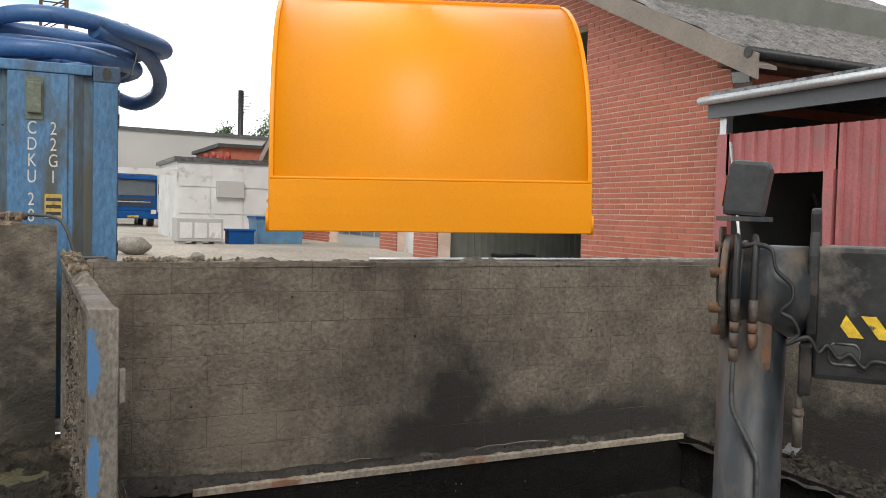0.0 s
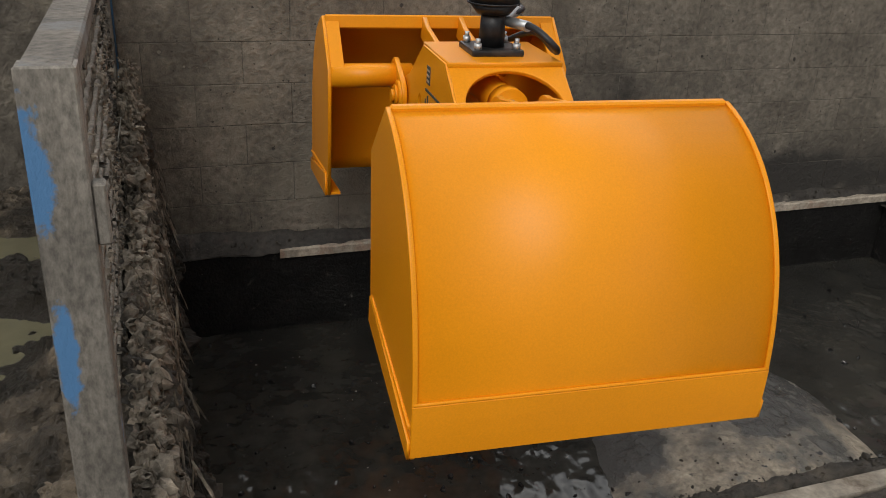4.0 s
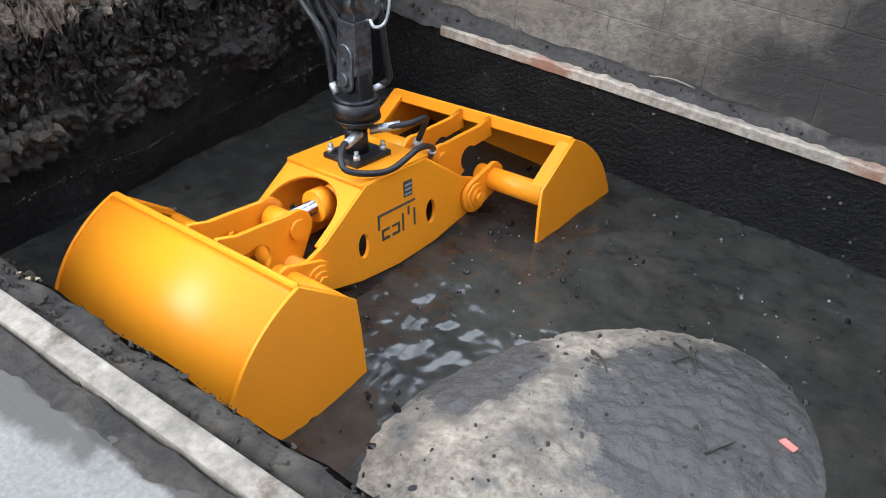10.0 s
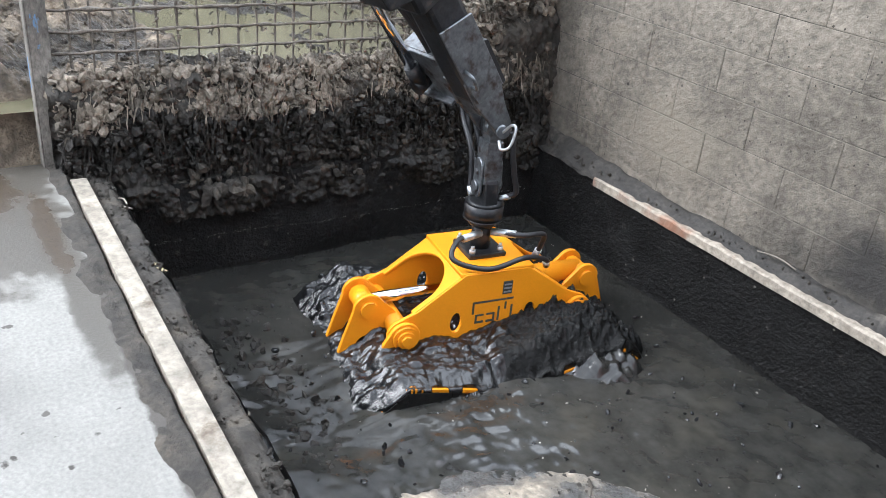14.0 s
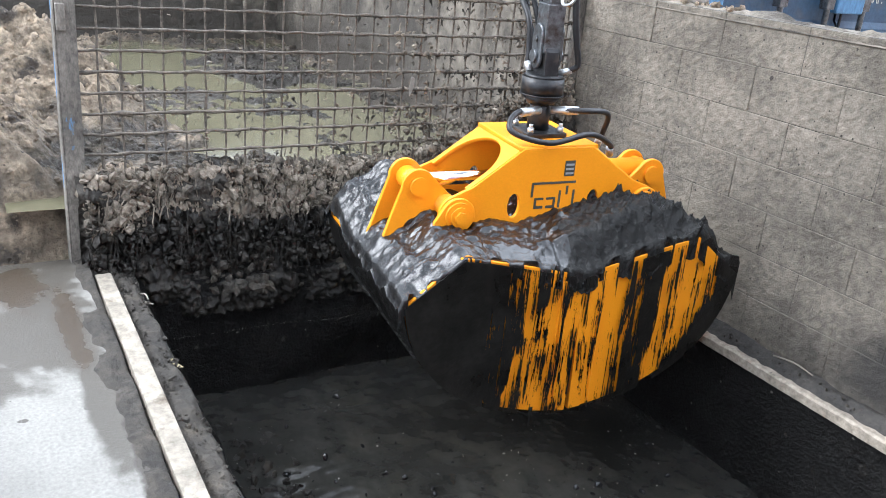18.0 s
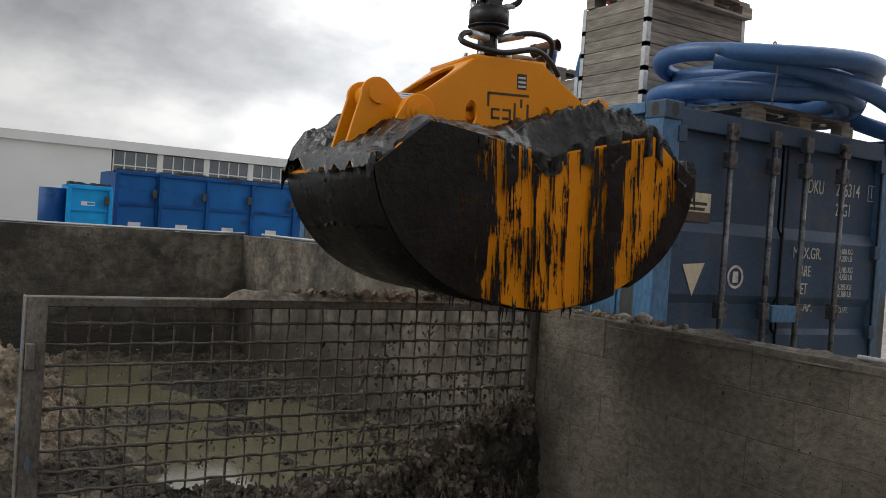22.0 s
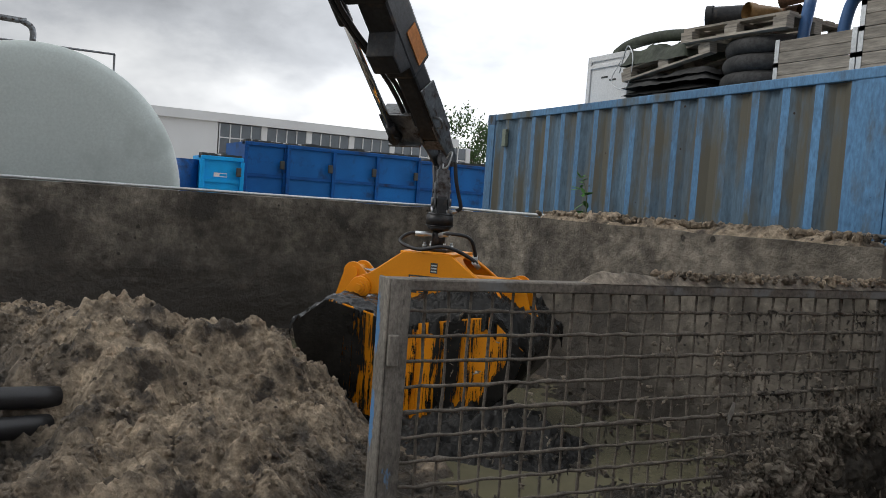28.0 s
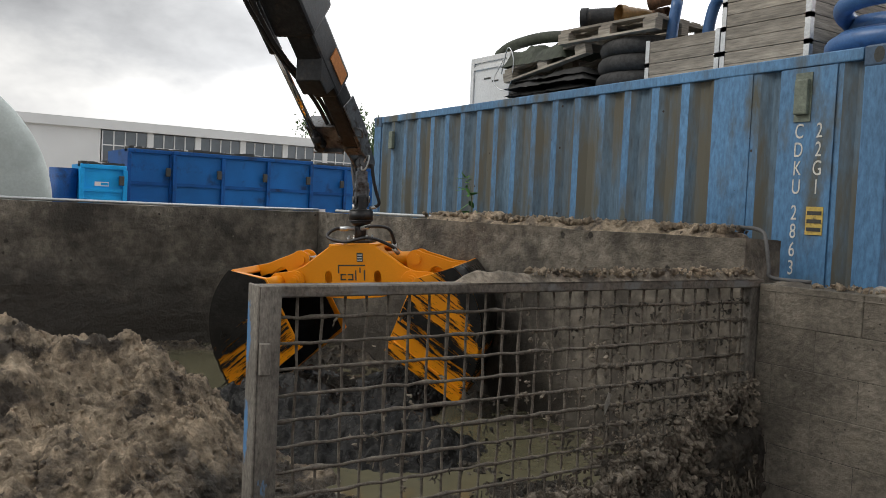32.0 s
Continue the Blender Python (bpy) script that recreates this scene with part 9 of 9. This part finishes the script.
    (27.5, -2.176, 4.416, 1.303, 53.4, -0.99, 0.93, -0.09, -0.17),
    (27.75, -2.306, 4.517, 1.201, 47.72, -0.24, 0.49, -0.15, -0.24),
    (28, -2.413, 4.671, 1.131, 44, 0.57, -0.15, -0.2, -0.3),
    (28.25, -2.466, 4.779, 1.104, 43.35, 0.65, -0.55, 0.35, 0.42),
    (28.5, -2.505, 4.88, 1.087, 42.9, 0.71, -0.91, 1.84, 2.29),
    (28.75, -2.536, 4.965, 1.073, 42.63, 0.75, -1.2, 4, 4.9),
    (29, -2.564, 5.021, 1.055, 42.55, 0.76, -1.4, 6.57, 7.84),
    (29.25, -2.585, 5.047, 1.026, 42.91, 0.17, -1.49, 10.87, 11.91),
    (29.5, -2.612, 5.074, 1.008, 43.28, -0.42, -1.58, 16.74, 17.21),
    (29.75, -2.772, 5.169, 1.048, 41.42, -0.32, -1.88, 23.8, 23.6),
    (30, -2.938, 5.273, 1.093, 39.55, -0.21, -2.26, 30.31, 29.94),
    (30.25, -2.984, 5.329, 1.1, 40.55, -0.47, -2.65, 34.66, 35.19),
    (30.5, -3.019, 5.378, 1.104, 42.74, -1.03, -3.06, 38.32, 40.1),
    (30.75, -3.041, 5.413, 1.107, 44.93, -1.6, -3.39, 41.41, 44.31),
    (31, -3.048, 5.426, 1.113, 45.92, -1.85, -3.53, 44.06, 47.42),
    (31.25, -3.048, 5.417, 1.127, 45.74, -1.53, -3.52, 46.31, 49.54),
    (31.5, -3.048, 5.394, 1.148, 45.28, -0.75, -3.5, 48.21, 51.19),
    (31.75, -3.048, 5.366, 1.173, 44.71, 0.21, -3.48, 49.98, 52.66),
    (32, -3.048, 5.341, 1.196, 44.2, 1.08, -3.46, 51.82, 54.22),
]
BASE = Vector((2.6, -2.6, 0))


def grab_matrix(r):
    t, x, y, z, yaw, rx, ry, a, b = r
    return pose(x, y, z, rx, ry, yaw)


def motions():
    root, sa, sb, ba, ro, lk, bo = [], [], [], [], [], [], []
    fa, fb, ld, pl, pt = [], [], [], [], []
    K = Vector((-0.128, 0, 0.086))
    for r in GRAB:
        t, x, y, z, yaw, rx, ry, a, b = r
        m = grab_matrix(r)
        root.append((t, m))
        pa, pb = pose(-PIV, 0, 0, 0, a, 0), pose(PIV, 0, 0, 0, -b, 0)
        sa.append((t, pa))
        sb.append((t, pb))
        ka, kb = pa @ K, pb @ Vector((-K.x, 0, K.z))
        tilt = math.degrees(math.atan2(kb.z - ka.z, kb.x - ka.x))
        ba.append((t, pose(kb.x, 0, kb.z, 0, 180 - tilt, 0)))
        ro.append((t, pose(ka.x, 0, ka.z, 0, -tilt, 0)))
        up = Vector((x, y, z)) + m.to_3x3() @ Vector((0, 0, 0.272))
        lk.append((t, Matrix.Translation(up) @ pose(0, 0, 0, rx * 0.5, ry * 0.5, yaw * 0.25 + 60)))
        tip = up + Vector((0, 0, 0.655))
        d = Vector((BASE.x, BASE.y, tip.z + 8.6 + 1.8 * smoothstep(-2.0, 1.0, tip.x))) - tip
        bo.append((t, Matrix.Translation(tip) @ d.to_track_quat("Z", "X").to_matrix().to_4x4() @ pose(0, 0, 0, 0, 0, 90)))
        # until the shells close on it, the mud lies on the basin's bottom
        if t < 12.1:
            bed = pose(1.24, 4.95, -1.32, 0, 0, 84)
            fa.append((t, bed @ pose(-PIV, 0, 0)))
            fb.append((t, bed @ pose(PIV, 0, 0)))
            ld.append((t, bed))
            pl.append((t, bed @ pose(0, 0, -0.45)))
            pt.append((t, bed @ pose(0, 0, -0.46)))
        elif t > 12.4:
            fa.append((t, m @ pa))
            fb.append((t, m @ pb))
            drop = 0.85 * smoothstep(28.8, 30.6, t)
            sunk = 0.16 * (1 - smoothstep(12.3, 12.9, t))
            ld.append((t, Matrix.Translation((0, 0, -drop - sunk)) @ m))
            fall = smoothstep(26.6, 28.0, t)
            home = m @ pose(0, 0, -0.45)
            for rows, rest in ((pl, pose(-2.55, 4.45, 0.29, 0, 0, 38)), (pt, pose(-1.6, 4.72, 0.28, 0, 0, 60))):
                rows.append((t, Matrix.Translation(home.translation.lerp(rest.translation, fall)) @ home.to_quaternion().slerp(rest.to_quaternion(), fall).to_matrix().to_4x4()))
    for ob, rows in ((grab, root), (shell_a, sa), (shell_b, sb), (barrel, ba), (rod, ro), (link, lk), (boom, bo), (film_a, fa), (film_b, fb), (load, ld), (pile, pl), (pile_two, pt)):
        walk(ob, rows)
    walk(swell, [(t, pose(1.20, 5.0, z, 0, 0, 83)) for t, z in ((0.0, -1.2), (11.0, -1.0), (11.5, -0.70), (12.0, -0.50), (12.5, -0.505), (13.0, -0.525), (13.5, -0.55), (14.0, -0.63), (14.5, -0.70), (15.6, -0.86), (16.5, -0.95), (17.5, -1.05), (32.0, -1.2))])
    walk(sludge, [(0.0, pose(0, 0, -0.64)), (9.0, pose(0, 0, -0.63)), (11.0, pose(0, 0, -0.62)), (12.0, pose(0, 0, -0.645)), (14.5, pose(0, 0, -0.64)), (16.5, pose(0, 0, -0.77)), (18.0, pose(0, 0, -0.79)), (32.0, pose(0, 0, -0.80))])
    walk(mound, [(0.0, pose(2.59, 4.31, -0.635)), (12.0, pose(2.59, 4.31, -0.65)), (13.0, pose(2.59, 4.31, -0.705)), (14.5, pose(2.59, 4.31, -0.715)), (16.5, pose(2.59, 4.31, -0.86)), (32.0, pose(2.59, 4.31, -0.88))])


motions()
